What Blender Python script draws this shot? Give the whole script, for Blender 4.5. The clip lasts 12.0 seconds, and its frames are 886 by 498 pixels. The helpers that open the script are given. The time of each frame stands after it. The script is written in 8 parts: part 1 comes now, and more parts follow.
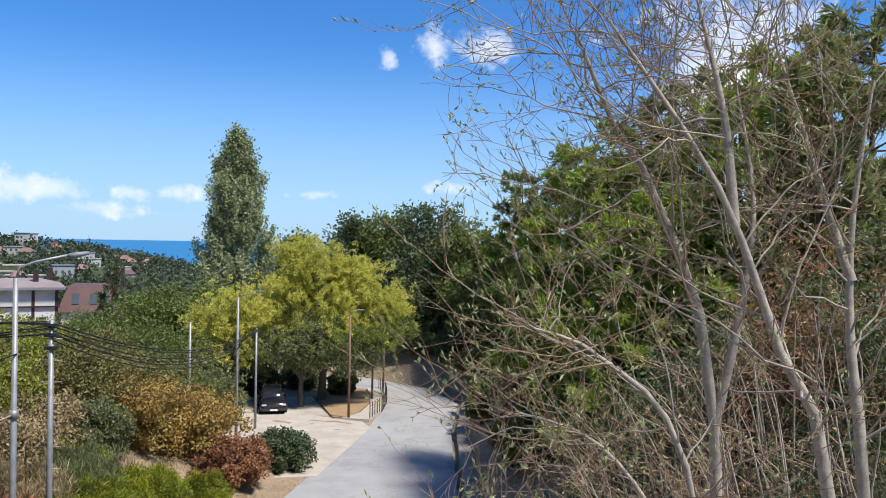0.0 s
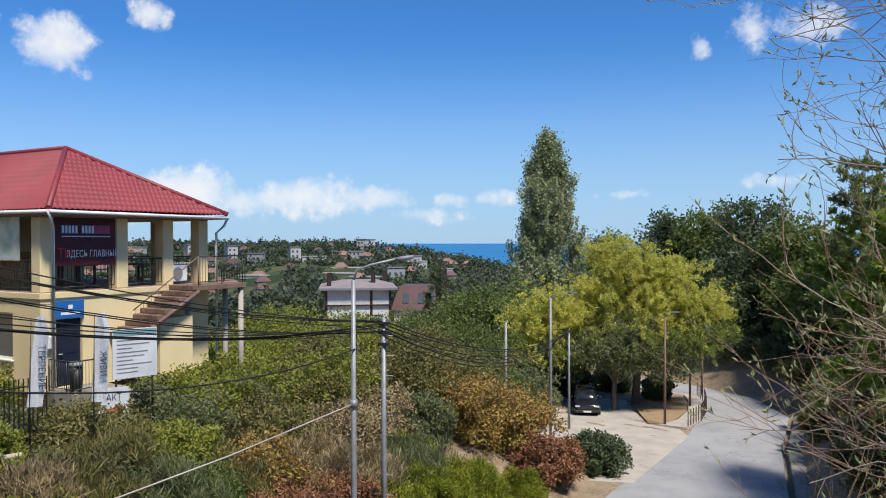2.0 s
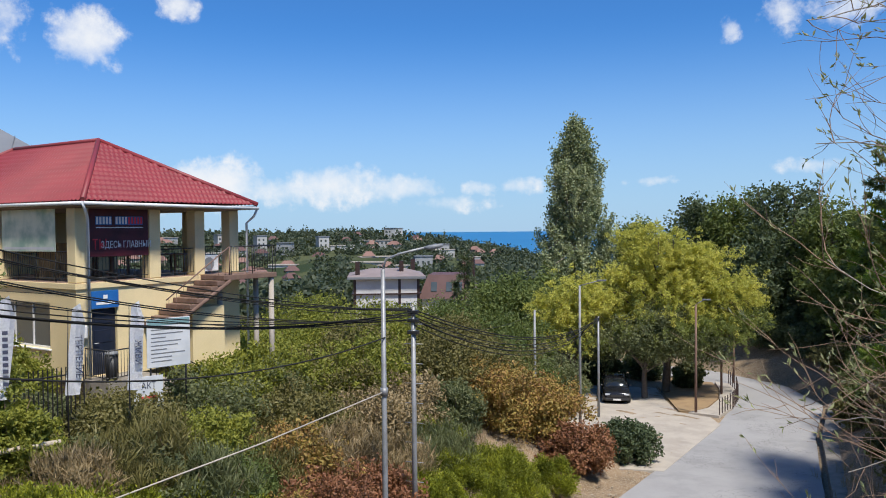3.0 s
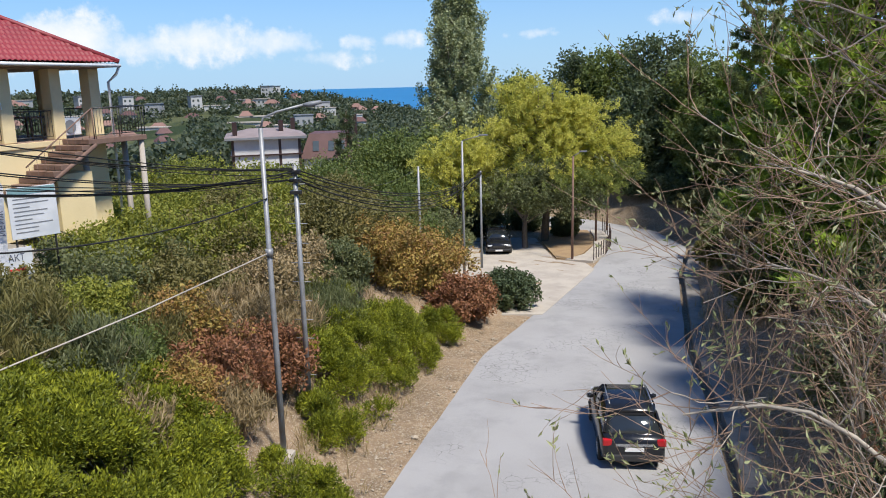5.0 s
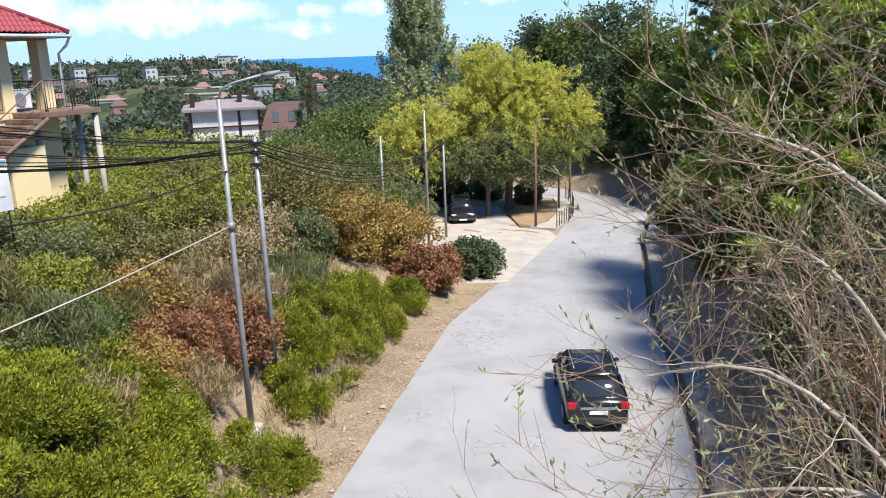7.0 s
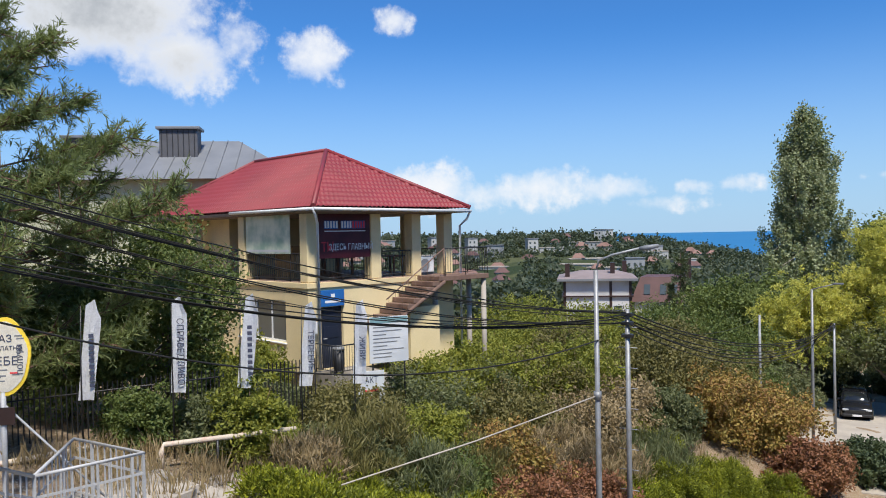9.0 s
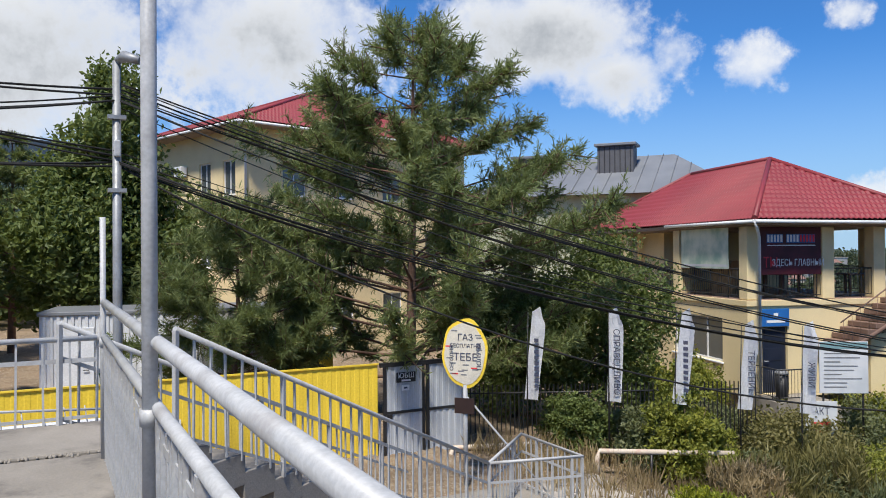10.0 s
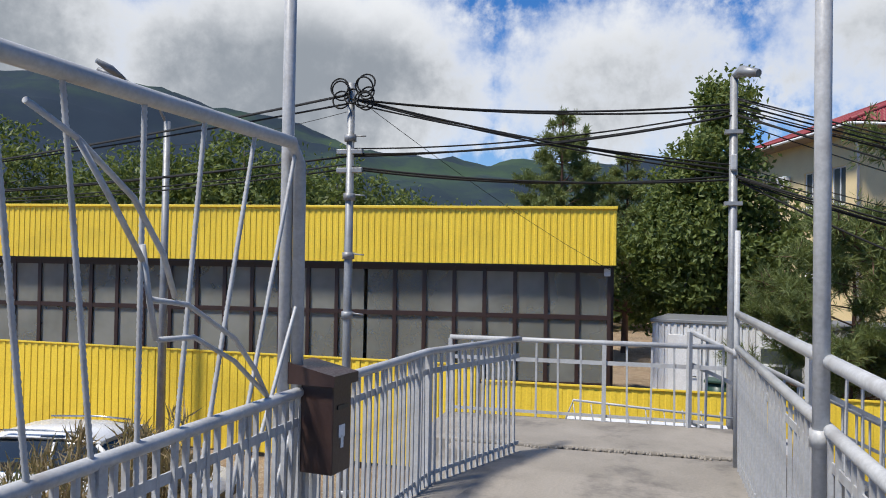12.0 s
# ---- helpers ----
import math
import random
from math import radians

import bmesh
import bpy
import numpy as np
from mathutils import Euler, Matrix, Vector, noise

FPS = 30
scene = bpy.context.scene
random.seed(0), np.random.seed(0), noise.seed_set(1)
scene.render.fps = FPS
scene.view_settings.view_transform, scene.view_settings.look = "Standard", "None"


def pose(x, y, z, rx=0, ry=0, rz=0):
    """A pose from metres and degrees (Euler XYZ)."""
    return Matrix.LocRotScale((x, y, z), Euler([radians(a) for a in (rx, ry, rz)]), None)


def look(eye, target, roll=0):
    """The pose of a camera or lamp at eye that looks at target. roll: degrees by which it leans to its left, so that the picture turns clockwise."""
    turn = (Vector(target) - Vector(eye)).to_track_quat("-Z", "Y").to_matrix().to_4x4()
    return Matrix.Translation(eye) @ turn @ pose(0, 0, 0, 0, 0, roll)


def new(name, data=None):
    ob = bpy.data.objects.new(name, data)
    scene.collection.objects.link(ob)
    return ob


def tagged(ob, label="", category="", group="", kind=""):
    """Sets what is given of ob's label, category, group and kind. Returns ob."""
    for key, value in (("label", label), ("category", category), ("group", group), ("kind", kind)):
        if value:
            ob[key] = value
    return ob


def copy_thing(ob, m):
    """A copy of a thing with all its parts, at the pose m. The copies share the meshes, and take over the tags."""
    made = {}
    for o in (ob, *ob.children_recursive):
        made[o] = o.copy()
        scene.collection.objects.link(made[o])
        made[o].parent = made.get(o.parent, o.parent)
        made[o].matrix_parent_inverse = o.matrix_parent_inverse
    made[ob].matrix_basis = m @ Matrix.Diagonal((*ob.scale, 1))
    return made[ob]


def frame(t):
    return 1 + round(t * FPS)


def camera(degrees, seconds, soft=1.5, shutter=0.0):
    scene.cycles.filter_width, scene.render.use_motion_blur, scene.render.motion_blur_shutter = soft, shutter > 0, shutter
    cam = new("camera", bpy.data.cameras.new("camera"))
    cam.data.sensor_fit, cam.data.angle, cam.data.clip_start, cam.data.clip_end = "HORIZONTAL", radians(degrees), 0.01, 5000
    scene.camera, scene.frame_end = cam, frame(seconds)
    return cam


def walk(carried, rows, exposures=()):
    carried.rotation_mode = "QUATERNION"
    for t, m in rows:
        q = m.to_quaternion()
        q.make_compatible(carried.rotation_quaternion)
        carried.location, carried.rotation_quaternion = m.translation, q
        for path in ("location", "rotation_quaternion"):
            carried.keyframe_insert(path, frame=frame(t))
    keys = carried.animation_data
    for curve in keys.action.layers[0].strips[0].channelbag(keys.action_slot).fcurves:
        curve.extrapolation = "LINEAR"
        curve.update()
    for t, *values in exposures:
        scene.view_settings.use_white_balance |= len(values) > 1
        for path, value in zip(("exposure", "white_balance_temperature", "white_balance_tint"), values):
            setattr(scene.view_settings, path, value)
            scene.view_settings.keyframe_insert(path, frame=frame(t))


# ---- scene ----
cam = camera(58.9, 12.0, soft=1.0)
METRES, EYE, TILT, LEAN, TURN = 1.45, 10.6, 0.0, 0.0, -6.9
ROWS = [
    (0.0, 0.0, 0.0, 0.0, -0.56, -0.46, -1.08),
    (0.5, -0.1047, 0.1268, 0.0211, 5.67, -0.36, -0.87),
    (1.0, -0.1103, 0.251, 0.0134, 12.26, -0.3, -1.04),
    (1.5, -0.0753, 0.3293, 0.0114, 17.86, -0.42, -0.53),
    (2.0, -0.085, 0.3448, 0.001, 21.81, -0.61, 0.1),
    (2.5, -0.1166, 0.3415, 0.0014, 24.21, -0.88, 0.44),
    (4.5, -0.0846, 0.3243, -0.0103, 18.06, -7.83, 1.21),
    (5.0, -0.0895, 0.3393, -0.0196, 15.26, -11.93, 1.42),
    (5.5, -0.0887, 0.3411, -0.0256, 13.44, -15.7, 1.62),
    (6.0, -0.0871, 0.3375, -0.0294, 12.48, -17.64, 1.79),
    (6.5, -0.0826, 0.3341, -0.0277, 12.06, -16.94, 1.94),
    (8.5, -0.1098, 0.3375, -0.0113, 26.77, -2.91, 1.57),
    (9.0, -0.1798, 0.3543, -0.0149, 38.97, -1.08, 1.13),
    (9.5, -0.2399, 0.3511, -0.0221, 54.22, -0.1, 0.69),
    (10.0, -0.2876, 0.3337, -0.0309, 69.73, 0.38, 0.42),
    (10.5, -0.3122, 0.3144, -0.033, 82.98, 0.95, 0.38),
    (11.0, -0.308, 0.2854, -0.029, 94.37, 1.3, -0.08),
    (11.5, -0.299, 0.2090, -0.0193, 103.96, 1.35, -0.65),
    (12.0, -0.281, 0.1330, -0.0246, 111.21, 1.05, -0.92),
]
EXPOSURES = [(0.0, 0.4), (1.0, 0.26), (2.5, 0.16), (4.5, 0.22), (5.0, 0.3), (5.5, 0.55), (6.0, 0.75), (6.5, 0.75), (8.5, 0.28), (9.5, 0.18), (12.0, 0.12)]
SKY_STRENGTH = 0.105
walk(cam, [(t, pose(0, 0, EYE, TILT, LEAN, TURN) @ pose(METRES * x, METRES * y, METRES * z, 90 + pitch, roll, yaw)) for t, x, y, z, yaw, pitch, roll in ROWS], EXPOSURES)

# ---------------------------------------------------------------- light
SUN_ELEVATION, SUN_HEADING = 59.0, 228.0  # heading: degrees left of +y


def heading(deg, dist=1.0, z=0.0):
    """A place at a heading (degrees left of +y) and distance from the bridge's middle."""
    return Vector((-math.sin(radians(deg)) * dist, math.cos(radians(deg)) * dist, z))


sun_data = bpy.data.lights.new("sun", "SUN")
sun_data.energy, sun_data.angle, sun_data.color = 5.0, radians(8.0), (1.0, 0.94, 0.84)
sun = new("sun", sun_data)
sun.matrix_world = look(heading(SUN_HEADING, math.cos(radians(SUN_ELEVATION)), math.sin(radians(SUN_ELEVATION))) * 200, (0, 0, 0))


class Nodes:
    """Short hand for node trees."""

    def __init__(self, tree, fresh=True):
        self.tree = tree
        if fresh:
            tree.nodes.clear()

    def add(self, kind, operation=None):
        node = self.tree.nodes.new("ShaderNode" + kind)
        if operation:
            node.operation = operation
        return node

    def put(self, value, socket):
        if isinstance(value, bpy.types.NodeSocket):
            self.tree.links.new(value, socket)
        elif value is not None:
            if socket.type == "RGBA" and len(value) == 3:
                value = (*value, 1.0)
            socket.default_value = value

    def math(self, op, a, b=None, c=None, clamp=False):
        node = self.add("Math", op)
        node.use_clamp = clamp
        for value, socket in zip((a, b, c), node.inputs):
            self.put(value, socket)
        return node.outputs[0]

    def vmath(self, op, a, b=None, out=0):
        node = self.add("VectorMath", op)
        self.put(a, node.inputs[0])
        if b is not None:
            self.put(b, node.inputs[1])
        return node.outputs[out]

    def mix(self, fac, a, b, blend="MIX"):
        node = self.add("Mix")
        node.data_type, node.blend_type = "RGBA", blend
        self.put(fac, node.inputs[0])
        self.put(a, node.inputs[6])
        self.put(b, node.inputs[7])
        return node.outputs[2]

    def noise(self, vector, scale, detail=4.0, rough=0.55, distort=0.0):
        node = self.add("TexNoise")
        self.put(vector, node.inputs["Vector"])
        for key, value in (("Scale", scale), ("Detail", detail), ("Roughness", rough), ("Distortion", distort)):
            node.inputs[key].default_value = value
        return node.outputs[0]

    def ramp(self, fac, low, high, a=0.0, b=1.0, smooth=True):
        node = self.add("MapRange")
        node.interpolation_type = "SMOOTHSTEP" if smooth else "LINEAR"
        for value, socket in zip((fac, low, high, a, b), node.inputs):
            self.put(value, socket)
        return node.outputs[0]

    def bump(self, height, strength=0.3, distance=0.02):
        node = self.add("Bump")
        node.inputs["Strength"].default_value = strength
        node.inputs["Distance"].default_value = distance
        self.put(height, node.inputs["Height"])
        return node.outputs[0]


world = bpy.data.worlds.new("sky")
scene.world = world
world.use_nodes = True
w = Nodes(world.node_tree)
sky = w.add("TexSky")
sky.sky_type, sky.sun_disc, sky.altitude, sky.dust_density, sky.ozone_density = "NISHITA", False, 150.0, 0.3, 2.0
sky.sun_elevation, sky.sun_rotation = radians(SUN_ELEVATION), radians(-SUN_HEADING)
way = w.add("TexCoord").outputs["Generated"]
sep = w.add("SeparateXYZ")
w.put(way, sep.inputs[0])
# cloud heaps: heading, elevation, half width, half height in degrees, thickness
HEAPS = [(56, 15.5, 9.5, 4.6, 1.5), (50.5, 12.4, 5.6, 3.0, 1.2), (41.2, 12.6, 2.7, 2.2, 1.15), (35.2, 15.2, 1.4, 1.1, 1.0), (46.5, 13.6, 2.2, 2.4, 1.0), (33.5, 3.2, 6.0, 2.0, 1.1), (28.5, 2.9, 4.0, 1.3, 0.9), (25.0, 3.3, 4.6, 1.7, 1.0),
         (19.8, 3.0, 4.6, 1.3, 1.0), (14.2, 3.0, 2.0, 0.7, 0.85), (17.0, 1.9, 4.0, 0.8, 0.8), (11.5, 3.1, 2.0, 0.8, 0.9), (2.0, 3.3, 2.0, 0.5, 0.8), (-8.2, 4.0, 2.6, 0.7, 0.85), (-10.2, 13.8, 3.0, 1.4, 0.85), (-6.4, 14.0, 1.6, 1.6, 0.8), (-3.2, 13.2, 0.9, 1.0, 0.95), (-28, 13.0, 9, 6, 0.9),
         (75, 15, 11, 7, 1.35), (92, 13, 13, 8, 1.5), (115, 13, 18, 10, 2.1), (140, 14, 20, 11, 2.1), (78, 22, 8, 5, 0.8), (104, 30, 16, 9, 1.5), (135, 32, 20, 12, 1.3)]
warp = w.noise(way, 14.0, 7.0, 0.62)
fine = w.noise(way, 48.0, 5.0, 0.6)
cover = None
low = None
for az, el, ww, hh, thick in HEAPS:
    c = heading(az, math.cos(radians(el)), math.sin(radians(el)))
    right = Vector((math.cos(radians(az)), math.sin(radians(az)), 0))
    up = c.cross(right) * (1 if c.cross(right).z > 0 else -1)
    a = w.math("MULTIPLY", w.vmath("DOT_PRODUCT", w.vmath("SUBTRACT", way, tuple(c)), tuple(right), 1), 1 / math.sin(radians(ww)))
    b = w.math("MULTIPLY", w.vmath("DOT_PRODUCT", w.vmath("SUBTRACT", way, tuple(c)), tuple(up), 1), 1 / math.sin(radians(hh)))
    front = w.vmath("DOT_PRODUCT", way, tuple(c), 1)
    d2 = w.math("ADD", w.math("MULTIPLY", a, a), w.math("MULTIPLY", b, b))
    heap = w.math("SUBTRACT", w.math("SUBTRACT", thick, w.math("MULTIPLY", d2, thick)), w.math("MULTIPLY", w.math("LESS_THAN", front, 0.3), 20.0))
    shade = w.math("MULTIPLY", w.math("MAXIMUM", heap, 0.0), w.math("MULTIPLY_ADD", b, -0.6, 0.62))
    cover = heap if cover is None else w.math("MAXIMUM", cover, heap)
    if az > 48:
        low = shade if low is None else w.math("MAXIMUM", low, shade)
cover = w.math("MAXIMUM", cover, -3.0)
rough_edge = w.ramp(cover, 0.25, 1.1, 1.0, 0.30)
dens = w.math("ADD", w.math("MULTIPLY", cover, 0.75), w.math("MULTIPLY", rough_edge, w.math("ADD", w.math("MULTIPLY_ADD", warp, 3.6, -1.85), w.math("MULTIPLY_ADD", fine, 1.5, -0.75))))
alpha = w.ramp(dens, 0.0, 1.05)
# thin haze veil low over the sea
veil = w.math("MULTIPLY", w.ramp(sep.outputs[2], -0.02, 0.26, 1.0, 0.0), 0.8)
grey = w.math("MULTIPLY", w.ramp(w.math("ADD", w.math("MULTIPLY", low, 1.0), w.math("MULTIPLY_ADD", w.noise(way, 4.0, 3.0, 0.45), 1.0, -0.5)), 0.05, 0.9), w.ramp(dens, 0.5, 1.6))
skycol = w.mix(1.0, sky.outputs[0], (0.31, 0.71, 1.18), "MULTIPLY")
skycol = w.mix(veil, skycol, (3.9, 5.4, 7.3))
cloud = w.mix(grey, (7.6, 7.8, 8.1), (2.7, 3.0, 3.4))
final = w.mix(alpha, skycol, cloud)
back = w.add("Background")
w.put(final, back.inputs[0])
back.inputs[1].default_value = SKY_STRENGTH
out = w.add("OutputWorld")
w.tree.links.new(back.outputs[0], out.inputs[0])


# ---------------------------------------------------------------- materials
def material(name):
    m = bpy.data.materials.new(name)
    m.use_nodes = True
    n = Nodes(m.node_tree)
    shader = n.add("BsdfPrincipled")
    n.tree.links.new(shader.outputs[0], n.add("OutputMaterial").inputs[0])
    return m, n, shader


def surface(name, colour, second=None, scale=3.0, rough=0.7, metal=0.0, bump=0.2, fine=40.0, stain=None, stain_scale=0.6, amount=0.5, depth=0.01, piece=0.0):
    """A surface of two tones in patches, with grain, relief and stains; piece: how far each piece differs."""
    m, n, s = material(name)
    at = n.add("TexCoord").outputs["Object"]
    if piece:
        info = n.add("ObjectInfo").outputs["Random"]
        at = n.vmath("ADD", at, n.vmath("MULTIPLY", info, (17.0, 31.0, 9.0)))
    second = second or tuple(c * 0.8 for c in colour)
    col = n.mix(n.ramp(n.noise(at, scale, 5.0), 0.35, 0.65), colour, second)
    grain = n.noise(at, fine, 4.0, 0.6)
    col = n.mix(0.35, col, n.mix(n.ramp(grain, 0.3, 0.7), tuple(c * 0.72 for c in colour), tuple(min(1.0, c * 1.2) for c in colour)))
    if stain:
        col = n.mix(n.math("MULTIPLY", n.ramp(n.noise(at, stain_scale, 6.0, 0.65), 0.48, 0.68), amount), col, stain)
    if piece:
        col = n.mix(1.0, col, n.mix(n.add("ObjectInfo").outputs["Random"], (1 - piece,) * 3, (1 + piece,) * 3), "MULTIPLY")
    n.put(col, s.inputs["Base Color"])
    n.put(n.ramp(grain, 0.2, 0.8, max(0.05, rough - 0.12), min(1.0, rough + 0.12)), s.inputs["Roughness"])
    s.inputs["Metallic"].default_value = metal
    if bump:
        n.put(n.bump(grain, bump, depth), s.inputs["Normal"])
    return m


def leafage(name, tones, rough=0.55, patch=0.35, through_light=0.25):
    """Leaves: tones differ leaf by leaf and in patches over the crown; thin, so that light comes through."""
    m, n, s = material(name)
    geo = n.add("NewGeometry")
    rnd = geo.outputs["Random Per Island"]
    at = n.add("TexCoord").outputs["Object"]
    mixv = n.math("ADD", n.math("MULTIPLY", rnd, 0.6), n.math("MULTIPLY_ADD", n.noise(at, patch, 3.0), 1.2, -0.4), clamp=True)
    ramp = n.add("ValToRGB")
    n.put(mixv, ramp.inputs[0])
    el = ramp.color_ramp.elements
    while len(el) < len(tones):
        el.new(0.5)
    for i, tone in enumerate(tones):
        el[i].position = i / (len(tones) - 1)
        el[i].color = (*tone, 1)
    n.put(ramp.outputs[0], s.inputs["Base Color"])
    s.inputs["Roughness"].default_value = rough
    s.inputs["Specular IOR Level"].default_value = 0.35
    tl = n.add("BsdfTranslucent")
    n.put(n.mix(0.4, ramp.outputs[0], (0.30, 0.34, 0.05)), tl.inputs[0])
    mx = n.add("MixShader")
    mx.inputs[0].default_value = through_light
    n.tree.links.new(s.outputs[0], mx.inputs[1])
    n.tree.links.new(tl.outputs[0], mx.inputs[2])
    for node in n.tree.nodes:
        if node.bl_idname == "ShaderNodeOutputMaterial":
            n.tree.links.new(mx.outputs[0], node.inputs[0])
    return m


def glass(name, tint=(0.05, 0.06, 0.06), rough=0.06):
    m, n, s = material(name)
    at = n.add("TexCoord").outputs["Object"]
    n.put(n.mix(n.noise(at, 0.8, 4.0), tint, tuple(c * 1.9 for c in tint)), s.inputs["Base Color"])
    n.put(n.ramp(n.noise(at, 3.0, 5.0), 0.3, 0.8, rough, rough + 0.12), s.inputs["Roughness"])
    s.inputs["Specular IOR Level"].default_value = 0.8
    n.put(n.bump(n.noise(at, 1.2, 2.0), 0.05, 0.02), s.inputs["Normal"])
    return m


def printed(name, base, bands, rough=0.5):
    m, n, s = material(name)
    at = n.add("TexCoord").outputs["Object"]
    col = n.mix(n.ramp(n.noise(at, 1.4, 4.0), 0.35, 0.7), base, bands)
    n.put(col, s.inputs["Base Color"])
    s.inputs["Roughness"].default_value = rough
    return m


M_ASPHALT = surface("road_asphalt", (0.335, 0.33, 0.33), (0.285, 0.28, 0.28), 0.35, 0.85, bump=0.25, fine=60, stain=(0.2, 0.2, 0.2), stain_scale=0.5, amount=0.4)
def cracked(m, scale=2.6):
    """Fine cracks, in patches, over a surface's colour."""
    n = Nodes(m.node_tree, False)
    bsdf = next(k for k in n.tree.nodes if k.bl_idname == "ShaderNodeBsdfPrincipled")
    at = n.add("TexCoord").outputs["Object"]
    cells = n.add("TexVoronoi")
    cells.feature = "DISTANCE_TO_EDGE"
    cells.inputs["Scale"].default_value = scale
    shake = n.add("TexNoise")
    n.put(at, shake.inputs["Vector"])
    shake.inputs["Scale"].default_value = 2.2
    shake.inputs["Detail"].default_value = 5.0
    n.put(n.vmath("ADD", at, n.vmath("MULTIPLY", shake.outputs["Color"], (0.5, 0.5, 0.5))), cells.inputs["Vector"])
    line = n.ramp(cells.outputs["Distance"], 0.0, 0.035, 1.0, 0.0)
    where = n.ramp(n.noise(at, 0.23, 3.0), 0.52, 0.62)
    old = bsdf.inputs["Base Color"].links[0].from_socket
    n.put(n.mix(n.math("MULTIPLY", n.math("MULTIPLY", line, where), 0.75), old, (0.10, 0.098, 0.095)), bsdf.inputs["Base Color"])


cracked(M_ASPHALT)
M_CONCRETE = surface("concrete", (0.30, 0.27, 0.23), (0.21, 0.19, 0.16), 1.5, 0.85, bump=0.35, fine=45, stain=(0.10, 0.09, 0.08), stain_scale=1.3, amount=0.85)
M_PALE_CONCRETE = surface("pale_concrete", (0.44, 0.395, 0.34), (0.34, 0.30, 0.26), 0.8, 0.9, bump=0.3, fine=40, stain=(0.25, 0.23, 0.2), amount=0.4)
M_GREY_PAINT = surface("grey_paint", (0.46, 0.465, 0.465), (0.37, 0.375, 0.375), 6.0, 0.45, bump=0.25, fine=55, stain=(0.20, 0.17, 0.15), stain_scale=4.0, amount=0.35, depth=0.003)
M_POLE = surface("pole_steel", (0.29, 0.30, 0.31), (0.22, 0.23, 0.24), 2.0, 0.5, 0.3, bump=0.15, fine=30, stain=(0.16, 0.13, 0.11), stain_scale=2.0, amount=0.4)
M_YELLOW = surface("yellow_sheet", (0.90, 0.64, 0.06), (0.84, 0.58, 0.05), 0.7, 0.42, bump=0.05, fine=25, stain=(0.5, 0.37, 0.05), stain_scale=0.9, amount=0.25)
M_BEIGE = surface("beige_render", (0.77, 0.63, 0.36), (0.70, 0.56, 0.31), 0.7, 0.9, bump=0.3, fine=70, stain=(0.46, 0.38, 0.24), stain_scale=0.45, amount=0.35)
M_WHITE_WALL = surface("white_render", (0.58, 0.57, 0.56), (0.50, 0.49, 0.48), 0.6, 0.9, bump=0.2, fine=50, stain=(0.45, 0.43, 0.4), amount=0.3)
M_ROOF_RED = surface("red_roof", (0.25, 0.034, 0.040), (0.20, 0.028, 0.034), 0.6, 0.55, bump=0.1, fine=30, stain=(0.18, 0.03, 0.03), stain_scale=0.7, amount=0.35)
M_ROOF_GREY = surface("grey_roof", (0.20, 0.21, 0.225), (0.155, 0.165, 0.18), 0.7, 0.5, bump=0.1, fine=30)
M_ROOF_BROWN = surface("brown_roof", (0.12, 0.06, 0.055), (0.09, 0.045, 0.04), 0.8, 0.6, bump=0.2, fine=20)
M_BROWN = surface("dark_brown_metal", (0.045, 0.025, 0.022), (0.035, 0.02, 0.018), 3.0, 0.4, bump=0.1, fine=60)
M_BLACK = surface("black_metal", (0.02, 0.02, 0.022), (0.03, 0.03, 0.03), 4.0, 0.45, bump=0.1, fine=40)
M_CABLE = surface("cable_rubber", (0.008, 0.008, 0.008), (0.012, 0.012, 0.012), 4.0, 0.85, bump=0.0)
M_WHITE = surface("white_paint", (0.72, 0.73, 0.74), (0.64, 0.65, 0.66), 2.0, 0.5, bump=0.08, fine=30, stain=(0.45, 0.43, 0.4), stain_scale=1.2, amount=0.3)
M_BARK = surface("bark", (0.17, 0.14, 0.11), (0.10, 0.08, 0.065), 6.0, 0.95, bump=0.7, fine=30, depth=0.03)
M_PINE_BARK = surface("pine_bark", (0.16, 0.09, 0.06), (0.09, 0.055, 0.04), 5.0, 0.95, bump=0.7, fine=25, depth=0.03)
M_PALE_BARK = surface("pale_bark", (0.38, 0.335, 0.27), (0.24, 0.205, 0.17), 7.0, 0.9, bump=0.5, fine=30, depth=0.02)
M_TWIG = surface("twig_bark", (0.31, 0.205, 0.135), (0.19, 0.12, 0.08), 9.0, 0.9, bump=0.3, fine=40)
M_GLASS = glass("window_glass")
M_KIOSK_GLASS, kg, ks = material("kiosk_glass")
pane_mix, pane_clear = kg.add("MixShader"), kg.add("BsdfTransparent")
pane_clear.inputs[0].default_value = (0.78, 0.80, 0.77, 1)
kg.put(kg.ramp(kg.noise(kg.add("TexCoord").outputs["Object"], 0.45, 4.0), 0.35, 0.7, 0.40, 0.75), pane_mix.inputs[0])
ks.inputs["Base Color"].default_value = (0.34, 0.345, 0.31, 1)
ks.inputs["Roughness"].default_value = 0.07
kg.tree.links.new(pane_clear.outputs[0], pane_mix.inputs[1])
kg.tree.links.new(ks.outputs[0], pane_mix.inputs[2])
for node in kg.tree.nodes:
    if node.bl_idname == "ShaderNodeOutputMaterial":
        kg.tree.links.new(pane_mix.outputs[0], node.inputs[0])
M_EARTH = None
L_WILLOW = leafage("yellow_willow_leaves", [(0.40, 0.43, 0.10), (0.58, 0.57, 0.13), (0.74, 0.69, 0.17), (0.80, 0.73, 0.18)], through_light=0.55)
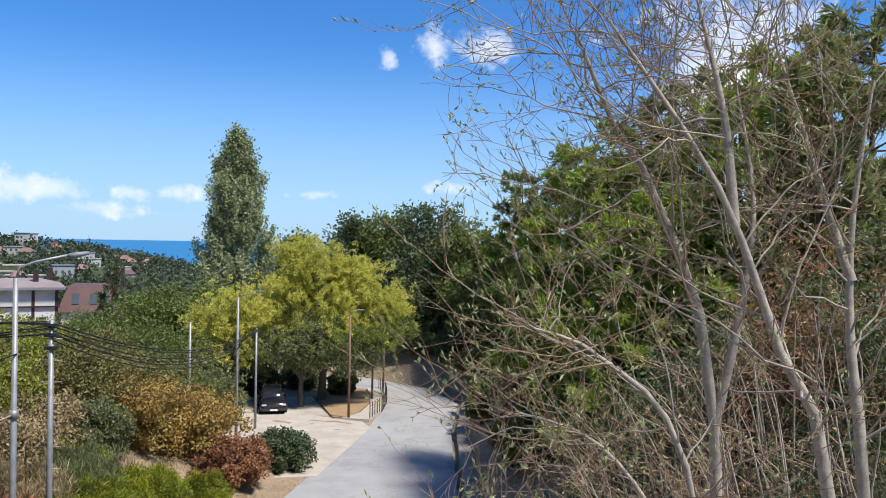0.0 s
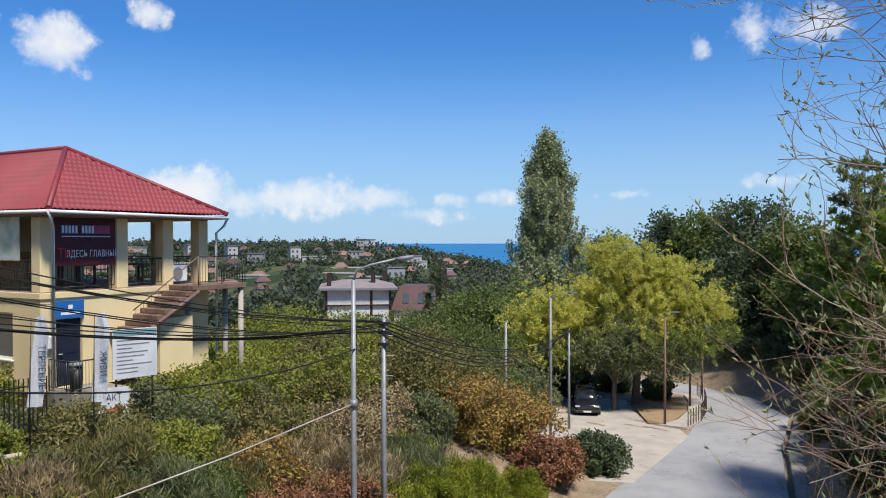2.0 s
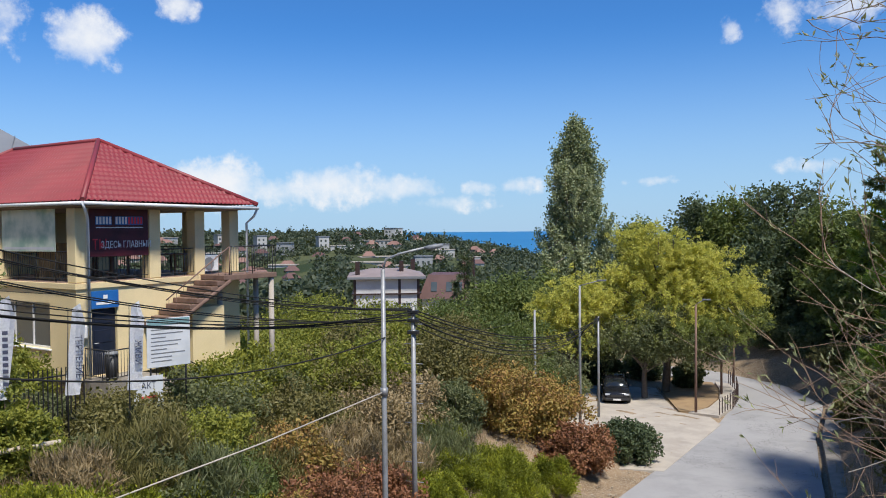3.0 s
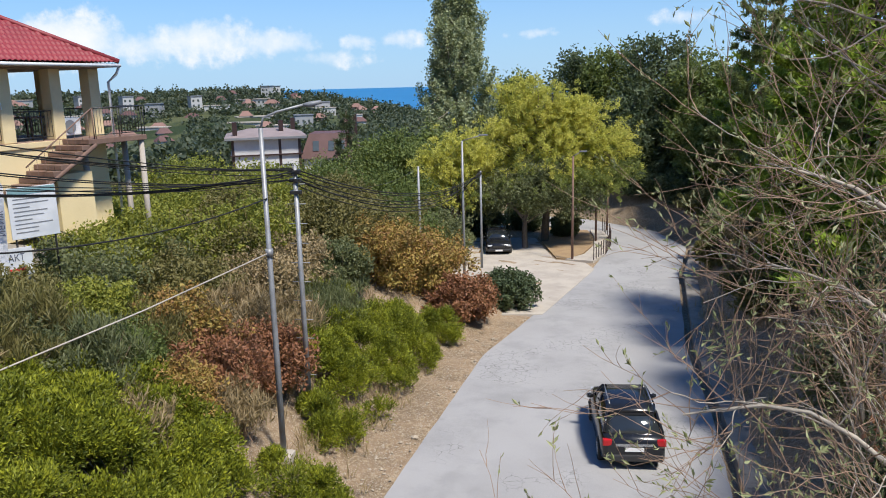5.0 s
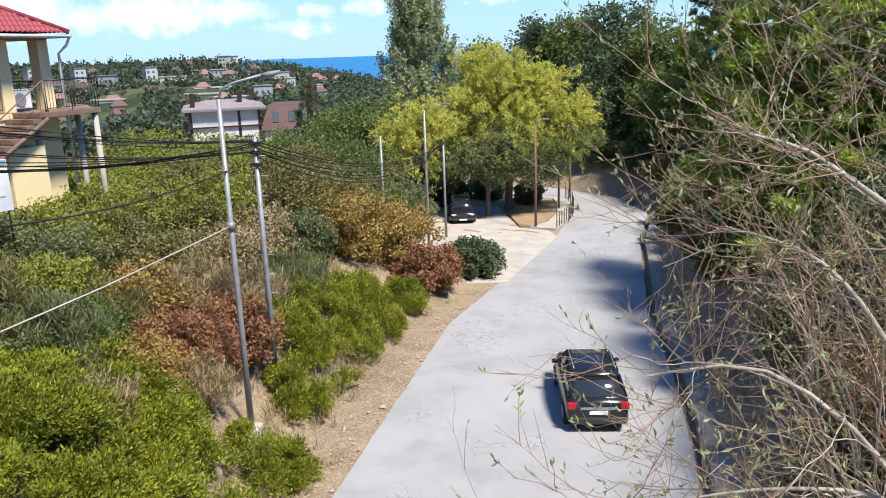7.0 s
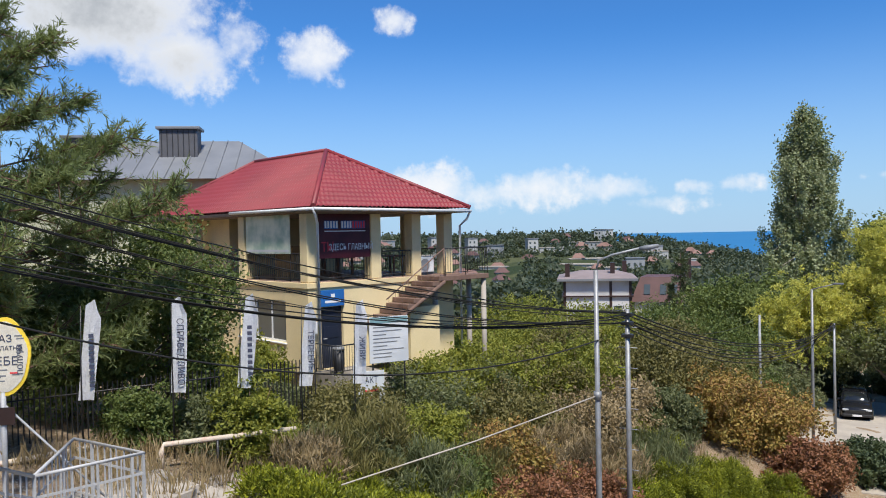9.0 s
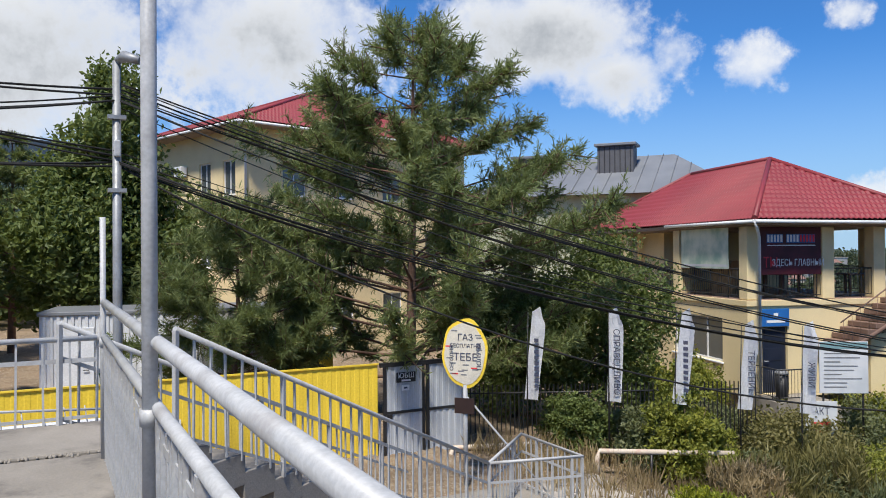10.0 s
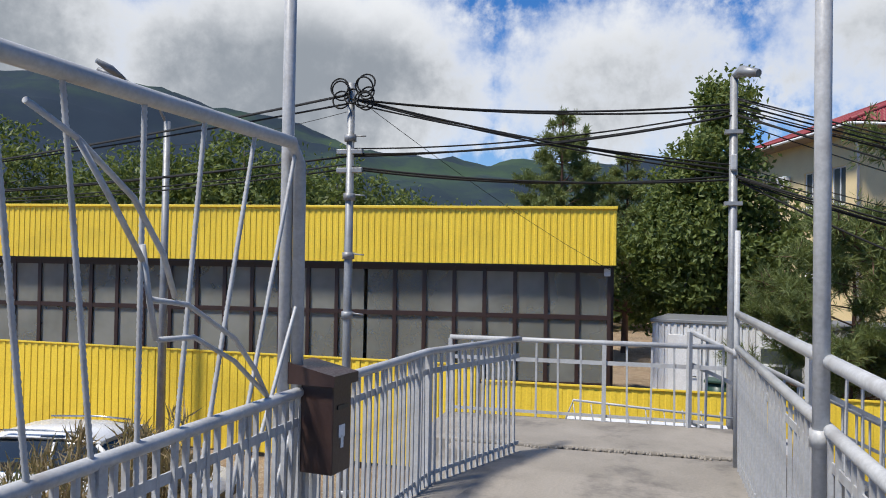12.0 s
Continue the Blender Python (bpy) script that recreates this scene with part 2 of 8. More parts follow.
L_GREEN = leafage("green_leaves", [(0.068, 0.10, 0.03), (0.12, 0.16, 0.043), (0.205, 0.245, 0.075)], through_light=0.35)
L_GREYGREEN = leafage("grey_green_leaves", [(0.09, 0.115, 0.05), (0.155, 0.175, 0.08), (0.24, 0.25, 0.125)], through_light=0.35)
L_OLIVE = leafage("olive_scrub_leaves", [(0.10, 0.092, 0.034), (0.165, 0.15, 0.05), (0.25, 0.215, 0.08)])
L_LIME = leafage("lime_leaves", [(0.13, 0.155, 0.03), (0.24, 0.26, 0.045), (0.40, 0.385, 0.06)], through_light=0.4)
L_RUST = leafage("rust_leaves", [(0.20, 0.10, 0.045), (0.32, 0.18, 0.06), (0.37, 0.27, 0.07), (0.26, 0.23, 0.07)])
L_RED = leafage("red_leaves", [(0.15, 0.07, 0.04), (0.27, 0.115, 0.06), (0.36, 0.19, 0.10)])
L_DRY = leafage("dry_stalks", [(0.20, 0.15, 0.08), (0.32, 0.24, 0.13), (0.42, 0.33, 0.19)])
L_JUNIPER = leafage("bright_evergreen", [(0.045, 0.062, 0.007), (0.16, 0.185, 0.014), (0.36, 0.37, 0.026)], patch=1.2, through_light=0.15)
L_PINE = leafage("pine_needles", [(0.09, 0.125, 0.045), (0.17, 0.215, 0.08), (0.30, 0.33, 0.13)], through_light=0.35)
L_BRIGHTPINE = leafage("bright_pine_needles", [(0.13, 0.21, 0.03), (0.24, 0.34, 0.045), (0.38, 0.46, 0.07)], through_light=0.4)
L_DARK = leafage("dark_evergreen", [(0.042, 0.066, 0.034), (0.075, 0.105, 0.052), (0.13, 0.165, 0.085)], through_light=0.25)
L_SHOOTS = leafage("green_willow_leaves", [(0.13, 0.17, 0.045), (0.22, 0.26, 0.07), (0.33, 0.36, 0.11)], through_light=0.45)
L_TAN = leafage("tan_dead_leaves", [(0.25, 0.165, 0.085), (0.36, 0.25, 0.13), (0.45, 0.35, 0.19), (0.33, 0.31, 0.13)], patch=0.6)
L_POPLAR = leafage("poplar_leaves", [(0.15, 0.19, 0.09), (0.30, 0.34, 0.18), (0.50, 0.53, 0.34)], through_light=0.35)
L_SILVER = leafage("silver_willow_leaves", [(0.20, 0.24, 0.09), (0.30, 0.32, 0.15), (0.42, 0.43, 0.24)])


# ---------------------------------------------------------------- mesh tools
def mesh_of(name, verts, faces, mat, smooth=False):
    me = bpy.data.meshes.new(name)
    me.from_pydata([tuple(v) for v in verts], [], faces)
    for one in (mat if isinstance(mat, (list, tuple)) else [mat]):
        me.materials.append(one)
    if smooth:
        me.polygons.foreach_set("use_smooth", [True] * len(me.polygons))
    me.update()
    return me


def fast_mesh(name, verts, quads, mat, smooth=False):
    """A mesh from an array of corners and an array of four-cornered (or three-cornered) faces."""
    verts, quads = np.asarray(verts, dtype=np.float32), np.asarray(quads, dtype=np.int32)
    k = quads.shape[1]
    me = bpy.data.meshes.new(name)
    me.vertices.add(len(verts))
    me.vertices.foreach_set("co", verts.ravel())
    me.loops.add(quads.size)
    me.loops.foreach_set("vertex_index", quads.ravel())
    me.polygons.add(len(quads))
    me.polygons.foreach_set("loop_start", np.arange(0, quads.size, k, dtype=np.int32))
    me.polygons.foreach_set("loop_total", np.full(len(quads), k, dtype=np.int32))
    me.polygons.foreach_set("use_smooth", np.full(len(quads), smooth))
    me.materials.append(mat)
    me.update(calc_edges=True)
    return me


def part(name, shape, mat, parent, label=""):
    """Links a bmesh or a mesh as one object under a thing or part."""
    if isinstance(shape, bmesh.types.BMesh):
        me = bpy.data.meshes.new(name)
        shape.to_mesh(me)
        shape.free()
        me.materials.append(mat)
    else:
        me = shape
    ob = new(name, me)
    ob.parent = parent
    if label:
        tagged(ob, label)
    return ob


def thing(name, place, label, category, group="", kind="", turn=0.0, shape=None, mat=None):
    """A top-level thing: an Empty at its base, or a mesh."""
    ob = part(name, shape, mat, None) if shape is not None else new(name)
    ob.matrix_basis = pose(*place, 0, 0, turn)
    return tagged(ob, label, category, group, kind)


def box(bm, x0, x1, y0, y1, z0, z1, bevel=0.0, m=None):
    vs = [bm.verts.new((x, y, z)) for z in (z0, z1) for x, y in ((x0, y0), (x1, y0), (x1, y1), (x0, y1))]
    fs = [bm.faces.new([vs[i] for i in f]) for f in ((3, 2, 1, 0), (4, 5, 6, 7), (0, 1, 5, 4), (1, 2, 6, 5), (2, 3, 7, 6), (3, 0, 4, 7))]
    if bevel:
        edges = list({e for f in fs for e in f.edges})
        made = bmesh.ops.bevel(bm, geom=edges, offset=bevel, segments=2, affect="EDGES", profile=0.5)
        vs = list({v for f in made["faces"] for v in f.verts} | {v for v in vs if v.is_valid})
    if m is not None:
        bmesh.ops.transform(bm, matrix=m, verts=[v for v in vs if v.is_valid])
    return bm


def boxed(x0, x1, y0, y1, z0, z1, bevel=0.0, m=None):
    return box(bmesh.new(), x0, x1, y0, y1, z0, z1, bevel, m)


def tube(bm, points, radii, sides=8, caps=True):
    """A round bar along points; radii: one or one a point."""
    points = [Vector(p) for p in points]
    radii = [radii] * len(points) if isinstance(radii, (int, float)) else radii
    side = None
    rings = []
    for i, p in enumerate(points):
        d = (points[min(i + 1, len(points) - 1)] - points[max(i - 1, 0)]).normalized()
        if side is None:
            side = d.orthogonal().normalized()
        side = (side - d * side.dot(d)).normalized()
        other = d.cross(side)
        rings.append([bm.verts.new(p + (side * math.cos(a) + other * math.sin(a)) * radii[i]) for a in (2 * math.pi * k / sides for k in range(sides))])
    for r0, r1 in zip(rings, rings[1:]):
        for k in range(sides):
            f = bm.faces.new((r0[k], r0[(k + 1) % sides], r1[(k + 1) % sides], r1[k]))
            f.smooth = True
    if caps:
        bm.faces.new(rings[0][::-1])
        bm.faces.new(rings[-1])
    return bm


def bar(points, radii, sides=8):
    return tube(bmesh.new(), points, radii, sides)


def tubes_mesh(name, lines, mat, sides=5):
    """Many tapered bars in one mesh, quickly; lines: (points, radii)."""
    verts, faces = [], []
    for pts, rad in lines:
        pts = np.asarray(pts, dtype=float)
        n = len(pts)
        d = np.gradient(pts, axis=0)
        d /= np.linalg.norm(d, axis=1)[:, None] + 1e-9
        ref = np.array((0.31, 0.82, 0.47))
        u = np.cross(d, ref)
        u /= np.linalg.norm(u, axis=1)[:, None] + 1e-9
        v = np.cross(d, u)
        a = np.arange(sides) * 2 * np.pi / sides
        ring = pts[:, None] + np.asarray(rad)[:, None, None] * (u[:, None] * np.cos(a)[None, :, None] + v[:, None] * np.sin(a)[None, :, None])
        base = len(verts) and sum(len(x) for x in verts)
        verts.append(ring.reshape(-1, 3))
        i = np.arange(n - 1)[:, None] * sides
        k = np.arange(sides)[None]
        k2 = (k + 1) % sides
        faces.append(np.stack([i + k, i + k2, i + sides + k2, i + sides + k], axis=-1).reshape(-1, 4) + base)
    return fast_mesh(name, np.concatenate(verts), np.concatenate(faces), mat, True)


def leaves_mesh(name, points, size, mat, rng, long=1.8, up=0.0, way=None, bend=0.25):
    """A leaf at each point: a folded rhomb with its own turn; way: the direction in which each one points."""
    n = len(points)
    d = rng.normal(size=(n, 3)) if way is None else way + rng.normal(size=(n, 3)) * 0.35
    d[:, 2] += up
    d /= np.linalg.norm(d, axis=1)[:, None]
    s = np.cross(d, rng.normal(size=(n, 3)))
    s /= np.linalg.norm(s, axis=1)[:, None] + 1e-9
    nrm = np.cross(d, s)
    length = size * rng.uniform(0.6, 1.3, n)[:, None]
    width = length / long
    a = points
    b = points + d * length * 0.5 + s * width * 0.5 + nrm * length * bend * 0.3
    c = points + d * length - nrm * length * bend * 0.3
    e = points + d * length * 0.5 - s * width * 0.5 + nrm * length * bend * 0.3
    verts = np.stack([a, b, c, e], axis=1).reshape(-1, 3)
    return fast_mesh(name, verts, np.arange(4 * n).reshape(n, 4), mat)


def clumps(rng, centre, radii, count, spread, per, shell=0.55, floor=None, power=1.0):
    """Points in many small clumps through an ellipsoid crown, denser near its skin."""
    c = rng.normal(size=(count, 3))
    c /= np.linalg.norm(c, axis=1)[:, None]
    r = shell + (1 - shell) * rng.uniform(0, 1, count) ** power
    c = c * r[:, None] * np.asarray(radii)[None] * rng.uniform(0.85, 1.12, (count, 1)) + np.asarray(centre)[None]
    size = spread * rng.uniform(0.6, 1.4, count)
    p = rng.normal(size=(count, per, 3))
    p /= np.linalg.norm(p, axis=2)[:, :, None]
    p = p * (rng.uniform(0, 1, (count, per, 1)) ** 0.5) * size[:, None, None] + c[:, None]
    p = p.reshape(-1, 3)
    return (p if floor is None else p[p[:, 2] > floor]), c


def branches(rng, base, top, tips, r0, bends=6):
    """A trunk from base to top with a limb to each tip."""
    base, top = np.asarray(base, float), np.asarray(top, float)
    t = np.linspace(0, 1, 9)[:, None]
    sway = np.cumsum(rng.normal(size=(9, 3)) * 0.012 * np.linalg.norm(top - base), axis=0) * np.array((1, 1, 0.1))
    trunk = base + (top - base) * t + sway * t
    lines = [(trunk, r0 * (1.0 - 0.82 * t[:, 0]))]
    for tip in tips:
        h = rng.uniform(0.25, 0.8)
        i = h * 8
        s = trunk[int(i)] + (trunk[min(int(i) + 1, 8)] - trunk[int(i)]) * (i - int(i))
        u = np.linspace(0, 1, bends)[:, None]
        lift = np.array((0, 0, 1.0)) * np.sin(u * np.pi) * 0.08 * np.linalg.norm(tip - s)
        line = s + (tip - s) * u + lift + rng.normal(size=(bends, 3)) * 0.025 * np.linalg.norm(tip - s) * u
        rr = r0 * (1 - 0.8 * h) * 0.5
        lines.append((line, rr * (1 - 0.85 * u[:, 0])))
    return lines


# ---------------------------------------------------------------- ground
ROAD_RIGHT = [(4.0, -60), (4.0, 16), (4.9, 25), (5.2, 33), (7.0, 48), (9.0, 58), (7.6, 66), (2.3, 73), (-10, 79), (-40, 88)]
ROAD_LEFT = [(-5.1, -60), (-5.1, 15), (-4.3, 22), (-3.2, 31.5), (-1.1, 39), (1.9, 49.5), (3.2, 56), (3.6, 61), (2.6, 65), (0.5, 68), (-10, 73), (-40, 81)]
SCRUB_EDGE = [(-6.6, -60), (-6.6, 16), (-6.2, 23), (-5.2, 31), (-2.7, 38.5), (-3.4, 43), (-8.5, 46), (-9.5, 58), (-11, 67), (-40, 76)]


def road_z(y):
    return -0.035 * (np.asarray(y, dtype=float) - 15.0)


def beside(x, y, line):
    """Distance from a line on the plan; positive on its left as one walks along it."""
    best = np.full(np.shape(x), 1e9)
    sign = np.ones(np.shape(x))
    for (x0, y0), (x1, y1) in zip(line, line[1:]):
        dx, dy = x1 - x0, y1 - y0
        t = np.clip(((x - x0) * dx + (y - y0) * dy) / (dx * dx + dy * dy), 0, 1)
        d = np.hypot(x - x0 - t * dx, y - y0 - t * dy)
        s = np.where(dx * (y - y0) - dy * (x - x0) > 0, 1.0, -1.0)
        sign = np.where(d < best - 1e-6, s, sign)
        best = np.minimum(best, d)
    return best * sign


def ease(a, b, v):
    t = np.clip((v - a) / (b - a), 0, 1)
    return t * t * (3 - 2 * t)


def ground_z(x, y):
    x, y = np.asarray(x, dtype=float), np.asarray(y, dtype=float)
    r, h = np.hypot(x, y), np.degrees(np.arctan2(-x, y))
    base = road_z(np.clip(y, -40, 90))
    left = beside(x, y, SCRUB_EDGE)
    right = -beside(x, y, ROAD_RIGHT)
    cap = np.interp(y, [-60, 8, 14, 22, 32, 45, 60, 90], [6.4, 6.3, 5.9, 5.2, 5.0, 3.2, 1.6, 1.0]) - base
    steep = np.interp(y, [-60, 9, 14, 20, 40, 60], [3.4, 3.2, 1.7, 0.85, 0.5, 0.25])
    z = base + np.where(left > 0, cap * (1 - np.exp(-steep * np.maximum(left, 0) / np.maximum(cap, 0.1))), 0)
    z = z + np.where(right > 0.5, 9.2 * (1 - np.exp(-0.62 * np.maximum(right - 0.5, 0) / 9.2)), 0)
    # out to the valley, the town's hill and the mountains
    crest = np.interp(h, [-90, -40, 2, 6, 10, 13, 17, 20, 22, 25, 28, 33, 40, 50, 60], [2, 2, -3.6, -3.4, -2.3, -1.65, -1.0, -0.7, -0.5, -0.5, -0.6, -0.55, -0.5, -0.45, -0.4])
    top = 10.6 + 700 * np.tan(np.radians(crest))
    valley = -21.0 + 3.0 * np.sin(h * 0.35)
    far = valley + (top - valley) * ease(250, 690, r) - (top + 40) * ease(720, 1000, r)
    flank = np.interp(h, [56, 70, 90, 108, 120, 128, 134, 150, 180], [1.0, 6.6, 7.0, 7.8, 10.2, 11.6, 11.8, 11.2, 10])
    west = 5.5 - 6 * ease(60, 200, r) + (2600 * np.tan(np.radians(flank))) * ease(420, 2700, r) ** 1.35
    south = np.full(np.shape(x), 5.5) + np.maximum(r - 200, 0) * 0.12
    w_west = ease(54, 74, h) * (1 - ease(165, 179, np.abs(h)))
    w_south = ease(120, 160, np.abs(h)) * (h < 0)
    outer = far * (1 - w_west) + west * w_west
    outer = outer * (1 - w_south) + south * w_south
    k = ease(75, 210, r)
    return z * (1 - k) + outer * k


def build_ground():
    rings = np.concatenate([[0.0], np.geomspace(1.0, 12, 26), np.arange(12.6, 92, 0.62), np.geomspace(93, 4900, 120)])
    n = 420
    ang = np.arange(n) * 2 * np.pi / n
    rr, aa = np.meshgrid(rings, ang, indexing="ij")
    x, y = rr * np.cos(aa), rr * np.sin(aa)
    z = ground_z(x, y)
    rng = np.random.default_rng(3)
    from_left, from_right = beside(x, y, ROAD_LEFT), beside(x, y, ROAD_RIGHT)
    inside = (from_right > -0.9) & (from_left < -0.05) & (rr < 95)
    z = np.where(inside, z - 0.25, z + rng.normal(size=z.shape) * 0.04 * ease(0.3, 1.6, np.abs(from_left)) - 0.03 * (1 - ease(0.3, 1.2, np.abs(from_left))))
    bumps = np.array([noise.fractal(Vector((a * 0.0035, b * 0.0035, 0.3)), 0.9, 2.1, 6) for a, b in zip(x.ravel(), y.ravel())]).reshape(x.shape)
    z = z + bumps * (0.03 * np.clip(rr - 250, 0, 450) + 0.02 * np.clip(rr - 700, 0, 2600)) * (z > -25)
    i, j = np.meshgrid(np.arange(len(rings) - 1), np.arange(n), indexing="ij")
    j2 = (j + 1) % n
    quads = np.stack([i * n + j, (i + 1) * n + j, (i + 1) * n + j2, i * n + j2], axis=-1).reshape(-1, 4)
    m, nn, s = material("earth")
    at = nn.add("TexCoord").outputs["Object"]
    dirt = nn.mix(nn.ramp(nn.noise(at, 0.9, 6.0, 0.65), 0.35, 0.65), (0.30, 0.215, 0.14), (0.20, 0.145, 0.095))
    dirt = nn.mix(nn.ramp(nn.noise(at, 7.0, 5.0, 0.7), 0.45, 0.7), dirt, (0.38, 0.30, 0.20))
    dirt = nn.mix(nn.ramp(nn.noise(at, 22.0, 3.0), 0.55, 0.68), dirt, (0.45, 0.40, 0.33))
    woods = nn.mix(nn.ramp(nn.noise(at, 0.02, 8.0, 0.7), 0.4, 0.62), (0.030, 0.045, 0.022), (0.085, 0.095, 0.045))
    # far mountains: distance haze and cloud shade put into a dark blue tone
    hazed_hills = nn.mix(nn.ramp(nn.noise(at, 0.0022, 8.0, 0.65), 0.45, 0.68), (0.022, 0.034, 0.050), (0.045, 0.075, 0.045))
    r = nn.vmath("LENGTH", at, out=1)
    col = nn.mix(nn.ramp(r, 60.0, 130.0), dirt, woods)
    col = nn.mix(nn.ramp(r, 700.0, 1100.0), col, hazed_hills)
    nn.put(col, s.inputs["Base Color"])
    s.inputs["Roughness"].default_value = 0.95
    s.inputs["Specular IOR Level"].default_value = 0.1
    nn.put(nn.bump(nn.math("ADD", nn.noise(at, 5.0, 6.0, 0.7), nn.noise(at, 30.0, 3.0)), 0.8, 0.06), s.inputs["Normal"])
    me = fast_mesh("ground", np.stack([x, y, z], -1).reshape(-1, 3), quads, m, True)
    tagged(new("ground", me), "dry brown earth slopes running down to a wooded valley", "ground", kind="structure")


build_ground()


def strip(name, left, right, lift, mat, label, category, step=0.8, thick=0.35):
    """A road sheet between two lines, draped on the road's fall, with sides."""
    def along(line, k):
        pts = [Vector(p) for p in line]
        lens = [0.0]
        for a, b in zip(pts, pts[1:]):
            lens.append(lens[-1] + (b - a).length)
        out = []
        for s in np.linspace(0, lens[-1], k):
            i = max(1, min(len(pts) - 1, int(np.searchsorted(lens, s))))
            t = (s - lens[i - 1]) / max(1e-6, lens[i] - lens[i - 1])
            out.append(pts[i - 1].lerp(pts[i], t))
        return out
    k = 150
    la, ra = along(left, k), along(right, k)
    bm = bmesh.new()
    rows = []
    for a, b in zip(la, ra):
        row = [bm.verts.new((*a, float(road_z(a.y)) + lift - thick))]
        for t in np.linspace(0, 1, 9):
            p = a.lerp(b, t)
            wob = 0.05 * noise.noise(Vector((p.x * 0.8, p.y * 0.8, 1.0))) if t in (0.0, 1.0) else 0.0
            row.append(bm.verts.new((p.x + 1.0 * wob, p.y, float(road_z(p.y)) + lift + 0.05 * (1 - (2 * t - 1) ** 2))))
        row.append(bm.verts.new((*b, float(road_z(b.y)) + lift - thick)))
        rows.append(row)
    for p, q in zip(rows, rows[1:]):
        for i in range(len(p) - 1):
            bm.faces.new((p[i], q[i], q[i + 1], p[i + 1])[::-1])
    ob = thing(name, (0, 0, 0), label, category, kind="structure", shape=bm, mat=mat)
    return ob


def sheet(name, outline, lift, mat, label, category, thick=0.25):
    """A flat sheet with an outline on the plan, draped on the road's fall."""
    bm = bmesh.new()
    top = [bm.verts.new((x, y, float(road_z(y)) + lift)) for x, y in outline]
    low = [bm.verts.new((x, y, float(road_z(y)) + lift - thick)) for x, y in outline]
    bm.faces.new(top)
    for i in range(len(top)):
        bm.faces.new((top[i], low[i], low[(i + 1) % len(top)], top[(i + 1) % len(top)]))
    bmesh.ops.recalc_face_normals(bm, faces=bm.faces[:])
    return thing(name, (0, 0, 0), label, category, kind="structure", shape=bm, mat=mat)


strip("road", ROAD_LEFT, ROAD_RIGHT, 0.02, M_ASPHALT, "sun-bleached grey asphalt road with cracks curving between slopes", "road")

M_SEA, n_, s_ = material("sea")
at_ = n_.add("TexCoord").outputs["Object"]
n_.put(n_.mix(n_.noise(at_, 0.004, 5.0), (0.012, 0.13, 0.30), (0.02, 0.17, 0.36)), s_.inputs["Base Color"])
s_.inputs["Roughness"].default_value = 0.5
n_.put(n_.bump(n_.noise(at_, 0.08, 4.0), 0.3, 1.0), s_.inputs["Normal"])
bm = bmesh.new()
rings = []
for r_, z_ in ((500, 0.0), (760, 0.0), (1200, 3.5), (2000, 8.0), (3200, 12.5), (4950, 14.5)):
    rings.append([bm.verts.new((r_ * math.cos(a), r_ * math.sin(a), z_)) for a in (2 * math.pi * k / 160 for k in range(160))])
for p_, q_ in zip(rings, rings[1:]):
    for k in range(160):
        bm.faces.new((p_[k], q_[k], q_[(k + 1) % 160], p_[(k + 1) % 160]))
thing("water", (0, 0, -22.5), "deep blue sea reaching to the horizon", "sea", kind="structure", shape=bm, mat=M_SEA)


# ---------------------------------------------------------------- footbridge
DECK = 9.0
RIGHT_Y = 0.95


def footbridge():
    bm = bmesh.new()
    box(bm, -7.15, 16.0, -1.38, 1.05, DECK - 0.28, DECK, 0.015)
    thing("footbridge_deck", (0, 0, 0), "worn grey concrete deck of a footbridge", "bridge deck", kind="structure", shape=bm, mat=M_CONCRETE)
    bm = bmesh.new()
    box(bm, -8.4, -7.2, -1.75, 1.1, DECK - 0.5, DECK + 0.02, 0.02)
    thing("landing_slab", (0, 0, 0), "cracked concrete landing at the end of the footbridge", "landing", kind="structure", shape=bm, mat=M_CONCRETE)
    bm = bmesh.new()
    for y in (-1.0, 0.7):
        box(bm, -8.0, 16.0, y - 0.12, y + 0.12, DECK - 0.75, DECK - 0.28)
    thing("bridge_beam", (0, 0, 0), "concrete beams under the footbridge", "beam", kind="structure", shape=bm, mat=M_CONCRETE)
    for x in (-7.3, 6.5):
        bm = boxed(x - 0.3, x + 0.3, -0.9, 0.7, float(ground_z(x, 0.0)) - 0.6, DECK - 0.75)
        thing("bridge_pier", (0, 0, 0), "square concrete pier under the footbridge", "pier", kind="structure", shape=bm, mat=M_CONCRETE)


footbridge()


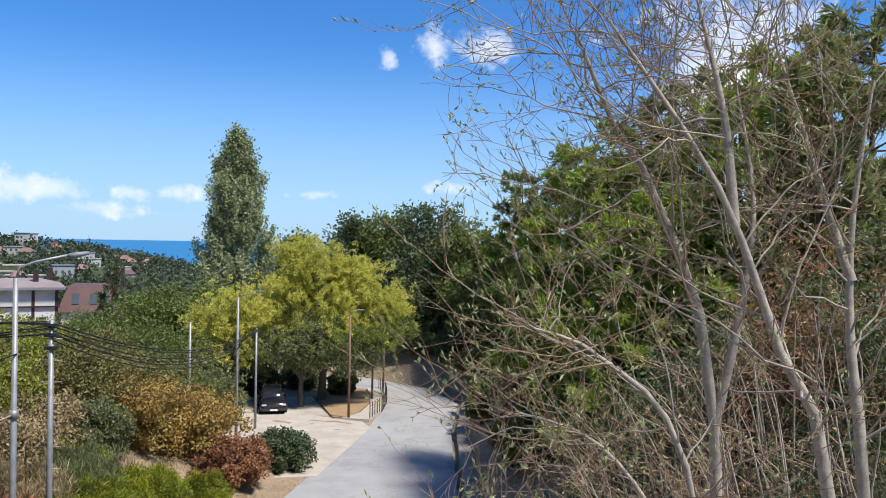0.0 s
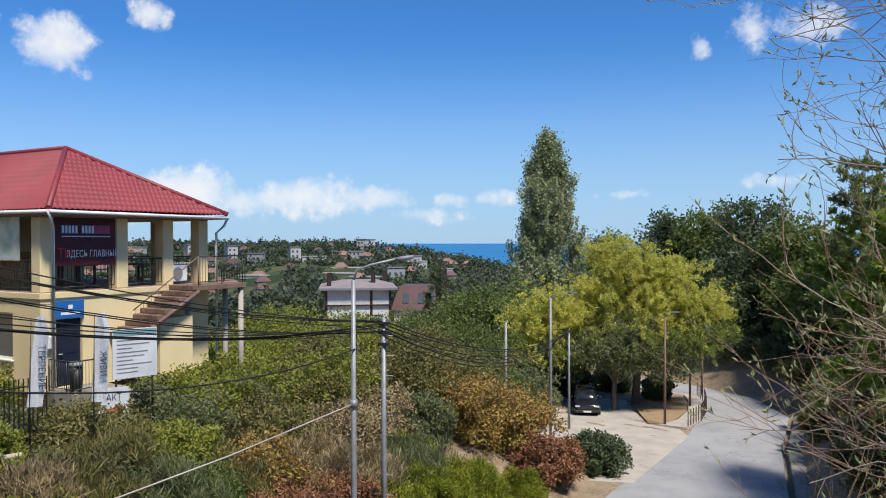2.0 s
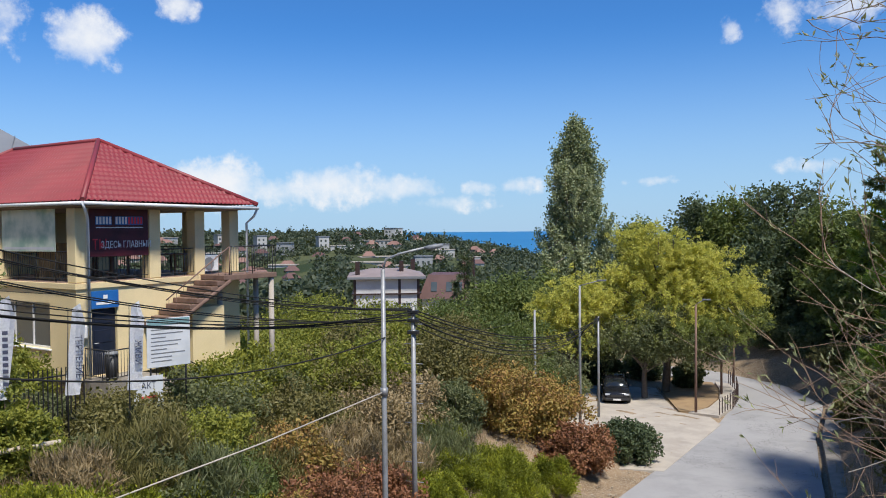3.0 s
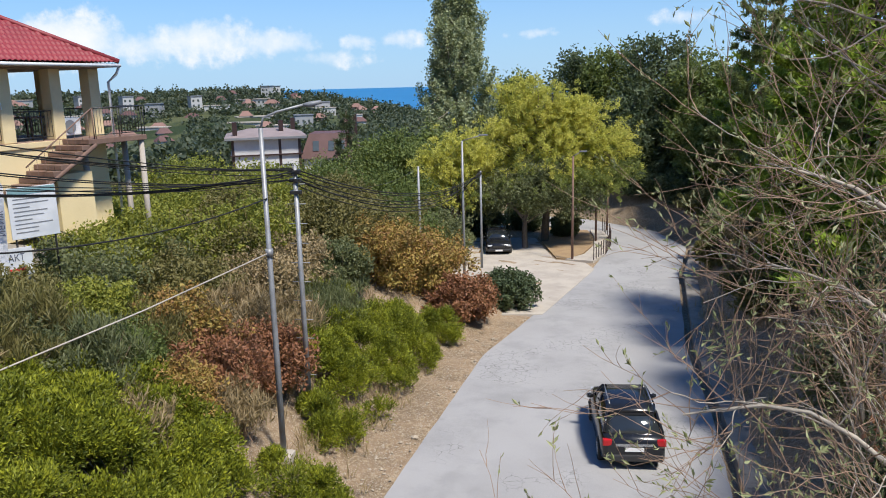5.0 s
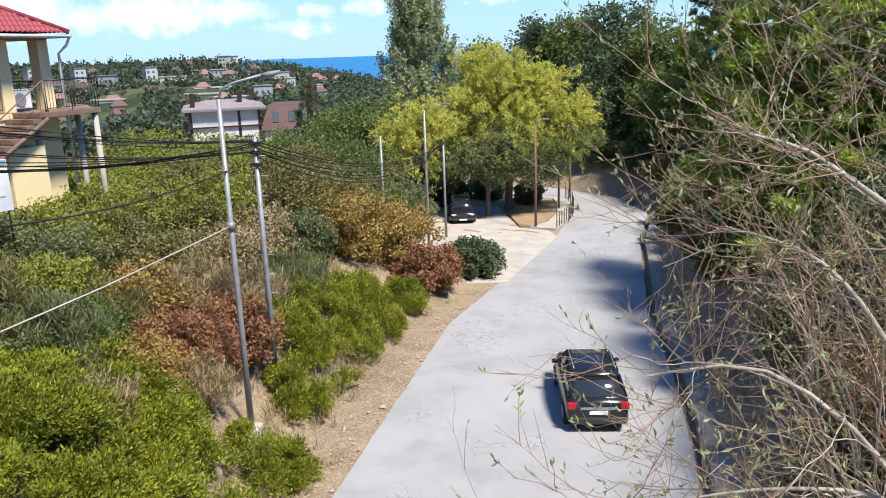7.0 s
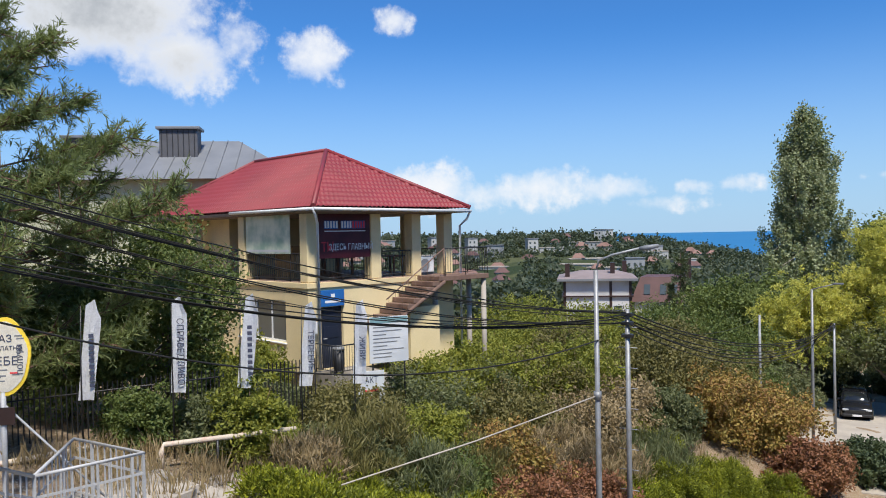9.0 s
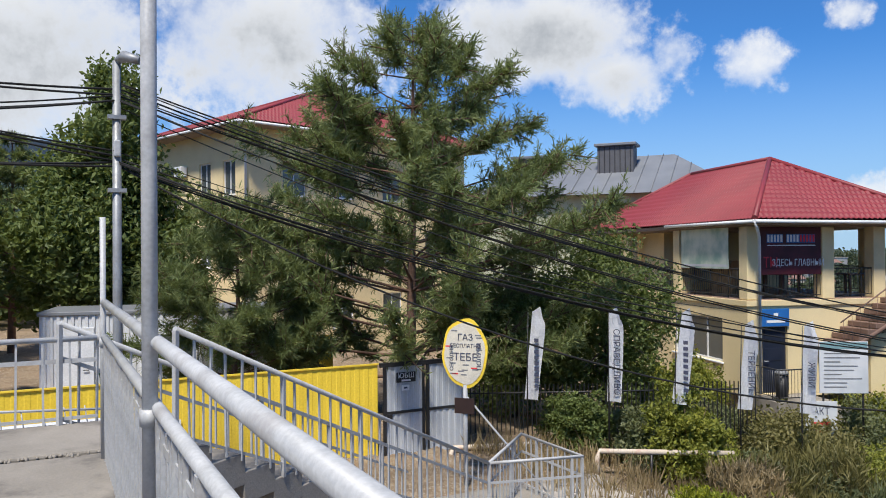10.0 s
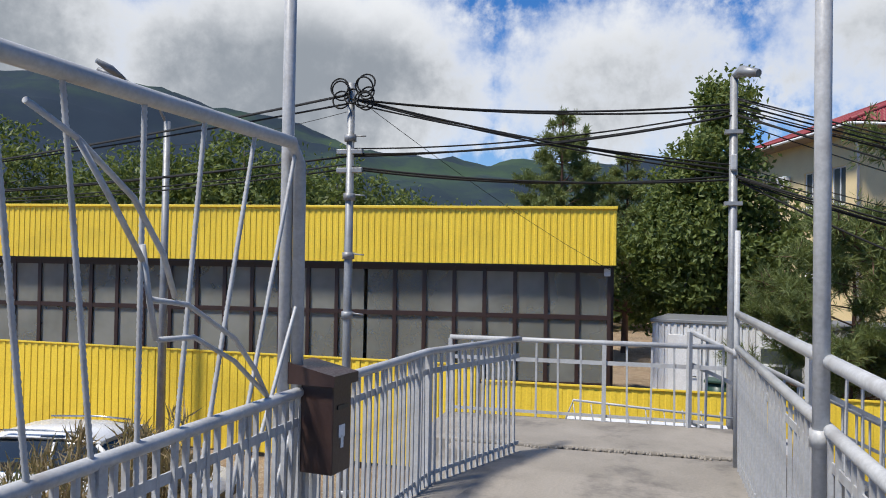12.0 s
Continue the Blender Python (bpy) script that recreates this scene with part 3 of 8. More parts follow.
def railing(label, line, height, spacing=0.115, rod=0.0095, pipe=0.026, flat_at=0.78, posts=1.5, upper=None, foot=0.0, group="painted bridge railings", depth=None):
    """A painted railing along a line (the deck's edge): pipe rail, flat bar, posts and rods, each its own part."""
    ob = thing("railing", (0, 0, 0), label, "railing", group)
    pts = [Vector(p) for p in line]
    part("top_rail", bar([p + Vector((0, 0, height)) for p in pts], pipe, 10), M_GREY_PAINT, ob)
    if upper:
        part("handrail", bar([p + Vector((0, 0, upper)) for p in pts], pipe * 1.08, 12), M_GREY_PAINT, ob, "worn grey pipe handrail")
    bm = bmesh.new()
    for a, b in zip(pts, pts[1:]):
        d = b - a
        side = Vector((-d.y, d.x, 0)).normalized() * 0.004
        for lo, hi in ((flat_at, flat_at + 0.04), (0.06, 0.09)):
            vs = [bm.verts.new(p + s + Vector((0, 0, h))) for s in (side, -side) for p, h in ((a, lo), (b, lo), (b, hi), (a, hi))]
            for f in ((0, 1, 2, 3), (7, 6, 5, 4), (0, 4, 5, 1), (3, 2, 6, 7), (1, 5, 6, 2), (0, 3, 7, 4)):
                bm.faces.new([vs[i] for i in f])
    part("flat_bar", bm, M_GREY_PAINT, ob)
    rods = bpy.data.meshes.new("rod")
    b2 = boxed(-rod, rod, -rod, rod, 0.0, height - 0.01)
    b2.to_mesh(rods)
    b2.free()
    rods.materials.append(M_GREY_PAINT)
    thick = bpy.data.meshes.new("post")
    b2 = boxed(-0.02, 0.02, -0.02, 0.02, -0.05, height - 0.01)
    b2.to_mesh(thick)
    b2.free()
    thick.materials.append(M_GREY_PAINT)
    rest = random.Random(5)
    total = 0.0
    for a, b in zip(pts, pts[1:]):
        flat = Vector((b.x - a.x, b.y - a.y, 0))
        k = max(1, round(flat.length / spacing))
        every = max(1, round(posts / spacing))
        for i in range(k):
            p = a.lerp(b, i / k)
            is_post = i % every == 0
            o = part("post" if is_post else "rod", thick if is_post else rods, None, ob)
            o.matrix_basis = Matrix.Translation(p + Vector((0, 0, 0 if is_post else foot))) @ pose(0, 0, 0, rest.uniform(-0.6, 0.6), rest.uniform(-0.8, 0.8), math.degrees(math.atan2(flat.y, flat.x)))
    return ob


railing("grey painted railing with two pipe rails along the footbridge", [(-1.2, RIGHT_Y, DECK), (-6.95, RIGHT_Y + 0.02, DECK)], 0.93, upper=1.20, pipe=0.028)
railing("grey painted pipe railing with close vertical rods", [(2.0, -1.44, DECK), (-4.0, -1.34, DECK), (-5.75, -1.22, DECK), (-6.95, -0.76, DECK)], 0.94, spacing=0.078)
railing("grey pipe railing across the end of the footbridge", [(-8.35, -1.7, DECK), (-8.35, 1.0, DECK)], 0.80, spacing=0.22, flat_at=0.58)


def build_poles():
    for x, y, top, r, lab in ((-3.78, 0.93, 4.2, 0.033, "tall grey steel tube standing in the bridge railing"), (-3.84, -1.42, 4.2, 0.030, "tall thin grey steel tube at the railing's grille"), (-6.95, 0.96, 1.9, 0.022, "leaning thin grey tube at the end of the railing")):
        ob = thing("railing_mast", (x, y, DECK - 0.04), lab, "mast")
        part("tube", bar([(0, 0, 0), (0.0, 0, top)], r, 14), M_GREY_PAINT, ob)
        part("collar", bar([(0, 0, 0.9), (0, 0, 0.97)], r * 1.3, 14), M_GREY_PAINT, ob)


build_poles()


# ---------------------------------------------------------------- walls, fences and buildings in the rough
def corrugated(width, height, pitch, depth, thick=0.02):
    """A trapezoid-profiled sheet, along x and up z, facing -y."""
    k = max(1, round(width / pitch))
    prof = []
    for i in range(k):
        x = i * width / k
        p = width / k
        prof += [(x, 0), (x + p * 0.42, 0), (x + p * 0.5, -depth), (x + p * 0.92, -depth)]
    prof.append((width, 0))
    bm = bmesh.new()
    f0 = [bm.verts.new((x, y, 0)) for x, y in prof]
    f1 = [bm.verts.new((x, y, height)) for x, y in prof]
    b0 = [bm.verts.new((x, y + thick, 0)) for x, y in prof]
    b1 = [bm.verts.new((x, y + thick, height)) for x, y in prof]
    for i in range(len(prof) - 1):
        bm.faces.new((f0[i], f0[i + 1], f1[i + 1], f1[i]))
        bm.faces.new((b0[i + 1], b0[i], b1[i], b1[i + 1]))
        bm.faces.new((f1[i], f1[i + 1], b1[i + 1], b1[i]))
        bm.faces.new((f0[i + 1], f0[i], b0[i], b0[i + 1]))
    return bm


def facing(a, b, z=0.0):
    """The pose of a wall that runs from a to b on the plan, seen from its right-hand side (local -y)."""
    d = Vector(b) - Vector(a)
    return pose(a[0], a[1], z, 0, 0, math.degrees(math.atan2(d.y, d.x)))


# ---------------------------------------------------------------- plants
def gz(x, y):
    return float(ground_z(np.array(float(x)), np.array(float(y))))


def leafy_tree(name, x, y, top, wide, mat, bark, label, category="tree", seed=1, leaf=0.22, count=260, per=70, low=0.25, spread=0.9, squash=1.0, trunk=0.22, shell=0.5, long=1.8, droop=0.0, lobes=()):
    """A broad-leaved tree: a tapered trunk, limbs and a crown of many clumps of leaves."""
    rng = np.random.default_rng(seed)
    z = gz(x, y) - 0.15
    h = top - z
    ob = thing(name, (x, y, z), label, category)
    mid, half = h * (low + 1) / 2, h * (1 - low) / 2
    pts, c = clumps(rng, (0, 0, mid), (wide / 2, wide / 2 * squash, half), count, spread, per, shell, floor=h * low * 0.6)
    if lobes:
        each = [clumps(rng, (dx, dy, dz * h), (rx, rx, rz * h), int(count * part_of), spread, per, shell) for dx, dy, dz, rx, rz, part_of in lobes]
        pts, c = np.concatenate([e[0] for e in each]), np.concatenate([e[1] for e in each])
    part("trunk", tubes_mesh("trunk", branches(rng, (0, 0, 0), (rng.normal() * 0.2, rng.normal() * 0.2, h * 0.92), c[rng.permutation(len(c))[:34]], trunk), bark), None, ob)
    way = None
    if droop:
        way = np.tile((0, 0, -droop), (len(pts), 1)) + rng.normal(size=(len(pts), 3)) * 0.5
    part("crown", leaves_mesh("crown", pts, leaf, mat, rng, long, way=way), None, ob)
    return ob


def column_tree(x, y, top, wide, label, seed=2):
    """A poplar: a narrow crown of rising clumps that tapers to its tip."""
    rng = np.random.default_rng(seed)
    z = gz(x, y) - 0.2
    h = top - z
    ob = thing("poplar_tree", (x, y, z), label, "tree")
    k = 620
    u = rng.uniform(0.0, 1.0, k) ** 0.85 * 0.9 + 0.1
    prof = np.interp(u, [0.1, 0.25, 0.45, 0.6, 0.75, 0.88, 1.0], [0.9, 1.0, 0.92, 0.74, 0.58, 0.40, 0.05]) * wide / 2
    a = rng.uniform(0, 2 * np.pi, k)
    prof = prof * (1 + 0.20 * np.sin(u * 17 + a * 2) + 0.10 * np.sin(u * 41 + a * 3))
    rad = prof * rng.uniform(0.15, 1.0, k) ** 0.6
    c = np.stack([rad * np.cos(a), rad * np.sin(a), u * h], -1)
    plume = np.stack([np.cos(a) * 0.35, np.sin(a) * 0.35, np.ones(k)], -1)
    t = rng.uniform(-0.5, 0.5, (k, 120, 1)) * (2.6 * rng.uniform(0.5, 1.2, (k, 1, 1)))
    p = c[:, None] + plume[:, None] * t + rng.normal(size=(k, 120, 3)) * 0.21 * rng.uniform(0.6, 1.3, (k, 1, 1))
    part("trunk", tubes_mesh("trunk", branches(rng, (0, 0, 0), (0, 0, h * 0.96), c[:60], 0.35), M_PALE_BARK), None, ob)
    part("crown", leaves_mesh("crown", p.reshape(-1, 3), 0.25, L_POPLAR, rng, 1.35, up=0.3), None, ob)
    return ob


def needle_tree(name, x, y, top, wide, mat, label, seed=3, tiers=14, needle=0.22, tufts=34, trunk=0.2, start=0.25, cone=0.8, per=30, lean=(0, 0), rise=0.35, inner=0.25, slim=7.0, upturn=0.12, profile=None, ragged=0.65):
    """A pine or fir: whorls of limbs whose shoots carry tufts of needles."""
    rng = np.random.default_rng(seed)
    z = gz(x, y) - 0.2
    h = top - z
    ob = thing(name, (x, y, z), label, "tree")
    tip = np.array((lean[0], lean[1], h))
    t = np.linspace(0, 1, 10)[:, None]
    trunk_line = tip * t + np.cumsum(rng.normal(size=(10, 3)) * 0.06, axis=0) * np.array((1, 1, 0)) * (1 - t)
    trunk_line[-1] = tip
    lines = [(trunk_line, trunk * (1 - 0.9 * t[:, 0]))]
    pts, ways = [], []
    for i in range(tiers):
        u = start + (1 - start) * (i + rng.uniform(-0.3, 0.3)) / tiers
        u = min(u, 0.985)
        reach = wide / 2 * (np.interp(u, [start, start + 0.15, 1.0], [0.85, 1.0, 0.06]) ** cone)
        if profile:
            reach = wide / 2 * np.interp(u, *profile)
        j = u * 9
        s = trunk_line[int(j)] + (trunk_line[min(int(j) + 1, 9)] - trunk_line[int(j)]) * (j - int(j))
        a0 = rng.uniform(0, 6.28)
        for k in range(5):
            a = a0 + k * 1.257 + rng.normal() * 0.25
            d = np.array((math.cos(a), math.sin(a), rise * rng.uniform(0.1, 1.3)))
            le = reach * rng.uniform(ragged, 1.12)
            v = np.linspace(0, 1, 6)[:, None]
            line = s + d * le * v + np.array((0, 0, upturn * le)) * v ** 2 + rng.normal(size=(6, 3)) * 0.03 * le * v
            lines.append((line, trunk * 0.32 * (1 - u * 0.6) * (1 - 0.85 * v[:, 0])))
            for q in range(max(5, int(tufts * le / (wide / 2)))):
                f = rng.uniform(inner, 1.0) ** 0.7
                g = f * 5
                b = line[int(g)] + (line[min(int(g) + 1, 5)] - line[int(g)]) * (g - int(g))
                sd = d * 0.7 + rng.normal(size=3) * 0.6 + np.array((0, 0, 0.45))
                sd /= np.linalg.norm(sd)
                sl = rng.uniform(0.15, 0.5) * (0.6 + wide / 12)
                if q % 3 == 0:
                    lines.append((np.stack([b, b + sd * sl * 0.5, b + sd * sl]), np.array((0.010, 0.008, 0.004)) * (0.5 + wide / 8)))
                w_ = rng.uniform(0, 1, (per, 1))
                pts.append(b + sd * sl * w_)
                ways.append(np.tile(sd * 0.75, (per, 1)) + rng.normal(size=(per, 3)) * 0.55)
    part("trunk", tubes_mesh("trunk", lines, M_PINE_BARK, 5), None, ob)
    part("crown", leaves_mesh("crown", np.concatenate(pts), needle, mat, rng, slim, way=np.concatenate(ways), bend=0.05), None, ob)
    return ob


def bush(x, y, r, h, mat, label, seed, leaf=0.11, per=45, count=130, name="bush", squash=1.0, up=0.2, long=1.8, shell=0.45, stems=24):
    """A round shrub: many stems from the ground and clumps of leaves."""
    rng = np.random.default_rng(seed)
    z = gz(x, y)
    ob = thing(name, (x, y, z - 0.1), label, "bush")
    pts, c = clumps(rng, (0, 0, h * 0.48), (r, r * squash, h * 0.5), count, r * 0.2, per, shell, floor=0.02)
    lines = []
    for tip in c[:stems]:
        v = np.linspace(0, 1, 5)[:, None]
        s = np.array((rng.normal() * r * 0.15, rng.normal() * r * 0.15, 0))
        lines.append((s + (tip - s) * v + rng.normal(size=(5, 3)) * 0.05 * r * v, 0.022 * (1 - 0.8 * v[:, 0])))
    part("branchwork", tubes_mesh("branchwork", lines, M_TWIG, 4), None, ob)
    part("foliage", leaves_mesh("foliage", pts, leaf, mat, rng, long, up=up), None, ob)
    return ob


def tufted_bush(x, y, r, h, mat, label, seed, per=25, leaf=0.098):
    """A low evergreen mound of upright plumes."""
    rng = np.random.default_rng(seed)
    ob = thing("evergreen_shrub", (x, y, gz(x, y) - 0.1), label, "shrub")
    count = int(15 * r * r) + 5
    a, q = rng.uniform(0, 6.28, count), rng.uniform(0, 1, count) ** 0.5
    rim = r * (1 + 0.14 * np.sin(a * 3 + seed) + 0.08 * np.sin(a * 5 + 2 * seed)) - 0.15
    cx, cy = q * rim * np.cos(a), q * rim * np.sin(a)
    cz = h * np.sqrt(np.maximum(0.06, 1 - (q * 0.96) ** 3)) * rng.uniform(0.62, 0.95, count) - 0.22 + ground_z(x + cx, y + cy) - gz(x, y)
    base = np.stack([cx, cy, cz], -1)
    size = rng.uniform(0.32, 0.56, count)[:, None, None, None]
    # each cushion carries plumes, each plume its short needles
    d = rng.normal(size=(count, 26, 1, 3))
    d[..., 2] = np.abs(d[..., 2]) * 1.1 - 0.25
    d += np.stack([cx / r, cy / r, np.full(count, 0.3)], -1)[:, None, None] * 0.5
    d /= np.linalg.norm(d, axis=3, keepdims=True)
    n = d + rng.normal(size=(count, 26, per, 3)) * 0.17
    n /= np.linalg.norm(n, axis=3, keepdims=True)
    p = base[:, None, None] + n * size * rng.uniform(0.45, 1.12, (count, 26, per, 1)) * rng.uniform(0.82, 1.12, (count, 26, 1, 1)) * np.array((1, 1, 1.1))
    way = n * 0.8 + np.array((0, 0, 0.25)) + rng.normal(size=n.shape) * 0.15
    v = np.linspace(0, 1, 4)[:, None]
    lines = [((b * np.array((0.15, 0.15, 0))) + (b - b * np.array((0.15, 0.15, 0))) * v, 0.02 * (1 - 0.7 * v[:, 0])) for b in base]
    part("branchwork", tubes_mesh("branchwork", lines, M_BARK, 4), None, ob)
    part("foliage", leaves_mesh("foliage", p.reshape(-1, 3), leaf, mat, rng, 2.6, way=way.reshape(-1, 3)), None, ob)
    return ob


# the wood round the bend
def willow(x, y, top, lobes, label, seed, trunk=0.35, green=0.5, strands=19):
    """A willow: spreading limbs, and hanging shoots of narrow leaves, yellow above and green within and below. lobes: x, y, z, radius, height."""
    rng = np.random.default_rng(seed)
    z = gz(x, y) - 0.15
    h = top - z
    ob = thing("willow_tree", (x, y, z), label, "tree")
    pts, ways, hue, tips, hang = [], [], [], [], []
    for lx, ly, lz, lr, lh in lobes:
        for _ in range(int(strands * lr * lr)):
            d = rng.normal(size=3)
            d[2] = abs(d[2]) - 0.5
            d /= np.linalg.norm(d)
            c = np.array((lx, ly, lz * h)) + d * np.array((lr, lr, lh * h)) * rng.uniform(0.45, 1.08)
            tips.append(c)
            for _ in range(3):
                le = rng.uniform(0.6, 1.7)
                v = rng.uniform(0, 1, (34, 1))
                out = np.array((d[0], d[1], 0)) * 0.55 + rng.normal(size=3) * 0.25
                line = c + rng.normal(size=3) * 0.35 + out * v * le * 0.7 + np.array((0, 0, 1.0)) * (0.62 * v - 0.62 * v * v) * le
                pts.append(line + rng.normal(size=(34, 3)) * 0.07)
                ways.append(np.tile(out * 0.7 + np.array((0, 0, 0.05)), (34, 1)) + rng.normal(size=(34, 3)) * 0.4)
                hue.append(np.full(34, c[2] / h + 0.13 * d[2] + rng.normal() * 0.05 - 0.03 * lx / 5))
    pts, ways, hue, tips = np.concatenate(pts), np.concatenate(ways), np.concatenate(hue), np.array(tips)
    part("trunk", tubes_mesh("trunk", branches(rng, (0, 0, 0), (0.3, 0.2, h * 0.8), tips[rng.permutation(len(tips))[:70]], trunk), M_BARK), None, ob)
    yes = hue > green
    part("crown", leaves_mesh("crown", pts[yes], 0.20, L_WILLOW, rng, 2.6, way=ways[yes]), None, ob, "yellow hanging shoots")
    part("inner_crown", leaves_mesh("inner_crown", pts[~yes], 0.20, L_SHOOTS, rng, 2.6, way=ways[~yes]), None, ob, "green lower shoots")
    return ob


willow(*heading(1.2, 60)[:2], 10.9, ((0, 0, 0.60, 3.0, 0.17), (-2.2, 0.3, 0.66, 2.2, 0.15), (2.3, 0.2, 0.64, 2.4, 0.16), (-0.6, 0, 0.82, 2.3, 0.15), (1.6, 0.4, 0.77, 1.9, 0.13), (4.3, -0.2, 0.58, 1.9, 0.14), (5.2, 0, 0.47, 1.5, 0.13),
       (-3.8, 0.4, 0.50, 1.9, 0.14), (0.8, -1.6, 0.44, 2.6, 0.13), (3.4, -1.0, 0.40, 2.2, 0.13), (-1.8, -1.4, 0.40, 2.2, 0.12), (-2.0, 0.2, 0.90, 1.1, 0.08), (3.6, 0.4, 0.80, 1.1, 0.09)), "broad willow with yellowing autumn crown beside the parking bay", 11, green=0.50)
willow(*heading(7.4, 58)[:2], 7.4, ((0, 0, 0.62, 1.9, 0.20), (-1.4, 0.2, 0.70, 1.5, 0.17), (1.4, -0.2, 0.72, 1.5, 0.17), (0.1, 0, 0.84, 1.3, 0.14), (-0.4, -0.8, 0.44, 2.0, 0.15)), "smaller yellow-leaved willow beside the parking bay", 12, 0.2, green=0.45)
leafy_tree("olive_tree", *heading(2.6, 57.5)[:2], 5.2, 8.6, L_GREYGREEN, M_BARK, "spreading grey-green tree shading the parked car", seed=13, leaf=0.2, count=230, per=105, low=0.42, spread=0.85, trunk=0.25, shell=0.2, lobes=((0, 0, 0.66, 3.4, 0.24, 0.5), (-3.0, 0.6, 0.56, 2.2, 0.2, 0.3), (3.4, 0.4, 0.58, 2.2, 0.22, 0.3), (1.2, 0, 0.84, 2.2, 0.14, 0.25)))
column_tree(*heading(7.3, 84)[:2], 20.9, 8.0, "tall slender poplar with grey-green leaves")
for i, (az, d, top, wide) in enumerate([(-1.0, 88, 13.6, 6.5), (-3.4, 86, 14.6, 7.0), (-6.8, 80, 14.8, 8.5), (-9.5, 74, 13.0, 7.0), (-5.2, 76, 10.0, 8.0), (3.2, 92, 11.4, 4.5), (-4.0, 84, 8.0, 9.0), (-7.5, 78, 9.0, 8.5), (-1.0, 86, 8.0, 8.0), (-11.0, 70, 9.0, 8.0), (5.5, 82, 6.5, 8.0), (9.5, 78, 6.0, 8.0)]):
    leafy_tree("oak_tree", *heading(az, d)[:2], top, wide, L_GREEN if i % 2 else L_DARK, M_BARK, "green broad-leaved tree on the wooded slope" if i % 2 else "dark evergreen tree on the wooded slope", seed=30 + i, leaf=0.4, count=200, per=60, low=0.04, spread=1.1, trunk=0.3)
for i, (az, d, top, wide, mat) in enumerate([(-13.2, 64, 16.8, 7.5, L_PINE), (-16.5, 58, 18.0, 8, L_PINE), (-12.4, 67, 12.5, 7, L_BRIGHTPINE), (-17.0, 37, 15.4, 8, L_BRIGHTPINE), (-21.5, 35, 16.4, 9, L_BRIGHTPINE), (-17.2, 48, 12.0, 6, L_BRIGHTPINE), (-25, 33, 17.6, 9, L_PINE), (-30, 30, 17.6, 9, L_BRIGHTPINE), (-36, 28, 18.5, 9, L_PINE), (-19.5, 43, 13.0, 7, L_PINE), (-23, 26, 12.5, 7, L_BRIGHTPINE), (-19.2, 32, 14.2, 7, L_BRIGHTPINE), (-28, 27, 15.6, 8, L_BRIGHTPINE), (-33, 25, 16.0, 8, L_PINE)]):
    needle_tree("pine_tree", *heading(az, d)[:2], top, wide, mat, "bushy pine on the steep bank above the road", seed=50 + i, tiers=13, needle=0.34, tufts=38, per=20, start=0.08, trunk=0.2, cone=0.6, slim=3.8)
# trees between the poplar and the white house
leafy_tree("elm_tree", *heading(12.5, 66)[:2], 6.6, 7.5, L_GREEN, M_BARK, "round green broad-leaved tree behind the scrub", seed=71, leaf=0.3, count=240, per=70, low=0.2)
needle_tree("fir_tree", *heading(15.3, 78)[:2], 8.4, 4.2, L_DARK, "dark narrow fir behind the scrub", seed=72, tiers=16, needle=0.4, tufts=16, per=20, start=0.05, rise=-0.1)
needle_tree("fir_tree", *heading(16.8, 80)[:2], 3.4, 4.5, L_DARK, "dark narrow fir behind the scrub", seed=73, tiers=12, needle=0.4, tufts=14, per=20, start=0.05, rise=-0.1)
# beside the yellow fence and the guest houses
needle_tree("pine_tree", *heading(64.0, 20.5)[:2], 16.4, 11.0, L_PINE, "large spreading pine with open tufted branches above the yellow fence", seed=83, tiers=18, needle=0.19, tufts=110, per=34, start=0.14, trunk=0.17, rise=0.2, inner=0.30, slim=7.5, upturn=0.2, ragged=0.5, profile=((0.14, 0.3, 0.45, 0.6, 0.75, 0.88, 1.0), (0.9, 1.0, 0.92, 0.74, 0.52, 0.32, 0.05)))
leafy_tree("elm_tree", *heading(51.0, 23.0)[:2], 11.2, 4.2, L_GREEN, M_BARK, "green broad-leaved tree behind the flags", seed=82, leaf=0.13, count=260, per=90, low=0.1, spread=0.55, trunk=0.14)
needle_tree("pine_tree", *heading(76.3, 19.6)[:2], 11.9, 5.4, L_PINE, "low young pine beside the large one", seed=86, tiers=11, needle=0.2, tufts=56, per=44, start=0.2, trunk=0.1, inner=0.35, slim=12.0)
leafy_tree("elm_tree", *heading(57.0, 23.2)[:2], 10.2, 4.4, L_GREEN, M_BARK, "green broad-leaved tree behind the flags", seed=87, leaf=0.13, count=240, per=90, low=0.05, spread=0.6, trunk=0.12)
leafy_tree("elm_tree", *heading(85.2, 26.5)[:2], 16.9, 5.4, L_GREEN, M_BARK, "tall green broad-leaved tree behind the white container", seed=83, leaf=0.2, count=330, per=80, low=0.12, spread=0.55, trunk=0.2, lobes=((0, 0, 0.5, 2.1, 0.24, 0.33), (0.3, -1.3, 0.40, 1.6, 0.2, 0.2), (-0.2, 1.5, 0.48, 1.6, 0.2, 0.22), (0, 0.3, 0.72, 1.5, 0.16, 0.22), (0.1, 0.5, 0.88, 0.8, 0.09, 0.08), (0, 1.7, 0.3, 1.4, 0.14, 0.13), (0, -1.1, 0.62, 1.0, 0.1, 0.1)))
needle_tree("pine_tree", *heading(95.3, 36)[:2], 17.4, 6.0, L_PINE, "young pine behind the yellow pavilion", seed=84, tiers=15, needle=0.24, tufts=60, per=40, start=0.2)
needle_tree("pine_tree", *heading(90.8, 40)[:2], 16.2, 4.0, L_PINE, "young pine behind the yellow pavilion", seed=85, tiers=13, needle=0.24, tufts=50, per=36, start=0.2)
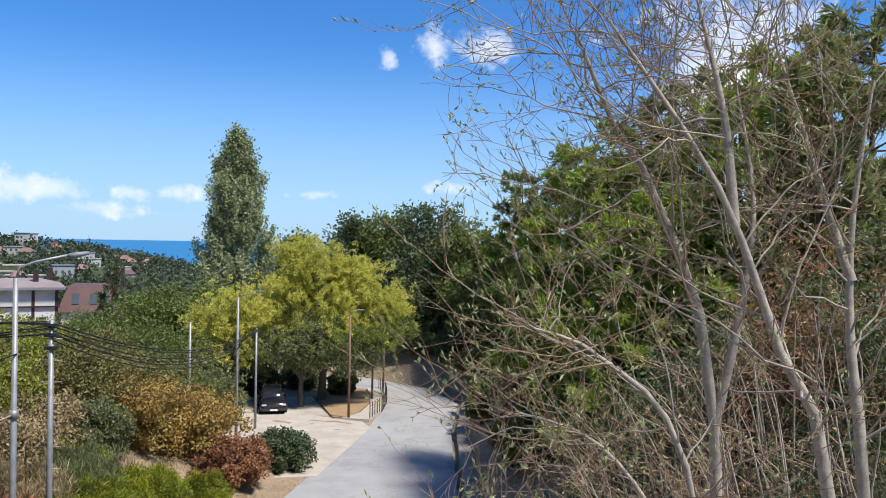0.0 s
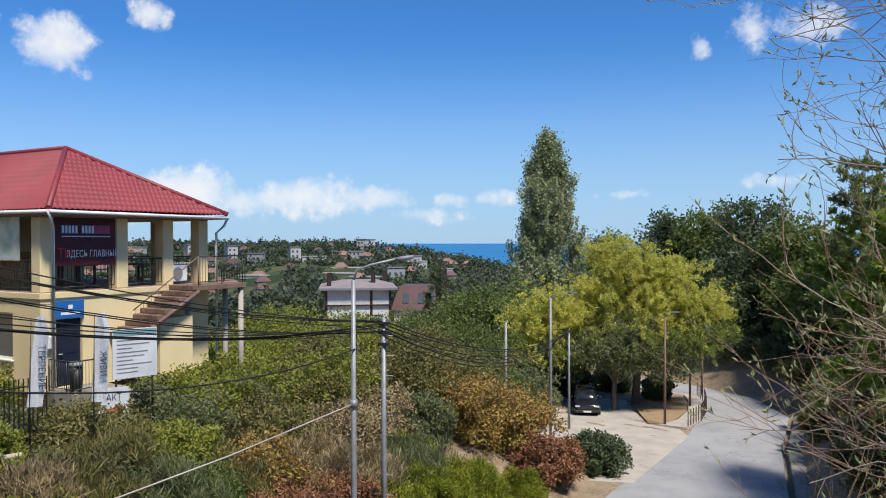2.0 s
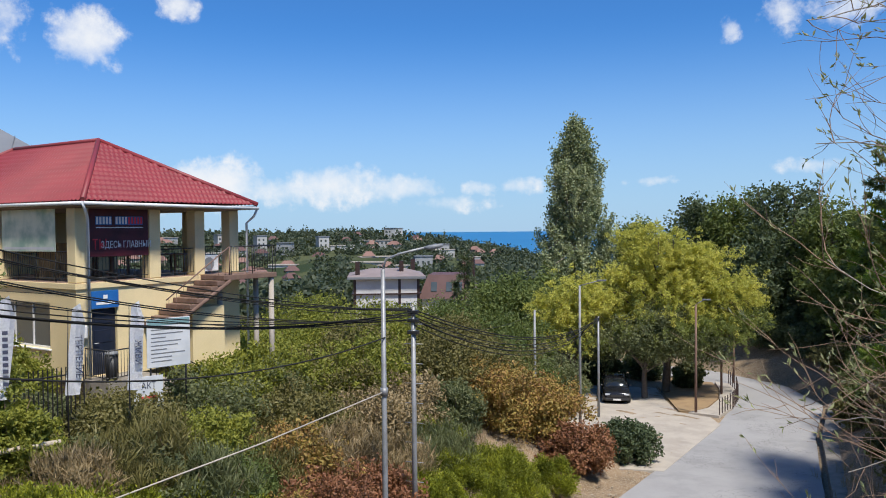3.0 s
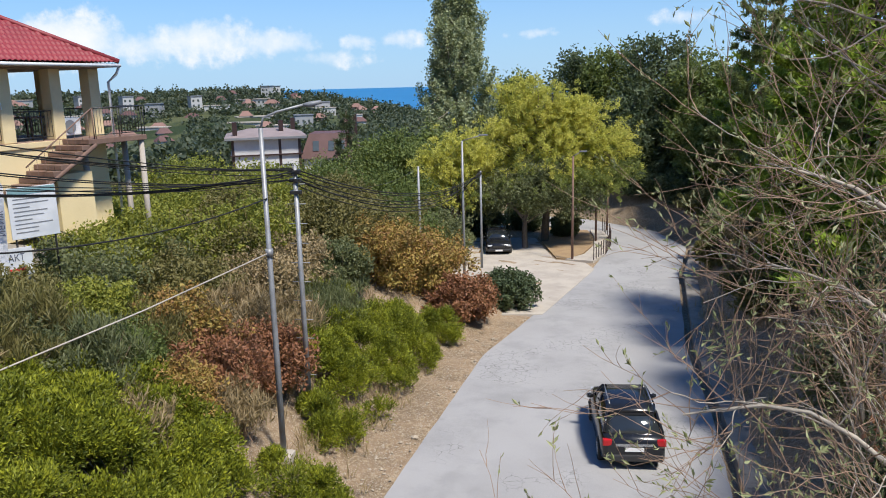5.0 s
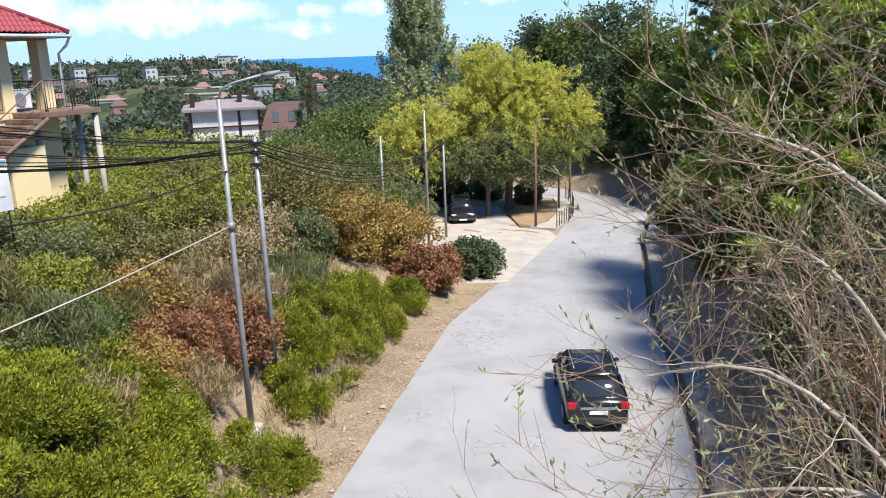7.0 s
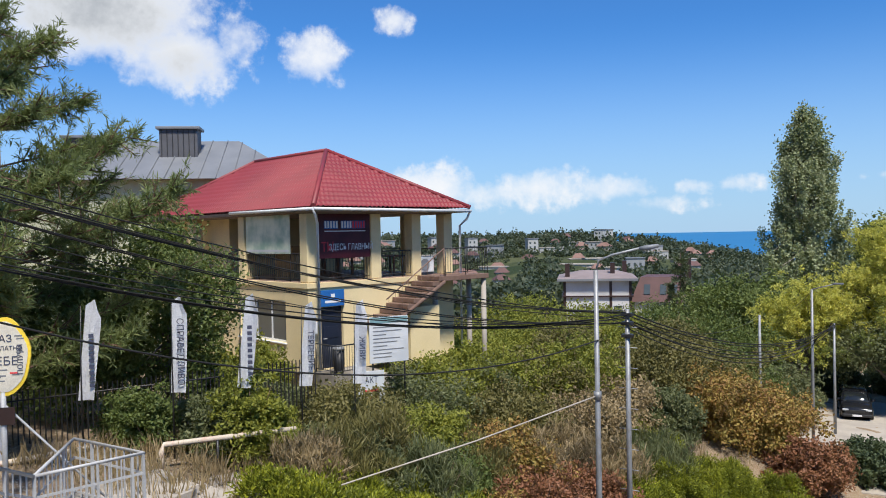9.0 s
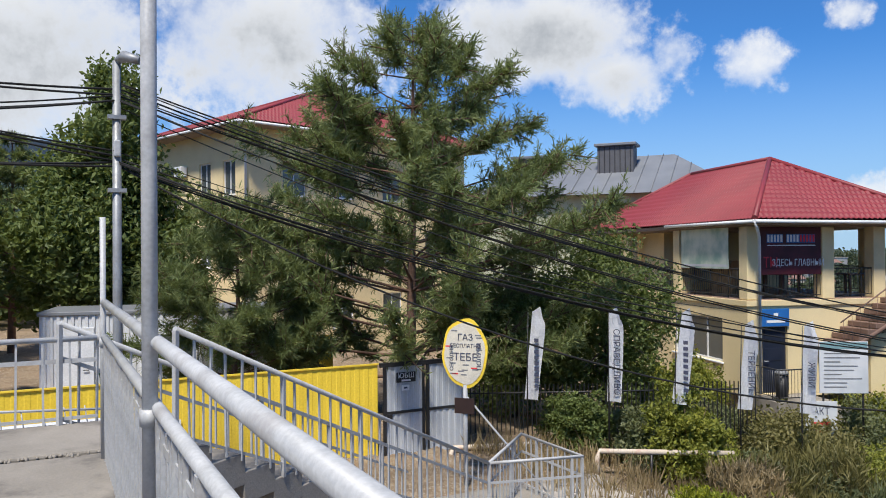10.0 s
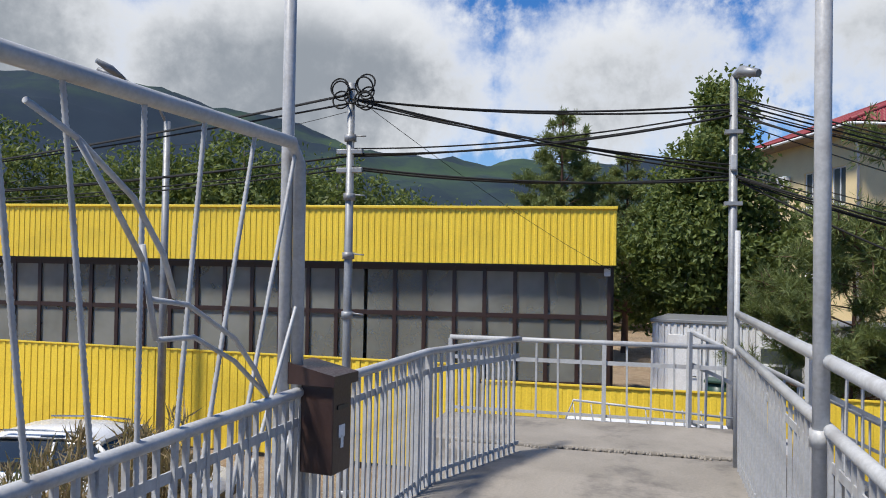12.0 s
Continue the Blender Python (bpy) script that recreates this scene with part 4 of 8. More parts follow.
for i, (az, d, top, wide) in enumerate([(112, 44, 16.0, 7), (115, 42, 15.6, 6), (118, 40, 16.8, 7), (121, 41, 16.2, 6), (124, 42, 16.6, 8), (128, 46, 15.4, 7), (106, 46, 14.4, 7), (109, 45, 14.8, 6), (101, 45, 13.6, 6), (134, 40, 16.5, 7), (141, 38, 16, 8)]):
    leafy_tree("elm_tree", *heading(az, d)[:2], top, wide, L_GREEN, M_BARK, "green tree behind the yellow pavilion", seed=90 + i, leaf=0.3, count=170, per=50, low=0.2)

# scrub on the bank
for i, (x, y, r, h) in enumerate([(-8.3, 13.6, 2.2, 1.7), (-9.8, 12.0, 1.9, 1.3), (-9.2, 16.2, 2.0, 1.6), (-7.5, 11.2, 1.7, 1.4), (-10.8, 14.7, 1.6, 1.2), (-7.9, 15.6, 1.5, 1.5), (-6.6, 18.0, 1.0, 1.3), (-7.7, 24.6, 1.7, 1.7), (-7.2, 27.2, 1.8, 1.8), (-6.6, 30.2, 1.7, 1.7), (-6.9, 21.9, 1.1, 1.1), (-5.3, 33.0, 0.9, 1.3), (-9.0, 29.0, 1.6, 1.9)]):
    tufted_bush(x, y, r, h, L_JUNIPER, "bright green feathery evergreen shrub on the bank", 120 + i)
for i, (x, y, r, h, mat, lab) in enumerate([
        (-6.6, 37.4, 2.6, 3.0, L_RUST, "rust-brown autumn bush above the verge"), (-4.7, 35.8, 1.7, 2.2, L_RED, "reddish autumn bush above the verge"), (-8.6, 36.2, 2.4, 3.2, L_RUST, "rust and olive autumn bush on the bank below the house"),
        (-2.7, 39.6, 1.5, 2.2, L_DARK, "dense dark green shrub at the edge of the parking bay"), (-9.6, 32.5, 1.6, 2.6, L_GREYGREEN, "wispy grey-green shrub on the bank below the house"),
        (-9.6, 19.6, 1.7, 2.1, L_RED, "dry red-brown scrub on the bank below the house"), (-11.2, 21.0, 1.9, 2.4, L_RUST, "yellow and rust scrub on the bank below the house"), (-12.8, 19.4, 1.7, 2.2, L_LIME, "yellow-green scrub on the bank below the house"), (-9.0, 22.2, 1.6, 2.0, L_RED, "dry red-brown scrub on the bank below the house"),
        (-14.6, 21.5, 2.0, 2.6, L_GREYGREEN, "grey-green scrub on the bank below the house"), (-14.6, 18.0, 1.8, 2.2, L_OLIVE, "olive scrub on the bank below the house"), (-12.6, 24.5, 2.0, 2.6, L_OLIVE, "olive scrub on the bank below the house"), (-10.8, 27.0, 2.0, 2.6, L_DRY, "straw-coloured dry scrub on the bank below the house"), (-13.5, 28.5, 2.2, 3.0, L_OLIVE, "olive brown scrub on the bank below the house"),
        (-11.3, 30.8, 2.0, 2.6, L_DRY, "straw-coloured dry scrub on the bank below the house"), (-14.2, 33.0, 2.6, 3.8, L_OLIVE, "olive brown tall scrub on the bank below the house"), (-11.0, 36.0, 2.4, 3.9, L_OLIVE, "olive tall scrub on the bank below the house"), (-12.5, 40.0, 2.8, 4.4, L_OLIVE, "olive tall scrub on the bank below the house"),
        (-9.5, 41.0, 2.4, 3.6, L_OLIVE, "olive tall scrub on the bank below the house"), (-16.8, 30.5, 2.6, 3.4, L_LIME, "yellow-green thicket on the bank below the house"), (-17.5, 34.5, 2.8, 4.2, L_LIME, "yellow-green thicket on the bank below the house"), (-15.2, 38.0, 2.8, 4.3, L_LIME, "yellow-green thicket on the bank below the house"), (-14.5, 25.5, 2.0, 2.6, L_GREYGREEN, "grey-green thicket on the bank below the house"),
        (-16.0, 27.0, 2.1, 3.0, L_LIME, "yellow-green thicket on the bank below the house"), (-19.0, 40.0, 3.0, 4.4, L_LIME, "yellow-green thicket on the bank below the house"), (-10.0, 46.0, 3.0, 4.6, L_GREEN, "green thicket on the bank below the house"), (-13.5, 46.0, 3.2, 5.0, L_OLIVE, "olive thicket on the bank below the house"), (-8.2, 50.0, 2.6, 4.2, L_GREYGREEN, "grey-green thicket on the bank below the house"),
        (-17.5, 46.0, 3.4, 5.0, L_LIME, "yellow-green thicket on the bank below the house"), (-12.0, 54.0, 3.6, 5.6, L_GREEN, "green thicket on the bank below the house"), (-17.0, 56.0, 4.0, 5.4, L_GREEN, "green thicket on the bank below the house"), (-13.5, 16.2, 1.6, 1.8, L_OLIVE, "olive scrub on the bank below the house"), (-15.8, 15.6, 1.5, 1.6, L_GREYGREEN, "grey-green scrub on the bank below the house"),
        (-15.2, 23.6, 1.9, 2.9, L_LIME, "yellow-green thicket beside the house stairs"), (-14.6, 26.2, 1.9, 3.3, L_LIME, "yellow-green thicket beside the house stairs"), (-13.6, 28.4, 1.8, 3.3, L_LIME, "yellow-green thicket on the bank below the house"), (-12.6, 31.0, 1.8, 3.6, L_LIME, "yellow-green thicket on the bank below the house"), (-18.4, 18.4, 1.1, 2.6, L_LIME, "yellow-green bush against the house"), (-19.4, 17.6, 1.0, 2.2, L_LIME, "yellow-green bush against the house"), (-16.0, 16.6, 1.0, 1.5, L_GREYGREEN, "grey-green bush below the house"),
        (0.4, 62.5, 1.1, 2.2, L_GREYGREEN, "pale green bush on the traffic island")]):
    bush(x, y, r, h, mat, lab, 200 + i, leaf=0.078 + 0.0024 * y, count=240, per=62, shell=0.3, stems=60)
for i, (az, d, r, h, mat, lab) in enumerate([(45.6, 18.9, 0.95, 2.5, L_LIME, "yellow-green bush in front of the house's fence"), (44.0, 18.6, 0.7, 1.9, L_LIME, "yellow-green bush in front of the house's fence"), (48.0, 19.2, 0.9, 1.7, L_GREYGREEN, "grey-green bush in front of the rod fence"), (40.6, 18.8, 0.9, 1.6, L_GREYGREEN, "grey-green bush in front of the rod fence"), (52.5, 19.4, 0.9, 1.6, L_GREEN, "green bush in front of the rod fence"), (37.6, 19.6, 1.0, 1.8, L_GREYGREEN, "grey-green bush beside the house steps"), (34.5, 19.2, 1.1, 1.9, L_GREYGREEN, "grey-green bush below the house steps"), (31.5, 20.0, 1.2, 2.2, L_GREEN, "green bush on the bank below the house"), (28.5, 19.5, 1.1, 1.9, L_RUST, "yellow and rust bush on the bank below the house")]):
    at = heading(az, d)
    bush(at.x, at.y, r, h, mat, lab, 270 + i, leaf=0.10, count=200, per=60, shell=0.3, stems=40)
# wispy broom with upright dry stalks
for i, (az, d, r, h, mat) in enumerate([(33, 19, 1.0, 2.4, L_GREYGREEN), (36.5, 20, 1.1, 2.3, L_OLIVE), (26, 24.5, 1.3, 2.2, L_DRY), (23.8, 26, 1.3, 2.3, L_DRY), (20, 26.5, 1.2, 2.2, L_DRY), (16.6, 29.5, 1.3, 2.3, L_GREYGREEN), (18.2, 28, 1.1, 2.2, L_GREYGREEN), (39, 18.5, 1.0, 1.9, L_OLIVE), (29.5, 22.5, 1.2, 2.2, L_OLIVE), (41.5, 17.6, 0.9, 1.4, L_DRY), (24.5, 20.5, 1.0, 1.6, L_DRY), (31, 17.4, 0.9, 1.5, L_DRY)]):
    at = heading(az, d)
    bush(at.x, at.y, r, h, mat, "wispy broom shrub with upright dry stalks", 250 + i, leaf=0.38, count=120, per=46, up=2.2, long=14.0, shell=0.15, stems=90, name="broom_shrub")
# shrubs on the right bank
for i in range(26):
    rr = random.Random(900 + i)
    y = rr.uniform(12, 62)
    x = float(np.interp(y, [p[1] for p in ROAD_RIGHT[:6]], [p[0] for p in ROAD_RIGHT[:6]])) + rr.uniform(2.0, 6.5)
    bush(x, y, rr.uniform(1.2, 2.2), rr.uniform(1.6, 3.2), rr.choice([L_DARK, L_GREEN, L_DRY, L_OLIVE, L_GREYGREEN]), "tangled undergrowth on the bank beside the road", 300 + i, leaf=0.14 + 0.003 * y, count=120, per=50)




# ---------------------------------------------------------------- building tools
def panel_with_holes(width, height, holes, thick):
    """A wall along x and up z (outer face at y=0, body behind it), with rectangular holes (x0, x1, z0, z1) through it."""
    xs = sorted({0.0, width, *[h[0] for h in holes], *[h[1] for h in holes]})
    zs = sorted({0.0, height, *[h[2] for h in holes], *[h[3] for h in holes]})
    bm = bmesh.new()
    solid = {}
    for i, (a, b) in enumerate(zip(xs, xs[1:])):
        for j, (c, d) in enumerate(zip(zs, zs[1:])):
            solid[i, j] = not any(h[0] <= (a + b) / 2 <= h[1] and h[2] <= (c + d) / 2 <= h[3] for h in holes)
    v = {}

    def vert(i, j, k):
        if (i, j, k) not in v:
            v[i, j, k] = bm.verts.new((xs[i], thick * k, zs[j]))
        return v[i, j, k]
    for (i, j), full in solid.items():
        if not full:
            continue
        bm.faces.new((vert(i, j, 0), vert(i + 1, j, 0), vert(i + 1, j + 1, 0), vert(i, j + 1, 0)))
        bm.faces.new((vert(i + 1, j, 1), vert(i, j, 1), vert(i, j + 1, 1), vert(i + 1, j + 1, 1)))
        for di, dj, p, q in ((-1, 0, (i, j), (i, j + 1)), (1, 0, (i + 1, j + 1), (i + 1, j)), (0, -1, (i + 1, j), (i, j)), (0, 1, (i, j + 1), (i + 1, j + 1))):
            if not solid.get((i + di, j + dj), False):
                bm.faces.new((vert(*p, 0), vert(*q, 0), vert(*q, 1), vert(*p, 1))[::-1])
    bmesh.ops.recalc_face_normals(bm, faces=bm.faces[:])
    return bm


def placed(ob, m):
    ob.matrix_basis = m
    return ob


def window_in(parent, m, width, height, sashes=2, frame_mat=None, bar_w=0.06, sill=True, deep=0.12):
    """A window set in a wall: frame, panes and sill, under its house. m: its lower left corner on the wall's outer face."""
    frame_mat = frame_mat or M_WHITE
    lights = [((width - bar_w) * i / sashes + bar_w, (width - bar_w) * (i + 1) / sashes, bar_w, height - bar_w) for i in range(sashes)]
    bm = panel_with_holes(width, height, lights, 0.07)
    bmesh.ops.translate(bm, vec=(0, deep - 0.03, 0), verts=bm.verts[:])
    win = placed(part("window", bm, frame_mat, parent), m)
    for i in range(sashes):
        a, b = (width - bar_w) * i / sashes + bar_w, (width - bar_w) * (i + 1) / sashes
        part("pane", boxed(a, b, deep, deep + 0.012, bar_w, height - bar_w), M_GLASS, win)
    if sill:
        part("sill", boxed(-0.06, width + 0.06, -0.08, deep - 0.03, -0.05, -0.005, 0.008), M_WHITE, win)
    return win


def tiled_slope(a, b, c, d, tile=0.19, course=0.35, lift=0.034):
    """A roof slope between eave a-b and ridge d-c as pressed tile sheet: waves along the eave, a step at each course."""
    a, b, c, d = (Vector(p) for p in (a, b, c, d))
    up = ((d + c) / 2 - (a + b) / 2)
    along = (b - a).normalized()
    up = up - along * up.dot(along)
    slope = up.length
    up.normalize()
    out = along.cross(up).normalized()
    rows = max(2, round(slope / course)) * 2
    bm = bmesh.new()
    grid = []
    width = (b - a).length
    dl, dr = (d - a).dot(along), (c - a).dot(along)
    cols = max(4, round(width / tile) * 3)
    for j in range(rows + 1):
        v = j / rows
        s = v * slope
        lo, hi = dl * v, width + (dr - width) * v
        row = []
        step = lift * (1.0 if j % 2 == 0 else 0.0)
        for i in range(cols + 1):
            x = min(max(i * width / cols, lo), hi)
            w_ = lift * 0.8 * math.cos(2 * math.pi * x / tile) * (0 if j == rows else 1)
            row.append(bm.verts.new(a + along * x + up * (s - (0.03 if j % 2 == 0 and 0 < j < rows else 0)) + out * (w_ + step)))
        grid.append(row)
    for r0, r1 in zip(grid, grid[1:]):
        for i in range(cols):
            q = []
            for p in (r0[i], r0[i + 1], r1[i + 1], r1[i]):
                if not any((p.co - o.co).length < 1e-5 for o in q):
                    q.append(p)
            if len(q) > 2:
                bm.faces.new(q)
    return bm


def hip_roof(parent, x0, x1, y0, y1, z, rise, inset0, inset1, mat, ridge_mat, over=0.0, cap_label=""):
    """A hipped roof over a rectangle; inset0 and inset1: how far the ridge's ends stand back at x0 and x1."""
    ym = (y0 + y1) / 2
    r0, r1 = (x0 + inset0, ym, z + rise), (x1 - inset1, ym, z + rise)
    e = [(x0, y0, z), (x1, y0, z), (x1, y1, z), (x0, y1, z)]
    part("roof_slope", tiled_slope(e[0], e[1], r1, r0), mat, parent)
    part("roof_slope", tiled_slope(e[1], e[2], r1, r1), mat, parent)
    part("roof_slope", tiled_slope(e[2], e[3], r0, r1), mat, parent)
    part("roof_slope", tiled_slope(e[3], e[0], r0, r0), mat, parent)
    for a, b in ((e[0], r0), (e[1], r1), (e[2], r1), (e[3], r0), (r0, r1)):
        part("ridge_cap", bar([Vector(a) + Vector((0, 0, 0.03)), Vector(b) + Vector((0, 0, 0.03))], 0.085, 8), ridge_mat, parent)
    part("soffit", boxed(x0 + 0.04, x1 - 0.04, y0 + 0.04, y1 - 0.04, z - 0.16, z - 0.04), M_SOFFIT, parent)


def text_part(body, size, mat, parent, m, depth=0.004, stretch=1.0):
    """Raised lettering in the built-in font, lying along x and up z, facing -y."""
    cu = bpy.data.curves.new("lettering", "FONT")
    cu.body, cu.size, cu.extrude, cu.align_x, cu.align_y = body, size, depth, "CENTER", "CENTER"
    cu.resolution_u = 2
    tmp = new("lettering_source", cu)
    bpy.context.view_layer.update()
    me = bpy.data.meshes.new_from_object(tmp.evaluated_get(bpy.context.evaluated_depsgraph_get()))
    bpy.data.objects.remove(tmp)
    bpy.data.curves.remove(cu)
    me.transform(Matrix.Diagonal((stretch, 1, 1, 1)))
    me.materials.clear()
    me.materials.append(mat)
    ob = part("lettering", me, mat, parent)
    ob.matrix_basis = m @ pose(0, 0, 0, 90, 0, 0)
    return ob


M_SOFFIT = surface("soffit_board", (0.30, 0.22, 0.17), (0.22, 0.16, 0.12), 2.0, 0.8, bump=0.2)
M_MAROON = printed("maroon_banner", (0.055, 0.008, 0.014), (0.11, 0.014, 0.022))
M_BLUE = surface("blue_sign", (0.02, 0.14, 0.42), (0.02, 0.11, 0.35), 2.0, 0.4, bump=0.0)
M_NAVY = surface("navy_door", (0.012, 0.018, 0.035), (0.02, 0.025, 0.045), 2.0, 0.4, bump=0.1)
M_POSTER = printed("faded_map_poster", (0.66, 0.72, 0.60), (0.28, 0.44, 0.36))
M_BOARD = printed("information_board", (0.62, 0.64, 0.66), (0.50, 0.53, 0.56))
M_RED = surface("red_print", (0.72, 0.04, 0.05), (0.64, 0.035, 0.045), 4.0, 0.5, bump=0.0)
M_RUSTY_STEP = surface("brown_step", (0.20, 0.12, 0.09), (0.14, 0.085, 0.065), 3.0, 0.85, bump=0.3, stain=(0.3, 0.22, 0.16), amount=0.3)
M_LETTER = surface("white_print", (0.78, 0.78, 0.78), (0.72, 0.72, 0.72), 5.0, 0.5, bump=0.0)
M_DARKPRINT = surface("dark_print", (0.05, 0.06, 0.10), (0.07, 0.07, 0.11), 5.0, 0.5, bump=0.0)
M_FLAG = surface("flag_cloth", (0.84, 0.85, 0.88), (0.78, 0.79, 0.83), 2.5, 0.8, bump=0.2, fine=25)
M_TERRACE = surface("terrace_tile", (0.33, 0.22, 0.17), (0.26, 0.17, 0.13), 2.0, 0.8, bump=0.2)


def thin_rail(parent, a, b, height=0.95, mat=None, gap=0.13, name="balustrade"):
    """A light metal balustrade between two floor points, as a part of a house."""
    a, b = Vector(a), Vector(b)
    d = b - a
    bm = bmesh.new()
    up = Vector((0, 0, 1))
    tube(bm, [a + up * height, b + up * height], 0.022, 6)
    tube(bm, [a + up * 0.12, b + up * 0.12], 0.014, 6)
    k = max(2, round(d.length / gap))
    for i in range(k + 1):
        p = a.lerp(b, i / k)
        tube(bm, [p + up * (0.0 if i % 8 == 0 else 0.12), p + up * height], 0.018 if i % 8 == 0 else 0.008, 5)
    return part(name, bm, mat or M_BLACK, parent)


def veranda_house():
    """The guest house: closed ground floor, open veranda above, hipped tile roof. Origin: below its eaves' front corner."""
    ob = thing("guest_house", (-17.04, 19.63, 6.0), "two-storey cream house with open veranda and red hip roof", "house", turn=-15)
    L, W, T = 13.8, 7.1, 0.3
    x0, x1, y0, y1 = -L + 0.5, -0.8, 0.25, W - 0.22
    fl, ev = 3.06, 5.5
    # ground floor walls: front (facing -y), right (facing +x), back and left
    part("wall", panel_with_holes(x1 - x0, fl - 0.2, [(x1 - x0 - 4.6, x1 - x0 - 1.4, 0.95, 2.4), (4.0, 5.6, 0.95, 2.4)], T), M_BEIGE, ob).matrix_basis = pose(x0, y0, 0)
    part("wall", panel_with_holes(y1 - y0 - 2 * T, fl - 0.2, [(0.2, 1.1, 0.12, 2.2)], T), M_BEIGE, ob).matrix_basis = pose(x1, y0 + T, 0, 0, 0, 90)
    part("wall", boxed(x0, x1, y1 - T, y1, 0, fl - 0.2), M_BEIGE, ob)
    part("wall", boxed(x0, x0 + T, y0 + T, y1 - T, 0, fl - 0.2), M_BEIGE, ob)
    part("foundation", boxed(x0 + 0.6, x1 - 0.5, y0 + 0.7, y1 - 0.3, -2.2, 0.0), M_CONCRETE, ob, "shaded concrete base")
    part("floor_slab", boxed(x0 - 0.06, x1 + 0.06, y0 - 0.06, y1 + 0.06, fl - 0.2, fl - 0.02, 0.01), M_BEIGE, ob)
    part("floor_tiles", boxed(x0 + 0.02, x1 - 0.02, y0 + 0.02, y1 - 0.02, fl - 0.02, fl), M_TERRACE, ob, "brown terrace tiles")
    part("partition", boxed(x0, -7.6, y0 + 0.8, y1 - 0.3, fl, ev - 0.15), M_BEIGE, ob, "cream inner wall of the veranda")
    cols = [(x1 - 0.22, y) for y in (y0 + 0.22, 3.15, 5.05, y1 - 0.22)] + [(x, y0 + 0.22) for x in (-5.2, -9.4, x0 + 0.22)] + [(x, y1 - 0.22) for x in (-3.2, -5.6, -9.4)]
    for cx, cy in cols:
        part("column", boxed(cx - 0.22, cx + 0.22, cy - 0.22, cy + 0.22, fl, ev - 0.15, 0.02), M_BEIGE, ob)
    part("beam", boxed(x0, x1, y0, y1, ev - 0.15, ev - 0.02), M_SOFFIT, ob, "brown timber ceiling of the veranda")
    hip_roof(ob, -L, 0.0, 0.0, W, ev + 0.05, 2.36, 4.0, 4.35, M_ROOF_RED, M_ROOF_RED)
    for a, b in (((-5.5, -0.02, ev + 0.0), (0.02, -0.02, ev - 0.02)), ((0.03, 0, ev - 0.02), (0.03, W, ev - 0.06))):
        part("gutter", bar([a, b], 0.055, 8), M_WHITE, ob)
    part("downpipe", bar([(0.0, 0.0, ev - 0.05), (-0.15, 0.2, ev - 0.3), (-0.44, 0.44, ev - 0.5), (-0.44, 0.44, 0.2)], 0.045, 8), M_WHITE, ob)
    part("downpipe", bar([(0.0, W, ev - 0.05), (-0.1, W - 0.1, ev - 0.35), (-0.42, y1 + 0.05, ev - 0.6), (-0.42, y1 + 0.05, 0.2)], 0.045, 8), M_WHITE, ob)
    # veranda balustrades
    for a, b in (((x1 - 0.1, y0 + 0.45, fl), (x1 - 0.1, 2.92, fl)), ((x1 - 0.1, 3.38, fl), (x1 - 0.1, 4.82, fl)), ((-0.95, y0 + 0.1, fl), (-5.0, y0 + 0.1, fl)), ((-5.4, y0 + 0.1, fl), (-9.2, y0 + 0.1, fl)), ((x1 - 0.4, y1 - 0.1, fl), (-9.0, y1 - 0.1, fl))):
        thin_rail(ob, a, b)
    window_in(ob, pose(x1 - 4.6, y0, 0.95), 3.2, 1.45, 3)
    window_in(ob, pose(x0 + 4.0, y0, 0.95), 1.6, 1.45, 2)
    door = part("door", boxed(0.0, 0.9, 0.10, 0.16, 0.0, 2.06, 0.01), M_NAVY, ob, "dark blue entrance door")
    door.matrix_basis = pose(x1, y0 + T + 0.2, 0.13, 0, 0, 90)
    part("door_handle", bar([(0.12, 0.06, 1.0), (0.12, 0.03, 1.0), (0.25, 0.03, 1.0)], 0.014, 6), M_GREY_PAINT, door)
    for z in (0.5, 1.2, 1.8):
        part("door_panel", boxed(0.15, 0.75, 0.085, 0.10, z - 0.2, z + 0.2, 0.006), M_NAVY, door)
    part("wall_lamp", boxed(x1, x1 + 0.16, y0 + 0.05, y0 + 0.27, 1.35, 1.75, 0.03), M_WHITE, ob, "white meter box beside the door")
    # outside stair rising along the right face to the veranda
    steps = 9
    for i in range(steps):
        y = 2.6 + i * 0.3
        z = 1.45 + (i + 1) * (fl - 1.45) / steps
        part("stair_step", boxed(x1 + 0.04, x1 + 1.25, y, y + 0.34, z - 0.16, z, 0.012), M_RUSTY_STEP, ob)
    part("stair_stringer", bar([(x1 + 1.2, 2.5, 1.35), (x1 + 1.2, 5.3, fl - 0.2)], 0.09, 6), M_RUSTY_STEP, ob)
    part("stair_support", boxed(x1 + 0.1, x1 + 0.9, 3.9, 5.3, -1.5, 2.0), M_BEIGE, ob)
    part("landing", boxed(x1, x1 + 1.25, 5.25, y1 + 0.7, fl - 0.18, fl, 0.015), M_RUSTY_STEP, ob)
    for px, py in ((x1 + 0.35, 5.6), (x1 + 1.1, y1 + 0.55), (x1 + 0.3, y1 + 0.55)):
        part("landing_post", bar([(px, py, -2.0), (px, py, fl - 0.18)], 0.10, 10), M_PALE_CONCRETE, ob)
    thin_rail(ob, (x1 + 1.22, 5.35, fl), (x1 + 1.22, y1 + 0.65, fl), 1.0)
    thin_rail(ob, (x1 + 1.22, y1 + 0.65, fl), (x1, y1 + 0.65, fl), 1.0)
